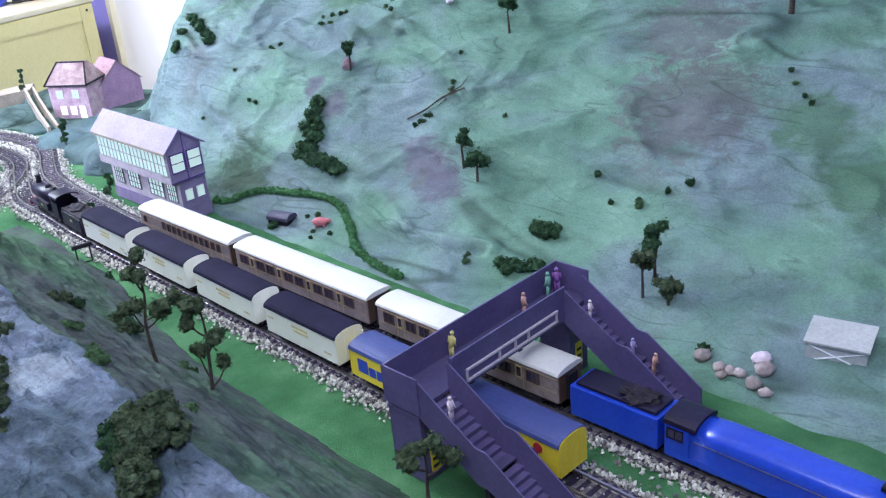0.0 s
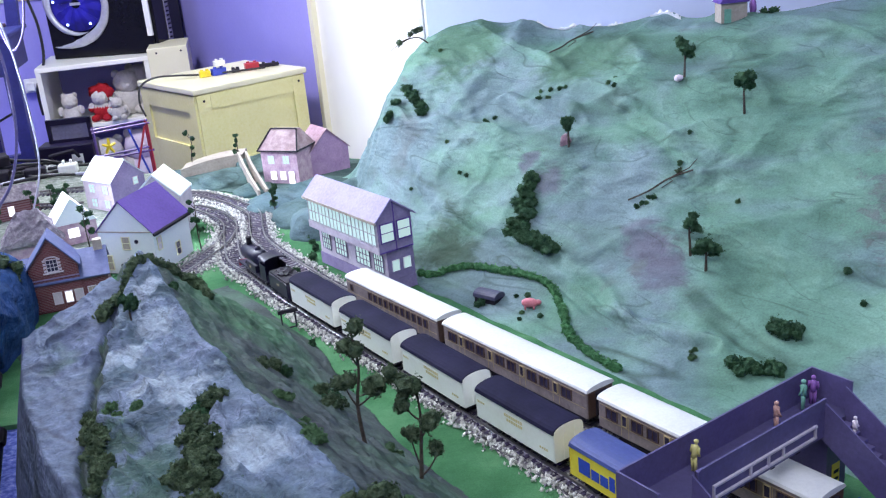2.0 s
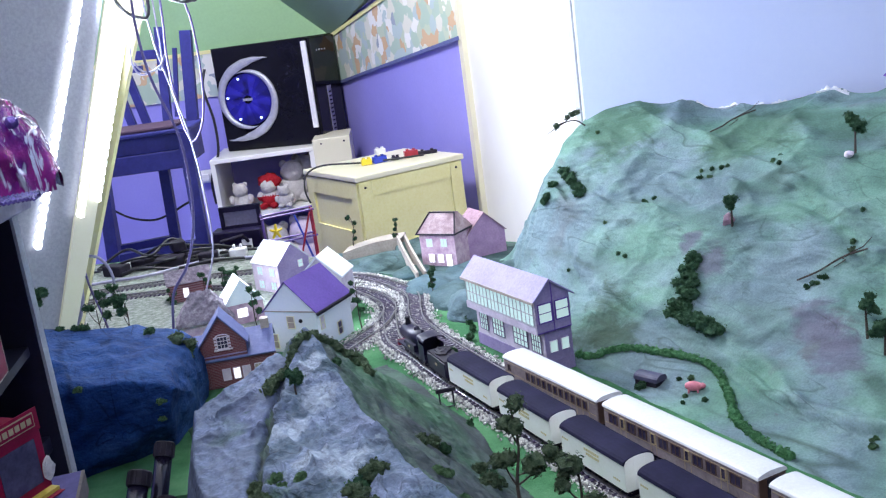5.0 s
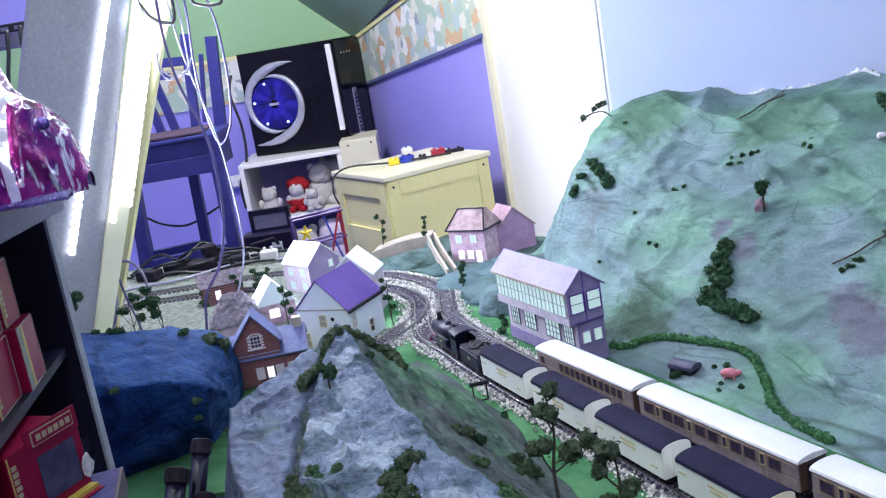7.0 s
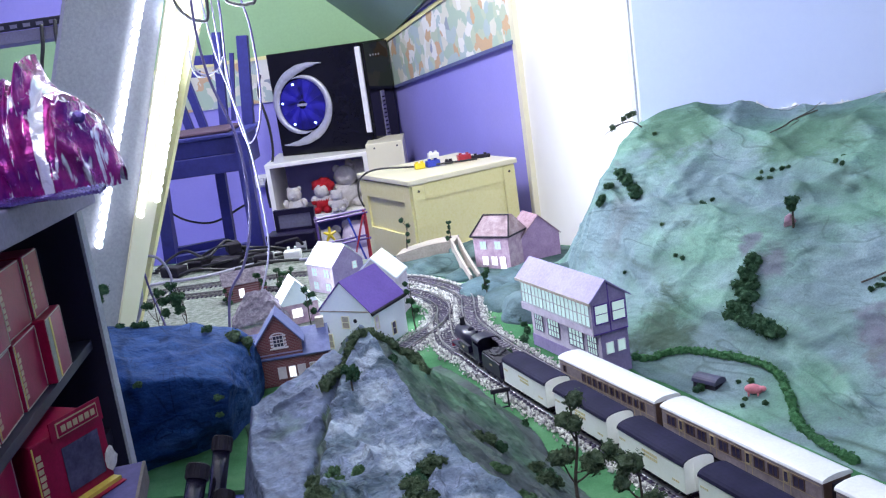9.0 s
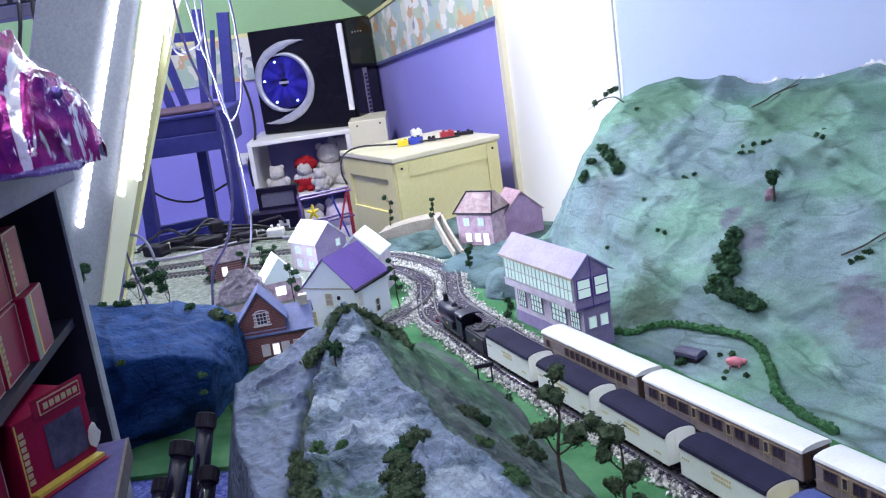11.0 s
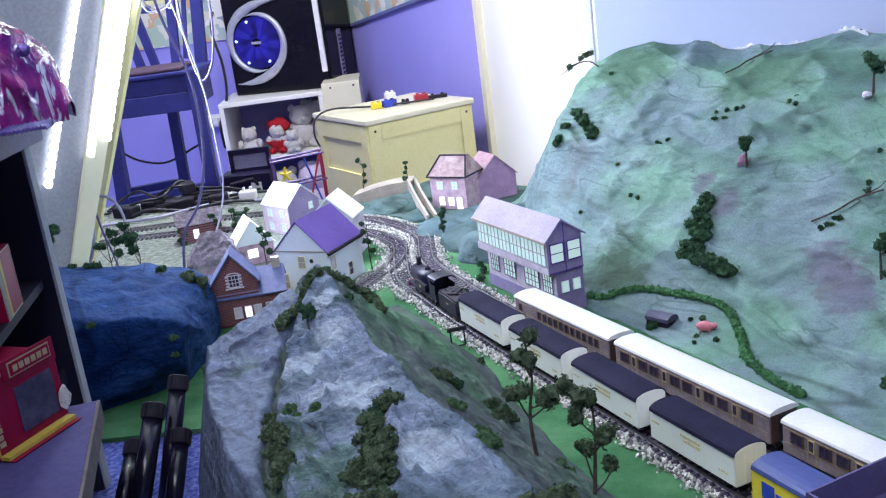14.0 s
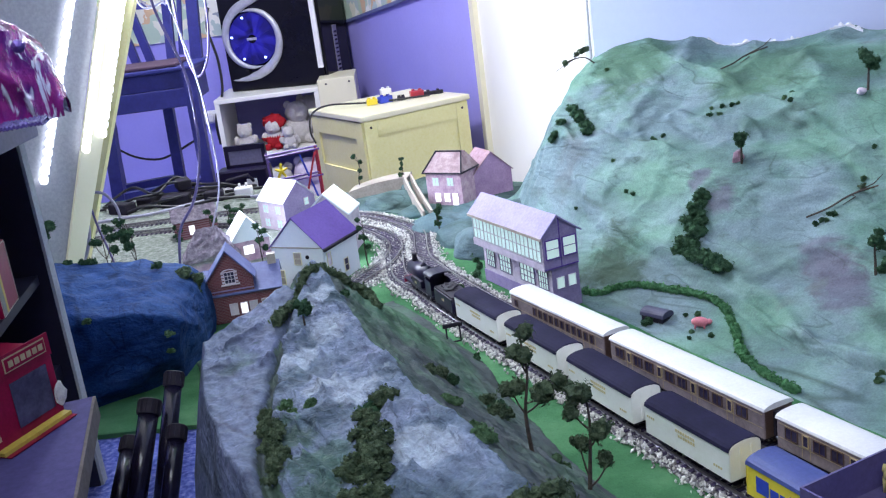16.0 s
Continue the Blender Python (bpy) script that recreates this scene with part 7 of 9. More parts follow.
def cabin():
    q = on_hill(-0.8612, 1.0802)
    root = thing("hilltop_cabin", pose(q.x, q.y, q.z - 0.003, 0, 0, -10), "tiny beige hilltop cabin with a green door and violet roof", "cabin")
    part("wall", box(-0.017, 0.017, -0.014, 0.014, 0, 0.026), M_BEIGE, root)
    part("roof", prism(bmesh.new(), [(-0.020, 0.0255), (0.020, 0.0255), (0.015, 0.0310), (-0.015, 0.0310)], -0.017, 0.017, "y"), M_PURPLEROOF, root, "dark violet roof")
    part("door", box(-0.013, -0.004, -0.0148, -0.0138, 0, 0.018), M_FIGG, root, "green door")
    window(root, "x+", 0.017, -0.006, 0.002, 0.010, 0.018, 1, 1, M_PANE, M_CARDPINK, 0.0006)
    part("chimney", box(0.003, 0.008, -0.004, 0.004, 0.030, 0.042), M_BEIGE, root)
    q = on_hill(-0.8499, 1.1107)
    mesh_thing("violet_figurine", lump(bmesh.new(), (0, 0, 0.010), 0.008, 0.2, 2, 2, (0.6, 0.6, 1.3), 4), M_FIGP, pose(*q), "small violet figurine beside the hilltop cabin", "figurine")
    bush("hilltop_bush", on_hill(-0.835, 1.125), 0.008, M_LEAF, 303, 4, 0.5, 1.4, group="bushes on the hill")


cabin()
for i, (s0, w) in enumerate(((-1.135, 0.030), (-1.108, 0.045), (-1.066, 0.012), (-1.045, 0.022), (-0.985, 0.045))):
    bm = bmesh.new()
    rows = []
    for k in range(25):
        s = s0 + w * k / 24
        foot, top = lerp_table(s, HILL_FOOT), lerp_table(s, HILL_TOP)
        q = on_hill(s, foot + (top - foot) * lerp_table(s, HILL_EDGE) - 0.004)
        up = 0.0015 + 0.008 * abs(noise.noise(Vector((s * 160, i * 3.3, 0))))
        rows.append((bm.verts.new(q + Vector((0, 0, -0.004))), bm.verts.new(q + Vector((-0.001, -0.003, 0.002))), bm.verts.new(q + Vector((0.002, 0.003, up)))))
    for a, b in zip(rows, rows[1:]):
        bm.faces.new([a[0], b[0], b[1], a[1]])
        bm.faces.new([a[1], b[1], b[2], a[2]])
    mesh_thing("torn_cloth_edge", bm, M_PLASTER, pose(0, 0, 0), "torn white edge of plaster cloth along the hill's crest", "cloth edge", "torn edges on the crest")

# bushes on the mound
hedge("crest_hedge", [on_mound(*v) for v in ((-0.8691, 0.2191), (-0.8813, 0.2266), (-0.8931, 0.2356), (-0.9004, 0.2458), (-0.9099, 0.2557), (-0.9155, 0.2644), (-0.9208, 0.2731), (-0.9239, 0.2826), (-0.9205, 0.2916), (-0.924, 0.305), (-0.929, 0.318), (-0.9293, 0.3271), (-0.9139, 0.3302), (-0.895, 0.3291))], 0.0074, M_LEAF2, "rough olive foam hedge over the mound's crest")
bush("crest_bush", on_mound(-0.853, 0.2815), 0.006, M_LEAF, 200, 4, 0.6, 1.2, "small dark foam bush below the mound's crest", "bushes on the mound")
MB = [(-0.7039, 0.1566, 0.008), (-0.6935, 0.1536, 0.009), (-0.6816, 0.1490, 0.009), (-0.6691, 0.1473, 0.009), (-0.6549, 0.1440, 0.010), (-0.6423, 0.1425, 0.009), (-0.6262, 0.1390, 0.010), (-0.6119, 0.1324, 0.009), (-0.5920, 0.1302, 0.010), (-0.5795, 0.1241, 0.009),
      (-0.6081, 0.2196, 0.009), (-0.6054, 0.2129, 0.009), (-0.5990, 0.2030, 0.010), (-0.5873, 0.1950, 0.011), (-0.5671, 0.1925, 0.010), (-0.5627, 0.1825, 0.011), (-0.5450, 0.1790, 0.011), (-0.5431, 0.1861, 0.010), (-0.5402, 0.1688, 0.011), (-0.5299, 0.1731, 0.012), (-0.5262, 0.1787, 0.010), (-0.5272, 0.1596, 0.011), (-0.5133, 0.1691, 0.012), (-0.4914, 0.1605, 0.011), (-0.4963, 0.1464, 0.010), (-0.4893, 0.1335, 0.010), (-0.4729, 0.1259, 0.010), (-0.4525, 0.1179, 0.010),
      (-0.735, 0.309, 0.009), (-0.748, 0.322, 0.010), (-0.745, 0.331, 0.008), (-0.7402, 0.3644, 0.009), (-0.7262, 0.365, 0.010), (-0.7074, 0.3601, 0.009), (-0.700, 0.350, 0.009)]
for i, (s, p, r) in enumerate(MB):
    fluffy("mound_bush", on_mound(s, p), r * 1.12, M_LEAF if i in (2, 12, 30, 32) else M_LEAF2, 230 + i, 14, 0.8, "rough olive foam bush on the rocky mound", "bushes on the mound")
for i, (s, p, r) in enumerate(((-0.6378, 0.2776, 0.007), (-0.6334, 0.282, 0.007), (-0.5814, 0.2689, 0.006), (-0.4985, 0.2402, 0.008), (-0.6786, 0.1660, 0.007), (-0.6620, 0.1640, 0.006), (-0.545, 0.2499, 0.005), (-0.505, 0.240, 0.008), (-0.496, 0.238, 0.007), (-0.627, 0.361, 0.007), (-0.620, 0.3645, 0.006), (-0.45, 0.27, 0.007), (-0.6576, 0.1767, 0.007))):
    fluffy("moss_tuft", on_mound(s, p), r, M_LEAF3, 250 + i, 10, 0.5, "light green moss tuft on the painted mound", "moss tufts on the mound")
for i, (s, p, r) in enumerate(((-0.3948, 0.2195, 0.016), (-0.3788, 0.2177, 0.015), (-0.398, 0.209, 0.015), (-0.3824, 0.2055, 0.018), (-0.3753, 0.1928, 0.014), (-0.3577, 0.1862, 0.015))):
    fluffy("big_bush", on_mound(s, p), r, M_LEAF2, 270 + i, 30, 1.15, "big pale olive foam bush on the near mound", "bushes on the mound")
for i, (s, p, r) in enumerate(((-0.4061, 0.199, 0.013), (-0.3919, 0.1896, 0.011))):
    fluffy("dark_bush", on_mound(s, p), r, M_LEAF, 280 + i, 18, 0.9, "dark green foam bush beside the big olive one", "bushes on the mound")
for i, (x, y, z, r) in enumerate(((-0.374, 1.02, 0.10, 0.006), (-0.295, 1.035, 0.068, 0.006), (-0.297, 1.035, 0.049, 0.005))):
    fluffy("boulder_moss", (x, y, z), r, M_LEAF3, 290 + i, 9, 0.6, "light green moss tuft stuck to the blue boulder", "moss on the boulder")
s, p = -0.8331, 0.2343
tree("sapling", on_mound(s, p), 0.020, [(0, 0, 0.020, 0.0075), (0.002, 0, 0.014, 0.006)], M_LEAF, "small dark green sapling on the rock face", seed=21, trunk=0.0009)
for i, (s, p, r) in enumerate(((-0.78, 0.512, 0.006), (-0.86, 0.512, 0.008), (-0.845, 0.511, 0.006), (-0.71, 0.514, 0.006), (-0.70, 0.510, 0.005), (-1.015, 0.512, 0.008), (-0.905, 0.437, 0.006), (-1.13, 0.535, 0.007), (-1.16, 0.58, 0.007), (-1.19, 0.60, 0.006), (-1.24, 0.62, 0.007), (-1.22, 0.612, 0.005), (-1.28, 0.64, 0.008))):
    q = W(s, p, 0.002)
    bush("lineside_bush", q, r, M_LEAF, 320 + i, 3, 0.6, 1.0, "small dark foam bush between the tracks and the grass", "bushes by the line")
# spindly trees of the village and the boulder
for i, (x, y, z, tall) in enumerate(((-0.3697, 1.70, 0, 0.05), (-0.345, 1.74, 0, 0.045), (-0.318, 1.72, 0, 0.05), (-0.255, 1.485, 0, 0.065), (-0.090, 1.405, 0, 0.075), (-0.112, 1.90, 0, 0.075), (-0.026, 1.90, 0, 0.06), (0.022, 1.52, 0, 0.05), (-0.475, 1.22, 0.108, 0.058), (-0.43, 1.30, 0.0, 0.135), (-0.395, 1.30, 0.0, 0.140), (-0.30, 1.60, 0, 0.07), (-0.42, 1.66, 0, 0.04))):
    rnd = random.Random(400 + i)
    big = 1.9 if 8 <= i <= 10 else 1.0
    cl = [(rnd.uniform(-1, 1) * 0.007 * big, rnd.uniform(-1, 1) * 0.006, tall * f, rnd.uniform(0.0036, 0.0060) * big) for f in ((1.0, 0.9, 0.78, 0.86) if big > 1 else (1.0, 0.84, 0.64, 0.46))]
    tree("spindly_tree", (x, y, z), tall, cl, M_LEAF, "thin dark wire tree among the model houses", "spindly trees", seed=400 + i, trunk=0.0010)
for i, (x, y, z, r) in enumerate(((-0.312, 1.21, 0.080, 0.013), (-0.302, 1.215, 0.070, 0.013), (-0.299, 1.20, 0.058, 0.012), (-0.442, 1.235, 0.108, 0.007), (-0.43, 1.24, 0.106, 0.008), (-0.345, 1.22, 0.096, 0.006), (-0.46, 1.24, 0.108, 0.007))):
    bush("boulder_bush", (x, y, z), r, M_LEAF2 if i < 3 else M_LEAF, 430 + i, 4, 0.6, 1.0, "olive foam bush on top of the blue boulder", "bushes on the boulder")


# ---- the room's things ----


LED_OUT = Vector((1.06, -1.0, 0.0)).normalized()


def lean(a, b, z):
    """Where a leaning edge, known at two heights, stands at a third."""
    k = (z - a[1]) / (b[1] - a[1])
    return a[0] + (b[0] - a[0]) * k


def panel_spot(x, z, out=0.0):
    """A spot on the turned light panel: it faces the layout and the door."""
    return Vector((x, 1.55 + 1.06 * (x + 0.45), z)) + LED_OUT * out


def leaning_panel(root, name, left, right, back, front, lo, hi, material, label=""):
    """A flat board on the panel that leans sideways: its edges run through two spots (x, z) each."""
    out = [(lean(*left, lo), lo), (lean(*right, lo), lo), (lean(*right, hi), hi), (lean(*left, hi), hi)]
    bm = bmesh.new()
    f, g = [[bm.verts.new(panel_spot(x, z, d)) for x, z in out] for d in (front, back)]
    bm.faces.new(f)
    bm.faces.new(g[::-1])
    for i in range(4):
        bm.faces.new([f[i], g[i], g[(i + 1) % 4], f[(i + 1) % 4]])
    bmesh.ops.recalc_face_normals(bm, faces=bm.faces)
    return part(name, bm, material, root, label)


def led_board():
    root = thing("led_panel", pose(0, 0, 0), "leaning grey board and white plank with glowing light strips", "light panel")
    leaning_panel(root, "board", ((-0.5442, 0.4441), (-0.5184, 0.5409)), ((-0.498, 0.1995), (-0.4086, 0.528)), -0.022, -0.010, FLOOR, 1.15, M_BOARD)
    leaning_panel(root, "plank", ((-0.4944, 0.2133), (-0.407, 0.5281)), ((-0.4659, 0.2256), (-0.3723, 0.5303)), -0.0095, -0.004, FLOOR + 0.3, 1.15, M_CREAMTOP, "pale painted plank")
    for a, b, out in (((-0.4378, 0.5322), (-0.5428, 0.1799), -0.0075), ((-0.4037, 0.5283), (-0.4923, 0.2101), -0.0015), ((-0.3823, 0.5255), (-0.4696, 0.2271), -0.0015)):
        top, foot = panel_spot(lean(a, b, 1.05), 1.05, out), panel_spot(*b, out)
        strip = part("strip_backing", pipe(bmesh.new(), [top, foot], 0.0026, 4), M_WHITEPL, root)
        n = int((top - foot).length / 0.0135)
        for k in range(n):
            ob = new("led", LED_MESH)
            ob.parent = strip
            ob.matrix_basis = Matrix.Translation(top.lerp(foot, (k + 0.5) / n) + LED_OUT * 0.003)
        area_lamp("strip_lamp", (top + foot) / 2 + LED_OUT * 0.008, (top + foot) / 2 + Vector((1.0, -0.46, 0.0)), 0.012, (top - foot).length, STRIP_WATTS, (0.74, 0.82, 1.0))


def led_mesh():
    bm = lump(bmesh.new(), (0, 0, 0), 0.0074, 0.18, 2, 2, (1.0, 1.0, 1.0), 1)
    for v in bm.verts:
        v.co -= LED_OUT * (v.co.dot(LED_OUT) - 0.12 * max(0.0, v.co.dot(LED_OUT)))
    me = bpy.data.meshes.new("led")
    bm.to_mesh(me)
    bm.free()
    me.materials.append(M_LED)
    return me


LED_MESH = led_mesh()
led_board()
bm = prism(bmesh.new(), [(lean((-0.534, 0.116), (-0.375, 0.507), z) + dx, z) for z, dx in ((FLOOR, -0.012), (FLOOR, 0.012), (1.1, 0.012), (1.1, -0.012))], 1.61, 1.632, "y")
mesh_thing("timber_post", bm, M_CREAM, pose(0, 0, 0), "cream painted timber post behind the light panel", "post")


def cable(pts, r, material, label):
    return mesh_thing("cable", pipe(bmesh.new(), curve_pts(pts, 6), r, 6), material, pose(0, 0, 0), label, "cable", "cables", smooth=True)


cable([(-0.35, 1.5, 0.64), (-0.35, 1.5, 0.54), (-0.352, 1.5, 0.472), (-0.345, 1.5, 0.40), (-0.322, 1.5, 0.318), (-0.318, 1.5, 0.253), (-0.324, 1.5, 0.18), (-0.345, 1.5, 0.116), (-0.375, 1.5, 0.072), (-0.388, 1.5, 0.002)], 0.0023, M_CABLEV, "grey-violet cable hanging from above")
cable([(-0.302, 1.62, 0.64), (-0.302, 1.62, 0.533), (-0.293, 1.62, 0.47), (-0.294, 1.62, 0.381), (-0.305, 1.62, 0.319), (-0.326, 1.62, 0.29), (-0.338, 1.62, 0.329), (-0.342, 1.62, 0.416), (-0.336, 1.62, 0.504), (-0.335, 1.62, 0.64)], 0.0019, M_CABLEV, "grey-violet cable hanging in a long loop")
cable([(-0.36, 1.60, 0.64), (-0.358, 1.6, 0.52), (-0.35, 1.6, 0.43), (-0.336, 1.6, 0.36), (-0.326, 1.6, 0.30), (-0.32, 1.6, 0.22), (-0.322, 1.6, 0.12), (-0.345, 1.6, 0.05), (-0.37, 1.6, 0.004)], 0.0016, M_CABLEW, "white cable hanging from above")
cable([(-0.41, 1.65, 0.66), (-0.40, 1.65, 0.47), (-0.404, 1.65, 0.434), (-0.391, 1.65, 0.409), (-0.368, 1.65, 0.41), (-0.356, 1.65, 0.431), (-0.352, 1.65, 0.66)], 0.0016, M_CABLEW, "white cable hanging in a loop")
cable([(-0.403, 1.6, 0.62), (-0.403, 1.6, 0.541), (-0.391, 1.6, 0.508), (-0.37, 1.6, 0.492), (-0.351, 1.6, 0.502), (-0.351, 1.6, 0.62)], 0.0028, M_CABLE, "black cable hanging in a loop")
cable([(-0.322, 1.6, 0.62), (-0.322, 1.6, 0.527), (-0.308, 1.6, 0.509), (-0.286, 1.6, 0.506), (-0.273, 1.6, 0.519), (-0.270, 1.6, 0.62)], 0.0028, M_CABLE, "black cable hanging in a loop")
cable([(-0.547, 1.555, 0.240), (-0.541, 1.55, 0.195), (-0.532, 1.55, 0.150), (-0.527, 1.55, 0.101), (-0.530, 1.54, 0.062), (-0.548, 1.53, 0.030), (-0.590, 1.50, 0.006), (-0.64, 1.48, 0.004)], 0.0030, M_CABLEW, "thick white cable running down from the light strip")
cable([(-0.514, 1.555, 0.203), (-0.515, 1.556, 0.172), (-0.520, 1.556, 0.139), (-0.515, 1.552, 0.09), (-0.505, 1.55, 0.045), (-0.498, 1.55, 0.004)], 0.0019, M_CABLEV, "grey-violet cable running down from the second light strip")
cable([(-0.522, 1.60, 0.131), (-0.508, 1.60, 0.126), (-0.496, 1.60, 0.110), (-0.491, 1.60, 0.085), (-0.499, 1.60, 0.060), (-0.520, 1.60, 0.050)], 0.0026, M_CABLEW, "white cable bent in a loop")
cable([(-0.583, 1.565, 0.158), (-0.588, 1.565, 0.12), (-0.592, 1.565, 0.06), (-0.600, 1.56, 0.004)], 0.0014, M_CABLEW, "thin white lead hanging from the light strip")
cable([(-0.386, 1.58, 0.448), (-0.387, 1.58, 0.422), (-0.376, 1.58, 0.405), (-0.347, 1.58, 0.414), (-0.335, 1.58, 0.432)], 0.0016, M_CABLEW, "white cable hanging in a loop")
cable([(-0.66, 1.94, 0.006), (-0.60, 1.95, 0.006), (-0.533, 1.955, 0.006), (-0.462, 2.0, 0.006), (-0.4177, 2.02, 0.006), (-0.33, 1.99, 0.006), (-0.27, 2.0, 0.006)], 0.0034, M_CABLEW, "white cable lying across the back of the layout")
cable([(-0.62, 2.02, 0.005), (-0.52, 2.03, 0.012), (-0.45, 2.05, 0.006), (-0.38, 2.04, 0.014), (-0.30, 2.06, 0.006)], 0.0035, M_CABLE, "black cable in a tangle at the back of the layout")
cable([(-0.58, 2.05, 0.005), (-0.50, 2.0, 0.022), (-0.46, 2.06, 0.016), (-0.42, 2.0, 0.010), (-0.36, 2.06, 0.006)], 0.0032, M_CABLE, "black cable in a tangle at the back of the layout")
cable([(-0.64, 2.04, 0.01), (-0.57, 2.02, 0.03), (-0.50, 2.06, 0.02), (-0.44, 2.03, 0.03), (-0.34, 2.08, 0.01)], 0.0030, M_CABLE, "black cable in a tangle at the back of the layout")
cable([(-0.80, 2.47, 0.105), (-0.739, 2.47, 0.078), (-0.69, 2.47, 0.045), (-0.64, 2.47, 0.030), (-0.60, 2.47, 0.035), (-0.541, 2.47, 0.060), (-0.50, 2.47, 0.075)], 0.003, M_CABLE, "black cable sagging behind the chair")
cable([(-0.56, 3.15, 0.36), (-0.575, 3.15, 0.30), (-0.56, 3.15, 0.20), (-0.565, 3.15, 0.10), (-0.60, 3.15, 0.02), (-0.60, 3.15, -0.06)], 0.0045, M_CABLE, "black cable down the side of the computer")
cable([(0.06, 2.475, 0.0975), (-0.02, 2.475, 0.0975), (-0.10, 2.48, 0.0985), (-0.195, 2.485, 0.104), (-0.238, 2.475, 0.088), (-0.246, 2.46, 0.05), (-0.236, 2.45, 0.02)], 0.0026, M_CABLE, "black cable trailing off the toy chest")
for i, (x, y, z, w) in enumerate(((-0.50, 2.03, 0.0, 0.030), (-0.455, 2.06, 0.0, 0.026), (-0.56, 2.06, 0.0, 0.030), (-0.49, 2.07, 0.024, 0.024), (-0.61, 2.02, 0.0, 0.026), (-0.42, 2.02, 0.0, 0.020))):
    root = thing("power_adaptor", pose(x, y, z + 0.001, 0, 0, 37 * i), "black plastic power adaptor among the tangled cables", "power adaptor", "power adaptors at the back")
    part("case", box(-w, w, -w * 0.6, w * 0.6, 0, 0.022, 0.003), M_MATTBLACK, root)
    part("lead", pipe(bmesh.new(), curve_pts([(w, 0, 0.01), (w + 0.02, 0.008, 0.014), (w + 0.035, -0.01, 0.004), (w + 0.06, -0.004, 0.003)], 4), 0.0024, 6), M_CABLE, root)
cable([(-0.60, 2.00, 0.004), (-0.55, 1.985, 0.016), (-0.48, 1.99, 0.005), (-0.40, 1.985, 0.012), (-0.33, 1.995, 0.004)], 0.0034, M_CABLE, "black cable in a tangle at the back of the layout")
cable([(-0.57, 2.08, 0.02), (-0.51, 2.05, 0.045), (-0.45, 2.07, 0.03), (-0.40, 2.04, 0.03), (-0.36, 2.07, 0.01)], 0.0032, M_CABLE, "black cable in a tangle at the back of the layout")
cable([(-0.66, 2.06, 0.01), (-0.60, 2.08, 0.04), (-0.54, 2.03, 0.03), (-0.50, 2.08, 0.05), (-0.44, 2.05, 0.004)], 0.0030, M_CABLE, "black cable in a tangle at the back of the layout")
for i, (x, y, r) in enumerate(((-0.36, 2.03, 0.018), (-0.40, 2.05, 0.014), (-0.31, 2.05, 0.012))):
    bm = box(-r, r, -r * 0.7, r * 0.7, 0, r * 1.1, 0.003)
    for k in (-1, 1):
        bx(bm, k * r * 0.4 - 0.002, k * r * 0.4 + 0.002, -r * 0.3, r * 0.3, r * 1.08, r * 1.5)
    mesh_thing("plug_adaptor", bm, M_WHITEPL, pose(x, y, 0.001, 0, 0, 30 * i), "white plastic plug adaptor on the back of the layout", "plug", "plugs at the back")


def toy_chest():
    root = thing("toy_chest", pose(-0.108, 2.305, FLOOR, 0, 0, 29), "cream painted wooden toy chest with framed panels and a lid", "toy chest")
    w, d, hgt = 0.290, 0.278, 0.412
    part("body", box(0, w, 0, d, 0, hgt - 0.014), M_CREAM, root)
    part("lid", box(-0.008, w + 0.008, -0.008, d + 0.008, hgt - 0.014, hgt, 0.003), M_CREAMTOP, root, "pale cream lid")
    t = 0.005
    for u0, u1, z0, z1 in ((0, 0.034, 0, hgt - 0.016), (w - 0.034, w, 0, hgt - 0.016), (0.034, w - 0.034, hgt - 0.052, hgt - 0.016), (0.034, w - 0.034, 0, 0.235)):
        part("frame_board", face_box(bmesh.new(), "y-", 0.0, u0 + 0.0004, u1 - 0.0004, z0, z1, 0, t), M_CREAM, root)
    for u0, u1, z0, z1 in ((0, 0.034, 0, hgt - 0.016), (d - 0.034, d, 0, hgt - 0.016), (0.034, d - 0.034, hgt - 0.056, hgt - 0.016), (0.034, d - 0.034, 0.0, 0.275)):
        part("frame_board", face_box(bmesh.new(), "x-", 0.0, u0 + 0.0004, u1 - 0.0004, z0, z1, 0, t), M_CREAM, root)
    for u, z in ((0.017, hgt - 0.03), (w - 0.017, hgt - 0.03)):
        part("screw", disc(bmesh.new(), (u, -t - 0.0004, z), 0.003, (0, 1, 0), 0.001, 10), M_MATTBLACK, root)


toy_chest()


def toy_brick(place, turn, size, material, label):
    x, y, z = size
    bm = box(-x / 2, x / 2, -y / 2, y / 2, 0, z, 0.001)
    for i in range(2):
        disc(bm, (-x / 4 + i * x / 2, 0, z + 0.002), 0.004, (0, 0, 1), 0.004, 10)
    mesh_thing("toy_brick", bm, material, pose(*place, 0, 0, turn), label, "toy brick", "bricks on the chest")


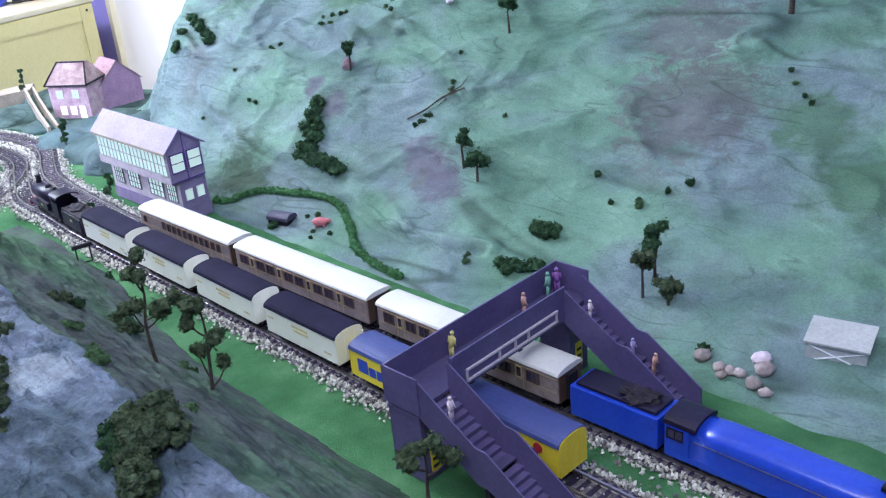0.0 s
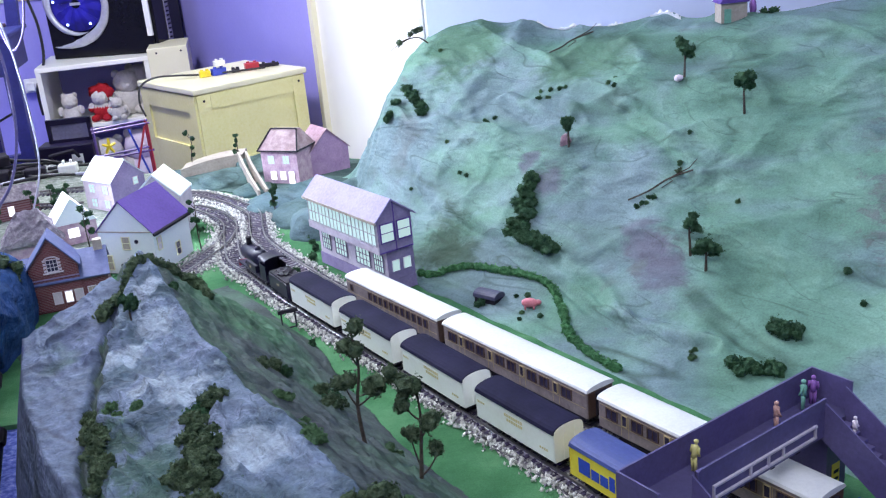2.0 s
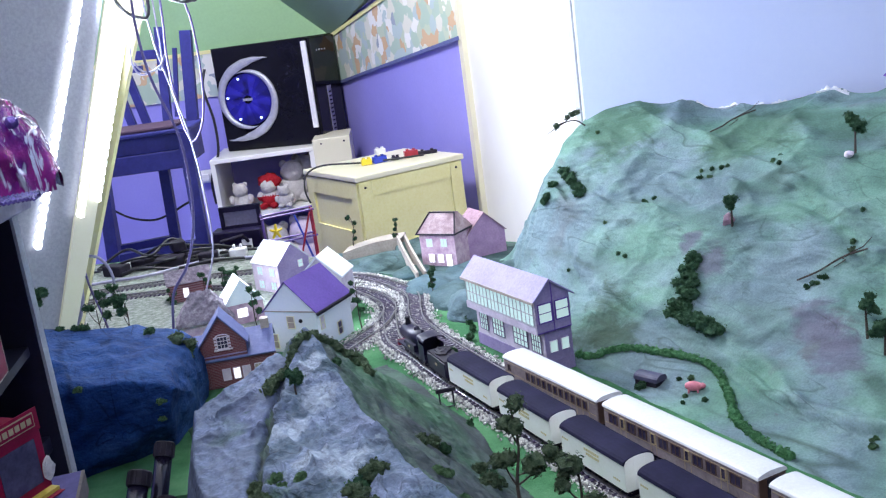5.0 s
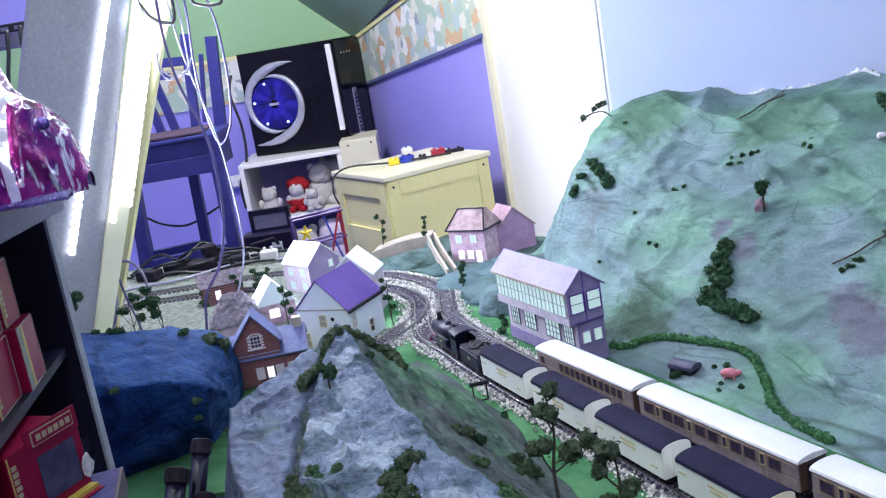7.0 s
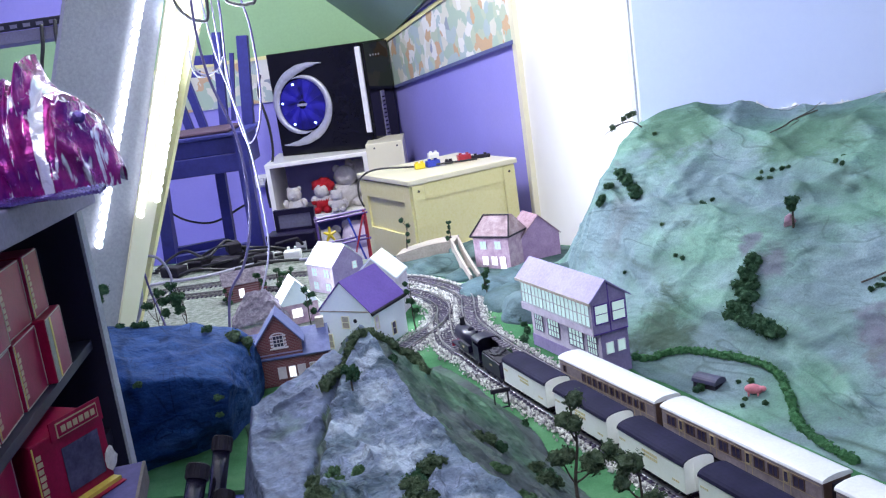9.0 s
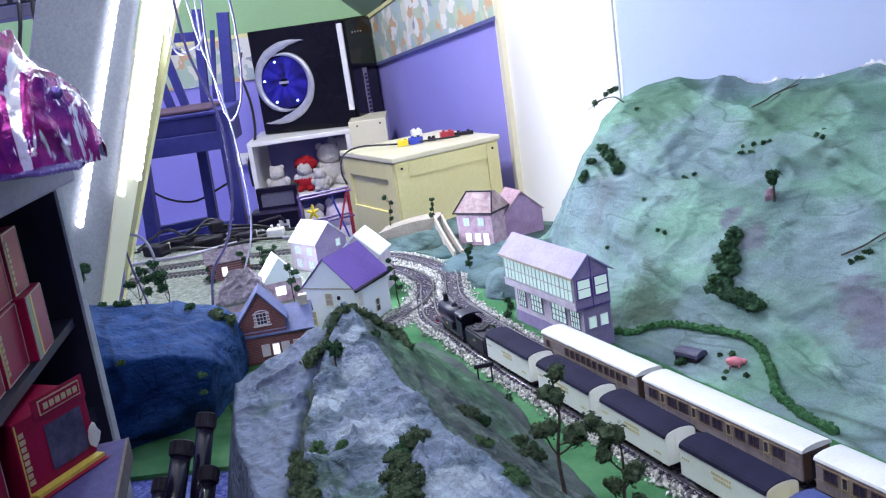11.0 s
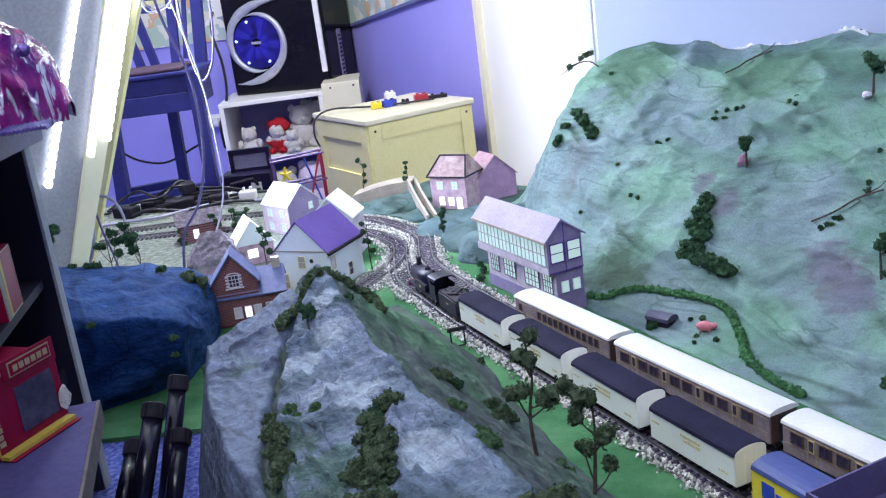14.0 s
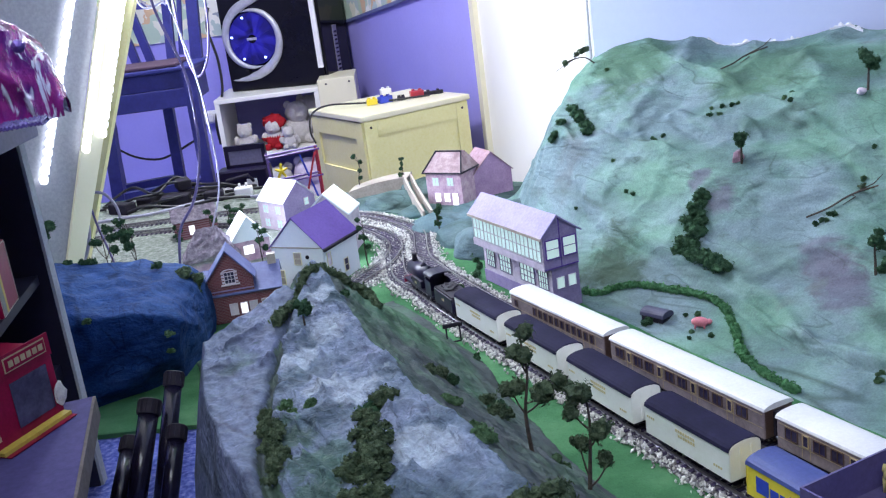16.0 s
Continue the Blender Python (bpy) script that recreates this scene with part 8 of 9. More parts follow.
LID = FLOOR + 0.412 + 0.001
for place, turn, size, mt, label in (((-0.085, 2.47, LID), 10, (0.026, 0.016, 0.014), M_YELPL, "yellow plastic toy brick on the chest"), ((-0.052, 2.48, LID), 25, (0.034, 0.018, 0.016), M_BLUEPL, "blue plastic toy brick on the chest"), ((-0.048, 2.48, LID + 0.021), 20, (0.026, 0.016, 0.013), M_WHITEPL, "white plastic toy brick on another brick"), ((0.028, 2.50, LID), 12, (0.034, 0.018, 0.017), M_REDPL, "red plastic toy brick on the chest"), ((-0.012, 2.49, LID), 0, (0.02, 0.014, 0.008), M_MATTBLACK, "black plastic toy brick on the chest"), ((0.070, 2.52, LID), 0, (0.05, 0.016, 0.008), M_MATTBLACK, "black plastic toy brick on the chest")):
    toy_brick(place, turn, size, mt, label)


def shelf_unit():
    root = thing("shelf_unit", pose(0, 0, 0), "open white shelf unit holding soft toys under a computer", "shelf unit")
    x0, x1, y0, y1, top = -0.585, -0.262, 3.08, 3.38, 0.086
    part("top_board", box(x0, x1, y0, y1, top - 0.014, top, 0.002), M_WHITE, root)
    part("side_board", box(x0 + 0.001, x0 + 0.015, y0, y1, FLOOR, top - 0.014), M_WHITE, root)
    part("side_board", box(x1 - 0.015, x1 - 0.001, y0, y1, FLOOR, top - 0.014), M_WHITE, root)
    part("back_board", box(x0 + 0.015, x1 - 0.015, y1 - 0.01, y1, FLOOR, top - 0.014), M_WALLBLUE, root)
    part("shelf_board", box(x0 + 0.015, x1 - 0.015, y0 + 0.01, y1 - 0.01, -0.105, -0.093), M_WHITE, root)
    r2 = thing("side_cabinet", pose(-0.262, 3.02, FLOOR), "small pale box beside the shelf unit", "cabinet")
    part("body", box(0.004, 0.118, 0, 0.2, 0, 0.432, 0.002), M_CREAMTOP, r2)
    for x in (0.03, 0.10):
        part("screw", disc(bmesh.new(), (x, -0.0006, 0.418), 0.003, (0, 1, 0), 0.001, 10), M_MATTBLACK, r2)


shelf_unit()


def computer():
    root = thing("computer_tower", pose(-0.240, 3.14, 0.087, 0, 0, -20), "glossy black computer tower with a blue-lit round fan", "computer")
    L, d, hgt = 0.330, 0.21, 0.330
    part("case", box(-L, 0, 0, d, 0, hgt, 0.003), M_PCBLACK, root)
    cx, cz, r = -0.225, 0.160, 0.084
    fan = part("fan_disc", disc(bmesh.new(), (cx, -0.0012, cz), r * 0.97, (0, 1, 0), 0.003, 40), M_FANBLUE, root, "blue-lit fan opening")
    for k in range(9):
        a = 2 * math.pi * k / 9
        blade = prism(bmesh.new(), [(cx + r * 0.16 * math.cos(a), cz + r * 0.16 * math.sin(a)), (cx + r * 0.92 * math.cos(a + 0.35), cz + r * 0.92 * math.sin(a + 0.35)), (cx + r * 0.92 * math.cos(a + 0.72), cz + r * 0.92 * math.sin(a + 0.72)), (cx + r * 0.16 * math.cos(a + 0.4), cz + r * 0.16 * math.sin(a + 0.4))], -0.0044, -0.0032, "y")
        part("fan_blade", blade, M_FANBLADE, fan)
    part("fan_hub", disc(bmesh.new(), (cx, -0.0048, cz), r * 0.16, (0, 1, 0), 0.003, 18), M_PCBLACK, fan)
    part("fan_badge", box(cx - 0.017, cx + 0.017, -0.0076, -0.0062, cz - 0.004, cz + 0.004), M_PCSILVER, fan)
    for a in (1.9, 3.0, 4.15, 5.25):
        part("led", lump(bmesh.new(), (cx + r * 0.84 * math.cos(a), -0.006, cz + r * 0.84 * math.sin(a)), 0.0040, 0.0, 1, 2), M_LEDDOT, fan, "bright blue light")
    # the swirl-shaped silver surround: two crescents, each drawn out to a horn
    outer = [(54, 0.152), (68, 0.139), (84, 0.129), (105, 0.119), (135, 0.110), (165, 0.104), (200, 0.100), (235, 0.098), (262, 0.094), (286, 0.088)]
    inner = [(54, 0.1510), (68, 0.124), (84, 0.103), (105, 0.090), (135, 0.086), (165, 0.083), (200, 0.083), (235, 0.083), (262, 0.084), (286, 0.0872)]
    for sign in (1, -1):
        bm = bmesh.new()
        rows = []
        for k in range(50):
            a = 54 + 232 * k / 49
            ro, ri = lerp_table(a, outer), lerp_table(a, inner)
            c, s = math.cos(radians(a)) * sign, math.sin(radians(a)) * sign
            rows.append([bm.verts.new((cx + q * c, y, cz + q * s)) for q, y in ((ri, -0.001), (ri, -0.008), ((ri + ro) / 2, -0.0105), (ro, -0.008), (ro, -0.001))])
        for a, b in zip(rows, rows[1:]):
            for k in range(4):
                bm.faces.new([a[k], a[k + 1], b[k + 1], b[k]])
        bmesh.ops.recalc_face_normals(bm, faces=bm.faces)
        part("swirl", bm, M_PCSILVER, root, "silver crescent of the fan surround", smooth=True)
    part("edge_strip", box(-0.016, 0.0012, -0.006, 0.004, 0.050, 0.318, 0.002), M_WHITEPL, root, "white vertical strip")
    part("bezel", box(0.0, 0.010, 0.006, d - 0.006, 0.004, hgt - 0.004, 0.003), M_PCBLACK, root)
    part("grille", box(0.010, 0.013, 0.085, 0.115, 0.02, 0.17, 0.001), M_SHELFGREY, root)
    for k in range(10):
        part("grille_slot", box(0.0128, 0.0136, 0.090, 0.110, 0.03 + k * 0.013, 0.035 + k * 0.013), M_PCBLACK, root)
    for k in range(4):
        part("front_button", disc(bmesh.new(), (0.0105, 0.05 + k * 0.022, 0.285), 0.003, (1, 0, 0), 0.002, 10), M_PCSILVER, root)


computer()


def soft_toy(place, r, material, label, seed, hair=None):
    bm = lump(bmesh.new(), (0, 0, r * 0.9), r * 0.95, 0.12, 2, 3, (1, 0.8, 1), seed)
    lump(bm, (0, -r * 0.2, r * 2.1), r * 0.78, 0.08, 2, 3, (1, 0.9, 0.95), seed + 1)
    for s in (-1, 1):
        if not hair:
            lump(bm, (s * r * 0.52, 0, r * 2.65), r * 0.28, 0.1, 2, 2, (1, 0.6, 1), seed + 2)
        lump(bm, (s * r * 0.95, -r * 0.2, r * 1.2), r * 0.36, 0.15, 2, 2, (1, 1, 1.3), seed + 3)
        lump(bm, (s * r * 0.55, -r * 0.7, r * 0.3), r * 0.42, 0.15, 2, 2, (1, 1.3, 0.8), seed + 4)
        lump(bm, (s * r * 0.26, -r * 0.88, r * 2.2), r * 0.08, 0.0, 2, 1, (1, 0.6, 1), seed + 6)
    lump(bm, (0, -r * 0.88, r * 1.95), r * 0.15, 0.0, 2, 2, (1.2, 0.8, 0.8), seed + 7)
    if hair:
        bm.faces.ensure_lookup_table()
        first = len(bm.faces)
        lump(bm, (0, 0.28 * r, r * 2.5), r * 0.98, 0.35, 4, 3, (1.15, 0.85, 0.85), seed + 9)
        bm.faces.ensure_lookup_table()
        for f in bm.faces[first:]:
            f.material_index = 1
        for f in bm.faces[:first]:
            if f.calc_center_median().z < r * 1.25:
                f.material_index = 1
    ob = mesh_thing("soft_toy", bm, material, pose(*place, 0, 0, seed * 17 % 40 - 20), label, "soft toy", "soft toys on the shelf", smooth=True)
    if hair:
        ob.data.materials.append(hair)


SH = -0.092
soft_toy((-0.515, 3.14, SH), 0.031, M_PLUSH, "white plush toy sitting in the shelf unit", 3)
soft_toy((-0.424, 3.13, SH), 0.032, M_PLUSH, "rag doll with red woolly hair in the shelf unit", 5, M_REDWOOL)
soft_toy((-0.352, 3.18, SH), 0.047, M_PLUSH, "pale plush bear sitting in the shelf unit", 7)
soft_toy((-0.312, 3.23, SH), 0.050, M_PLUSH, "pale plush bear leaning at the back of the shelf", 9)
soft_toy((-0.435, 3.15, FLOOR), 0.060, M_PLUSH, "white plush toy at the bottom of the shelf unit", 13)
soft_toy((-0.335, 3.16, FLOOR), 0.064, M_CARDPINK, "pale pink plush toy at the bottom of the shelf unit", 15)
soft_toy((-0.378, 3.10, SH), 0.024, M_PLUSH, "small white plush toy in the shelf unit", 11)


def black_case():
    root = thing("black_case", pose(-0.392, 2.27, FLOOR + 0.2, 0, 0, -6), "open black plastic carrying case standing on the floor", "case")
    part("body", box(-0.060, 0.058, -0.03, 0.03, -0.2, 0.137, 0.004), M_BLACK, root)
    lid = bmesh.new()
    for a, b, c, d in ((-0.040, -0.031, 0.137, 0.186), (0.047, 0.056, 0.137, 0.186), (-0.040, 0.056, 0.176, 0.188), (-0.040, 0.056, 0.135, 0.144)):
        bx(lid, a, b, 0.0, 0.012, c, d)
    part("lid_frame", lid, M_BLACK, root)
    part("lid_panel", box(-0.031, 0.047, 0.004, 0.008, 0.144, 0.176), M_SHELFGREY, root)
    part("label_plate", box(0.010, 0.034, -0.0312, -0.0300, 0.085, 0.115), M_WHITEPL, root)
    part("handle", pipe(bmesh.new(), [(-0.03, -0.03, 0.10), (-0.03, -0.05, 0.12), (0.02, -0.05, 0.128), (0.025, -0.03, 0.11)], 0.004, 8), M_MATTBLACK, root)


black_case()


def rod_toy():
    root = thing("rod_toy", pose(-0.275, 2.24, FLOOR + 0.2, 0, 0, 10), "construction toy of violet, red and yellow plastic rods", "construction toy")
    for x in (-0.056, 0.056):
        for y in (-0.02, 0.02):
            part("upright_rod", pipe(bmesh.new(), [(x, y, -0.2), (x, y, 0.166)], 0.0028, 6), M_VIOPL if x < 0 else M_REDPL, root)
    for z in (0.10, 0.160):
        for y in (-0.02, 0.02):
            part("cross_rod", pipe(bmesh.new(), [(-0.060, y, z), (0.062, y, z + 0.004)], 0.0028, 6), M_VIOPL, root)
    part("slanted_rod", pipe(bmesh.new(), [(0.005, -0.022, 0.02), (0.05, -0.022, 0.158)], 0.0023, 6), M_REDPL, root)
    part("slanted_rod", pipe(bmesh.new(), [(0.05, -0.02, 0.03), (0.016, -0.02, 0.158)], 0.0023, 6), M_BLUEPL, root)
    star = bmesh.new()
    for k in range(5):
        a = 2 * math.pi * k / 5 + 0.3
        pipe(star, [(-0.030, -0.026, 0.128), (-0.030 + 0.015 * math.cos(a), -0.026, 0.128 + 0.018 * math.sin(a))], [0.0045, 0.0025], 6)
    part("yellow_star", star, M_YELPL, root)


rod_toy()


def blue_chair():
    root = thing("blue_chair", pose(-0.575, 2.28, FLOOR), "blue stained wooden chair with a slatted back", "chair")
    z0 = -FLOOR

    def rail(name, a, b, half):
        part(name, pipe(bmesh.new(), [(a[0], a[1], z0 + a[2]), (b[0], b[1], z0 + b[2])], half * 1.414, 4), M_CHAIRBLUE, root)

    part("seat", box(-0.105, 0.112, -0.012, 0.20, z0 + 0.252, z0 + 0.262, 0.003), M_CHAIRBLUE, root)
    part("seat_pad", box(-0.098, 0.075, -0.006, 0.17, z0 + 0.262, z0 + 0.270, 0.003), M_PAD, root, "thin brown seat pad")
    part("front_rail", box(-0.100, 0.100, -0.008, 0.008, z0 + 0.172, z0 + 0.214, 0.002), M_CHAIRBLUE, root)
    part("front_rail", box(-0.098, 0.100, -0.001, 0.010, z0 + 0.214, z0 + 0.252, 0.002), M_CHAIRBLUE, root)
    part("side_rail", box(-0.106, -0.094, 0.008, 0.18, z0 + 0.18, z0 + 0.252), M_CHAIRBLUE, root)
    part("side_rail", box(0.090, 0.102, 0.008, 0.18, z0 + 0.18, z0 + 0.252), M_CHAIRBLUE, root)
    rail("front_leg", (-0.132, 0.0, -z0), (-0.096, 0.0, 0.252), 0.014)
    rail("front_leg", (0.094, 0.0, -z0), (0.098, 0.0, 0.252), 0.014)
    rail("back_leg", (-0.165, 0.18, -z0), (-0.150, 0.18, 0.252), 0.011)
    rail("back_leg", (-0.016, 0.18, -z0), (-0.001, 0.18, 0.252), 0.012)
    rail("stretcher", (-0.118, 0.002, -0.020), (0.090, 0.002, -0.008), 0.011)
    rail("stretcher", (-0.160, 0.176, -0.030), (-0.006, 0.176, -0.022), 0.010)
    rail("back_post", (0.022, 0.18, 0.20), (0.047, 0.19, 0.49), 0.010)
    rail("back_post", (0.082, 0.18, 0.20), (0.108, 0.19, 0.474), 0.013)
    rail("back_rail", (-0.105, 0.19, 0.436), (0.030, 0.19, 0.428), 0.011)
    rail("back_rail", (-0.105, 0.19, 0.405), (-0.010, 0.19, 0.398), 0.008)
    for x in (-0.055, -0.090):
        rail("back_slat", (x + 0.034, 0.187, 0.255), (x, 0.187, 0.425), 0.009)
    rail("back_panel", (0.052, 0.184, 0.275), (0.076, 0.186, 0.437), 0.005)


blue_chair()


def wall_socket(x, z):
    root = thing("wall_socket", pose(x, 3.392, z), "white wall socket with a plug", "socket", "sockets on the wall")
    part("plate", box(-0.022, 0.022, -0.012, -0.003, -0.022, 0.022, 0.002), M_WHITEPL, root)
    part("plug", box(-0.012, 0.012, -0.032, -0.012, -0.014, 0.010, 0.003), M_WHITEPL, root)


wall_socket(-0.66, 0.00)


def wall_shelf():
    root = thing("wall_shelf", pose(-0.72, 2.0, 0.535), "pale grey wall shelf with a slotted dark rail and blue back", "shelf")
    part("board", box(-0.42, 0.0, 0.0, 0.16, -0.024, 0.0, 0.002), M_SHELFGREY, root)
    part("back_panel", box(-0.42, -0.004, 0.15, 0.16, 0.0, 0.30), M_WALLBLUE, root, "blue back panel")
    slotted = part("slotted_rail", box(-0.42, 0.004, -0.004, 0.010, 0.001, 0.018, 0.002), M_SHELFDARK, root, "dark slotted rail")
    for k in range(12):
        x = -0.012 - k * 0.026
        part("slot", box(x - 0.014, x, -0.0048, -0.0038, 0.005, 0.012), M_SHELFGREY, slotted)


wall_shelf()
cable([(-0.760, 1.99, 0.540), (-0.764, 1.985, 0.50), (-0.775, 1.985, 0.46), (-0.788, 1.985, 0.40), (-0.79, 1.985, 0.36)], 0.0042, M_CABLE, "black cable hanging from the wall shelf")
cable([(-0.732, 1.99, 0.545), (-0.734, 1.985, 0.52), (-0.735, 1.985, 0.495), (-0.742, 1.985, 0.44)], 0.0042, M_CABLE, "black cable hanging from the wall shelf")


def bookcase():
    root = thing("bookcase", pose(0, 0, 0), "dark bookcase with pale edges, stacked with red cartons", "bookcase")
    part("side_panel", box(-0.62, -0.336, 0.850, 0.864, FLOOR, 0.322), M_SHELFDARK, root)
    part("edge_strip", box(-0.3362, -0.3335, 0.8515, 0.8635, FLOOR, 0.322), M_BOXGREY, root, "thin white edging strip")
    part("top_board", box(-0.62, -0.322, 0.20, 0.872, 0.322, 0.348, 0.002), M_SHELFGREY, root)
    part("shelf_board", prism(bmesh.new(), [(-0.61, 0.20), (-0.270, 0.20), (-0.3445, 0.849), (-0.61, 0.849)], 0.1965, 0.2045, "z"), M_SHELFDARK, root)
    part("back_panel", box(-0.632, -0.62, 0.20, 0.864, FLOOR, 0.348), M_SHELFDARK, root)
    part("base_board", box(-0.62, -0.345, 0.20, 0.850, 0.105, 0.119), M_SHELFDARK, root)
    turn = Matrix.Rotation(radians(11.8), 3, "Z")

    def turned(bm):
        bmesh.ops.rotate(bm, cent=(-0.2757, 0.7286, 0), matrix=turn, verts=bm.verts)
        return bm

    ledge = part("ledge", turned(box(-0.62, -0.278, 0.30, 0.728, 0.119, 0.1335)), M_LEDGE, root, "grey-violet board with a raw chipboard edge")
    part("ledge_edge", turned(box(-0.2778, -0.2755, 0.30, 0.7285, 0.116, 0.1335)), M_WOODEDGE, ledge)
    part("ledge_panel", turned(box(-0.372, -0.360, 0.30, 0.700, FLOOR, 0.1188)), M_SHELFDARK, ledge)


bookcase()


def letters(root, y0, y1, z0, z1, n, out=0.0006):
    """Upright row of gold lettering bars between two heights, on the face at x = 0."""
    step = (z1 - z0) / n
    for k in range(n):
        z = z0 + step * (k + 0.12)
        part("lettering_bar", box(0.0001, out, y0, y1 - 0.0008 * (k % 2), z, z + step * 0.72), M_GOLD, root)


def carton(m, deep, y, z, label, side=False):
    """A coach carton lying end outwards, its end at x = 0."""
    root = thing("red_carton", m, label, "carton", "cartons in the bookcase")
    part("box", box(-deep, 0, -y / 2, y / 2, 0, z, 0.0012), M_REDBOX, root)
    for z0, z1 in ((0.0006, 0.0014), (z - 0.0014, z - 0.0006)):
        part("worn_edge", box(0.0001, 0.0005, -y / 2 + 0.001, y / 2 - 0.001, z0, z1), M_BEIGE, root, "pale worn card edge")
    for y0 in (-y / 2 + 0.0005, y / 2 - 0.0013):
        part("worn_edge", box(0.0001, 0.0005, y0, y0 + 0.0008, 0.002, z - 0.002), M_BEIGE, root, "pale worn card edge")
    if side:
        part("grey_band", box(0.0001, 0.0006, -y / 2 + 0.0016, -y / 2 + 0.011, 0.0015, z - 0.0015), M_CARTONGREY, root, "grey-green band")
        part("yellow_band", box(0.0001, 0.0008, -y / 2 + 0.011, -y / 2 + 0.0155, 0.0015, z - 0.0015), M_BOXYELLOW, root, "yellow band")
    else:
        part("yellow_line", box(0.0001, 0.0006, -y / 2 + 0.0018, -y / 2 + 0.0032, 0.002, z - 0.002), M_BOXYELLOW, root, "thin yellow line")
        letters(root, -y / 2 + 0.0045, -y / 2 + 0.0100, z * 0.14, z * 0.86, 8)
    return root


def shelf_front(y):
    return -0.336 + (0.753 - y) * 0.114


k1 = carton(pose(shelf_front(0.699) - 0.003, 0.699, 0.2050, 0, 0, 6.5), 0.20, 0.056, 0.0505, "red carton with gold lettering bars on the bookcase shelf")
for y, z, turn, back in ((0.640, 0.2050, 8, 0.004), (0.581, 0.2050, 6, 0.003), (0.7025, 0.2558, 5, 0.006), (0.643, 0.2558, 7, 0.003), (0.584, 0.2558, 6.5, 0.005)):
    copy_thing(k1, pose(shelf_front(y) - back, y, z, 0, 0, turn))
k2 = carton(pose(shelf_front(0.7535) + 0.003, 0.7555, 0.2050, 0, 0, 8), 0.20, 0.050, 0.0515, "red carton with grey and yellow bands on the shelf", True)
k3 = carton(pose(shelf_front(0.7515) - 0.003, 0.7515, 0.2567, 0, 0, 5.5), 0.20, 0.038, 0.050, "red carton with gold lettering bars on top of another")
k4 = carton(pose(-0.322, 0.592, 0.1345, 0, 0, 9), 0.20, 0.072, 0.058, "wide red carton with gold lettering bars on the ledge")
copy_thing(k4, pose(-0.312, 0.517, 0.1345, 0, 0, 9))


def window_carton():
    root = thing("window_carton", pose(-0.300, 0.680, 0.1345, 0, 0, -24) @ Matrix.Scale(0.78, 4), "open red carton with a clear window and a torn flap", "carton", "cartons in the bookcase")
    part("box", box(-0.13, 0, -0.06, 0.03, 0, 0.072, 0.001), M_REDBOX, root)
    part("window", box(0.0002, 0.0010, -0.026, 0.020, 0.012, 0.056), M_PANE, root, "dark window of the carton")
    flap = prism(bmesh.new(), [(-0.035, 0.066), (0.030, 0.062), (0.030, 0.084), (-0.035, 0.084)], 0.0002, 0.0015, "x")
    part("flap", flap, M_REDBOX, root)
    part("logo_panel", box(0.0016, 0.0021, -0.028, 0.024, 0.067, 0.081), M_GOLD, root, "gold bordered logo panel")
    part("logo_field", box(0.0022, 0.0026, -0.0268, 0.0228, 0.0682, 0.0798), M_REDBOX, root)
    for k in range(6):
        part("logo_bar", box(0.0027, 0.0030, -0.023 + k * 0.0075, -0.0175 + k * 0.0075, 0.071, 0.077), M_GOLD, root)
    part("lower_stripe", box(0.0002, 0.010, -0.058, 0.028, 0.0005, 0.004), M_BOXYELLOW, root)
    part("yellow_line", box(0.0001, 0.0006, -0.0585, -0.0570, 0.002, 0.070), M_BOXYELLOW, root, "thin yellow line")
    letters(root, -0.0555, -0.0490, 0.010, 0.062, 8)
    part("lip", box(0.0002, 0.016, -0.058, 0.028, -0.0002, 0.0004), M_REDBOX, root)
    torn = lump(bmesh.new(), (0.004, 0.026, 0.022), 0.010, 0.5, 3, 2, (0.3, 0.7, 1.3), 4)
    part("torn_tissue", torn, M_PLUSH, root, "white torn tissue")
    return root


window_carton()


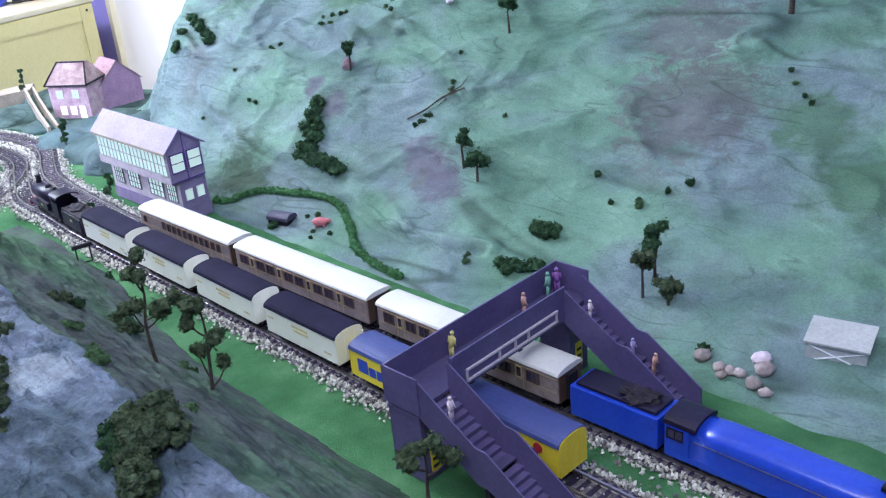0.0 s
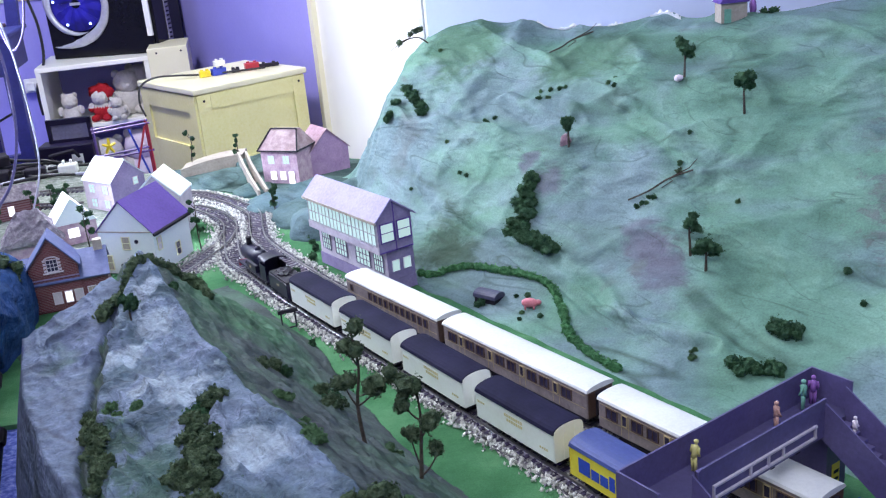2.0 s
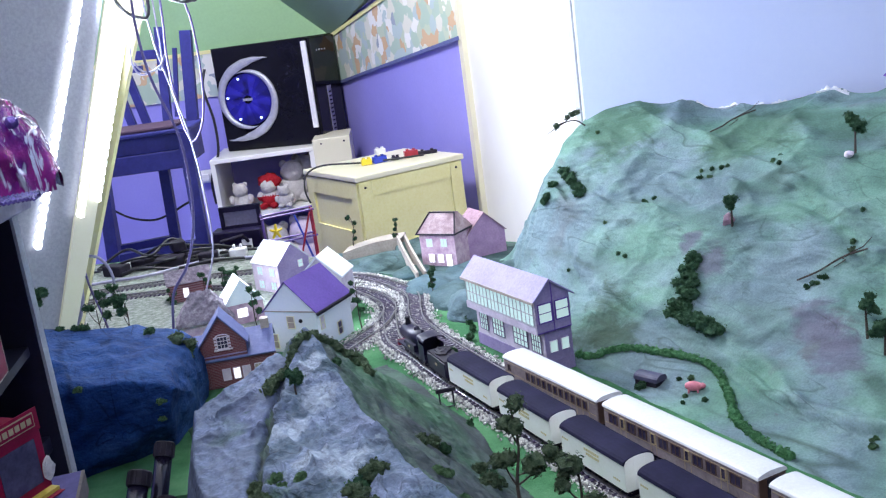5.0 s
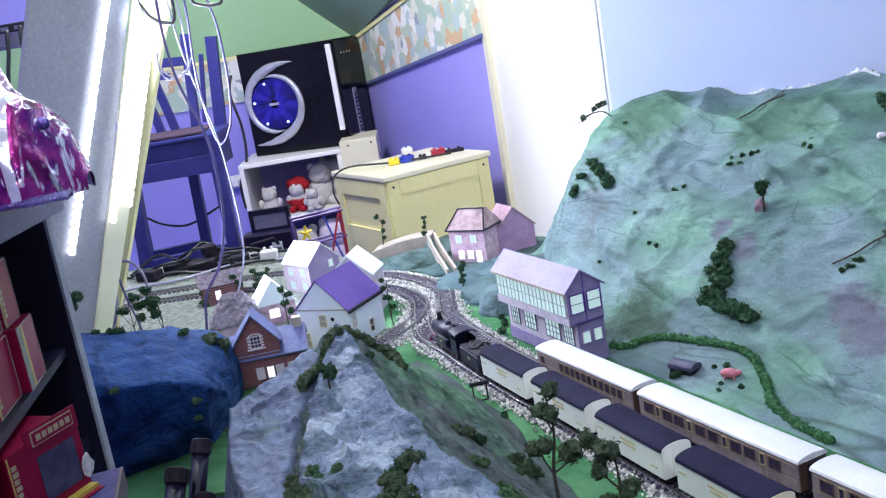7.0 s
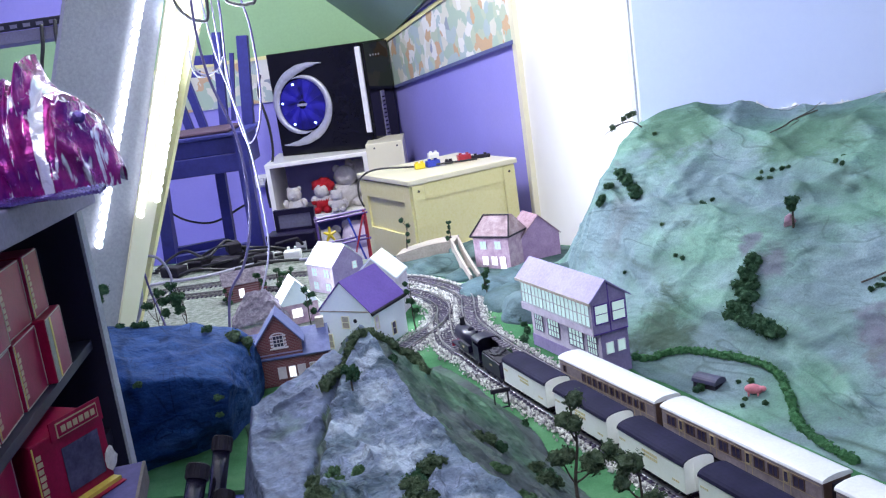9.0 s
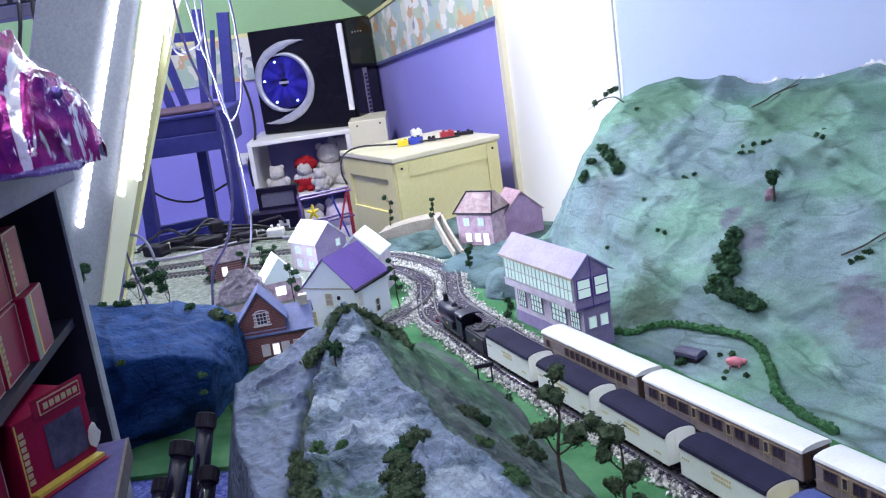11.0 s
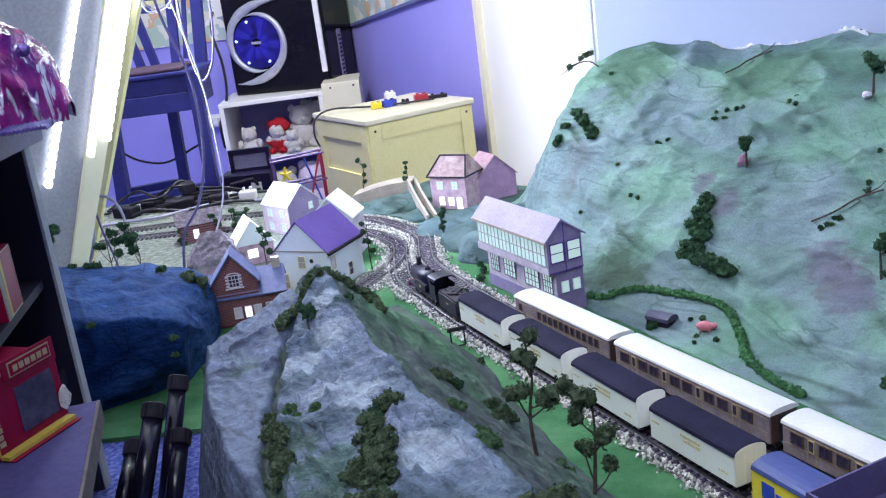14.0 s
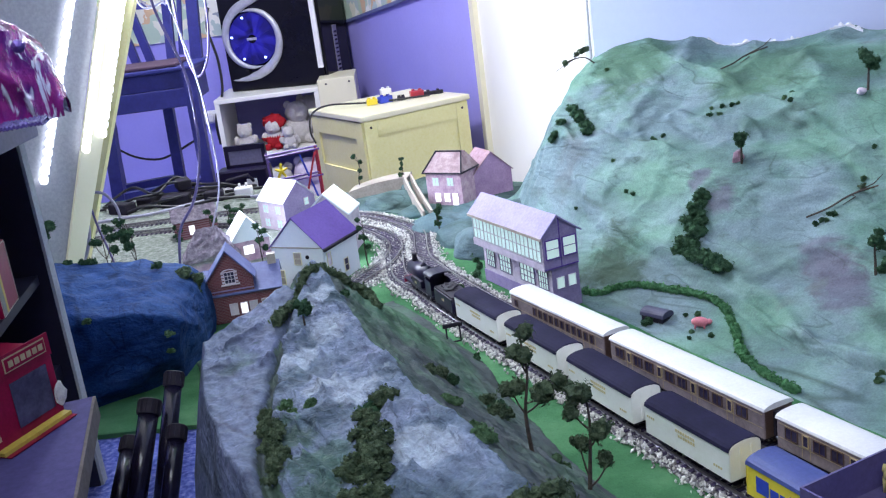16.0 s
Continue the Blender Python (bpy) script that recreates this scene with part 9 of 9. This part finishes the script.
def foil_bag():
    """An upright snack bag, creased lengthways, its crimped foot on the shelf."""
    root = thing("foil_bag", pose(0, 0, 0.3485), "crumpled magenta and silver foil bag on the bookcase", "bag")
    ridge = [(-0.46, 0.060), (-0.40, 0.080), (-0.345, 0.086), (-0.325, 0.087), (-0.3185, 0.085), (-0.3155, 0.096), (-0.3120, 0.106), (-0.3085, 0.086), (-0.302, 0.077), (-0.292, 0.070), (-0.276, 0.060), (-0.268, 0.046), (-0.262, 0.026), (-0.258, 0.010)]
    nu, nv = 260, 64
    rows, bm = [], bmesh.new()
    for i in range(nu + 1):
        x = -0.46 + 0.202 * i / nu
        top = lerp_table(x, ridge)
        deep = 0.052 * min(1.0, (x + 0.47) / 0.05) * min(1.0, (-0.255 - x) / 0.03) + 0.003
        row = []
        for j in range(nv + 1):
            a = math.pi * j / nv
            q = Vector((x, 0.765 - deep * math.cos(a), top * math.sin(a) ** 0.7))
            fold = (1 - abs(noise.noise(Vector((x * 85 + q.z * 20, q.y * 16, q.z * 14))))) ** 4
            small = noise.noise(Vector((x * 210, q.y * 60, q.z * 80)))
            k = min(1.0, q.z / 0.012)
            q += Vector((0.25, -math.cos(a), math.sin(a))) * k * (0.007 * fold - 0.0035 + 0.0016 * small)
            q.z = max(0.0, q.z)
            row.append(bm.verts.new(q))
        rows.append(row)
    for a, b in zip(rows, rows[1:]):
        for j in range(nv):
            bm.faces.new([a[j], b[j], b[j + 1], a[j + 1]])
    bmesh.ops.recalc_face_normals(bm, faces=bm.faces)
    part("pouch", bm, M_BAG, root, smooth=True)
    crimp = bmesh.new()
    rows = []
    for k in range(121):
        x = -0.42 + 0.163 * k / 120
        w = 0.0008 if k % 2 else -0.0008
        rows.append([crimp.verts.new((x, 0.716 + y + 0.004 * math.sin(k * 0.23), z + w)) for y, z in ((0, 0.006), (-0.016, 0.0035), (-0.016, 0.0015), (0, 0.003))])
    for p, q in zip(rows, rows[1:]):
        for k in range(4):
            crimp.faces.new([p[k], q[k], q[(k + 1) % 4], p[(k + 1) % 4]])
    bmesh.ops.recalc_face_normals(crimp, faces=crimp.faces)
    part("crimped_edge", crimp, M_VIOFOIL, root, "violet crimped foil edge")
    part("cap", lump(bmesh.new(), (-0.2730, 0.738, 0.055), 0.0055, 0.15, 2, 2, (1.0, 0.6, 0.9), 3), M_VIOFOIL, root)


foil_bag()


def tube(top, foot, r):
    root = thing("black_tube", pose(0, 0, 0), "black telescopic tube with a ribbed cap leaning from the floor", "tube", "black tubes by the bookcase")
    a, b = Vector(top), Vector(foot)
    d = (a - b).normalized()
    part("shaft", pipe(bmesh.new(), [b, a - d * 0.012], r * 0.86, 18), M_TUBE, root, smooth=True)
    cap = part("cap", pipe(bmesh.new(), [a - d * 0.014, a - d * 0.001, a], [r, r, r * 0.9], 18), M_MATTBLACK, root)
    side = d.orthogonal().normalized()
    for k in range(12):
        o = Matrix.Rotation(2 * math.pi * k / 12, 3, d) @ side
        part("cap_rib", pipe(bmesh.new(), [a - d * 0.013 + o * r, a - d * 0.002 + o * r], 0.0008, 4), M_MATTBLACK, cap)


for top, near, r in (((-0.2695, 0.84, 0.0770), (-0.2824, 0.79, 0.0150), 0.0105), ((-0.2945, 0.84, 0.0420), (-0.3020, 0.79, 0.0050), 0.0090), ((-0.2510, 0.84, 0.0475), (-0.2560, 0.80, 0.0110), 0.0092), ((-0.2520, 0.872, 0.0880), (-0.262, 0.83, 0.03), 0.0092)):
    a, b = Vector(top), Vector(near)
    d = (b - a) / (b.z - a.z)
    tube(a, a + d * (-0.006 - a.z), r)
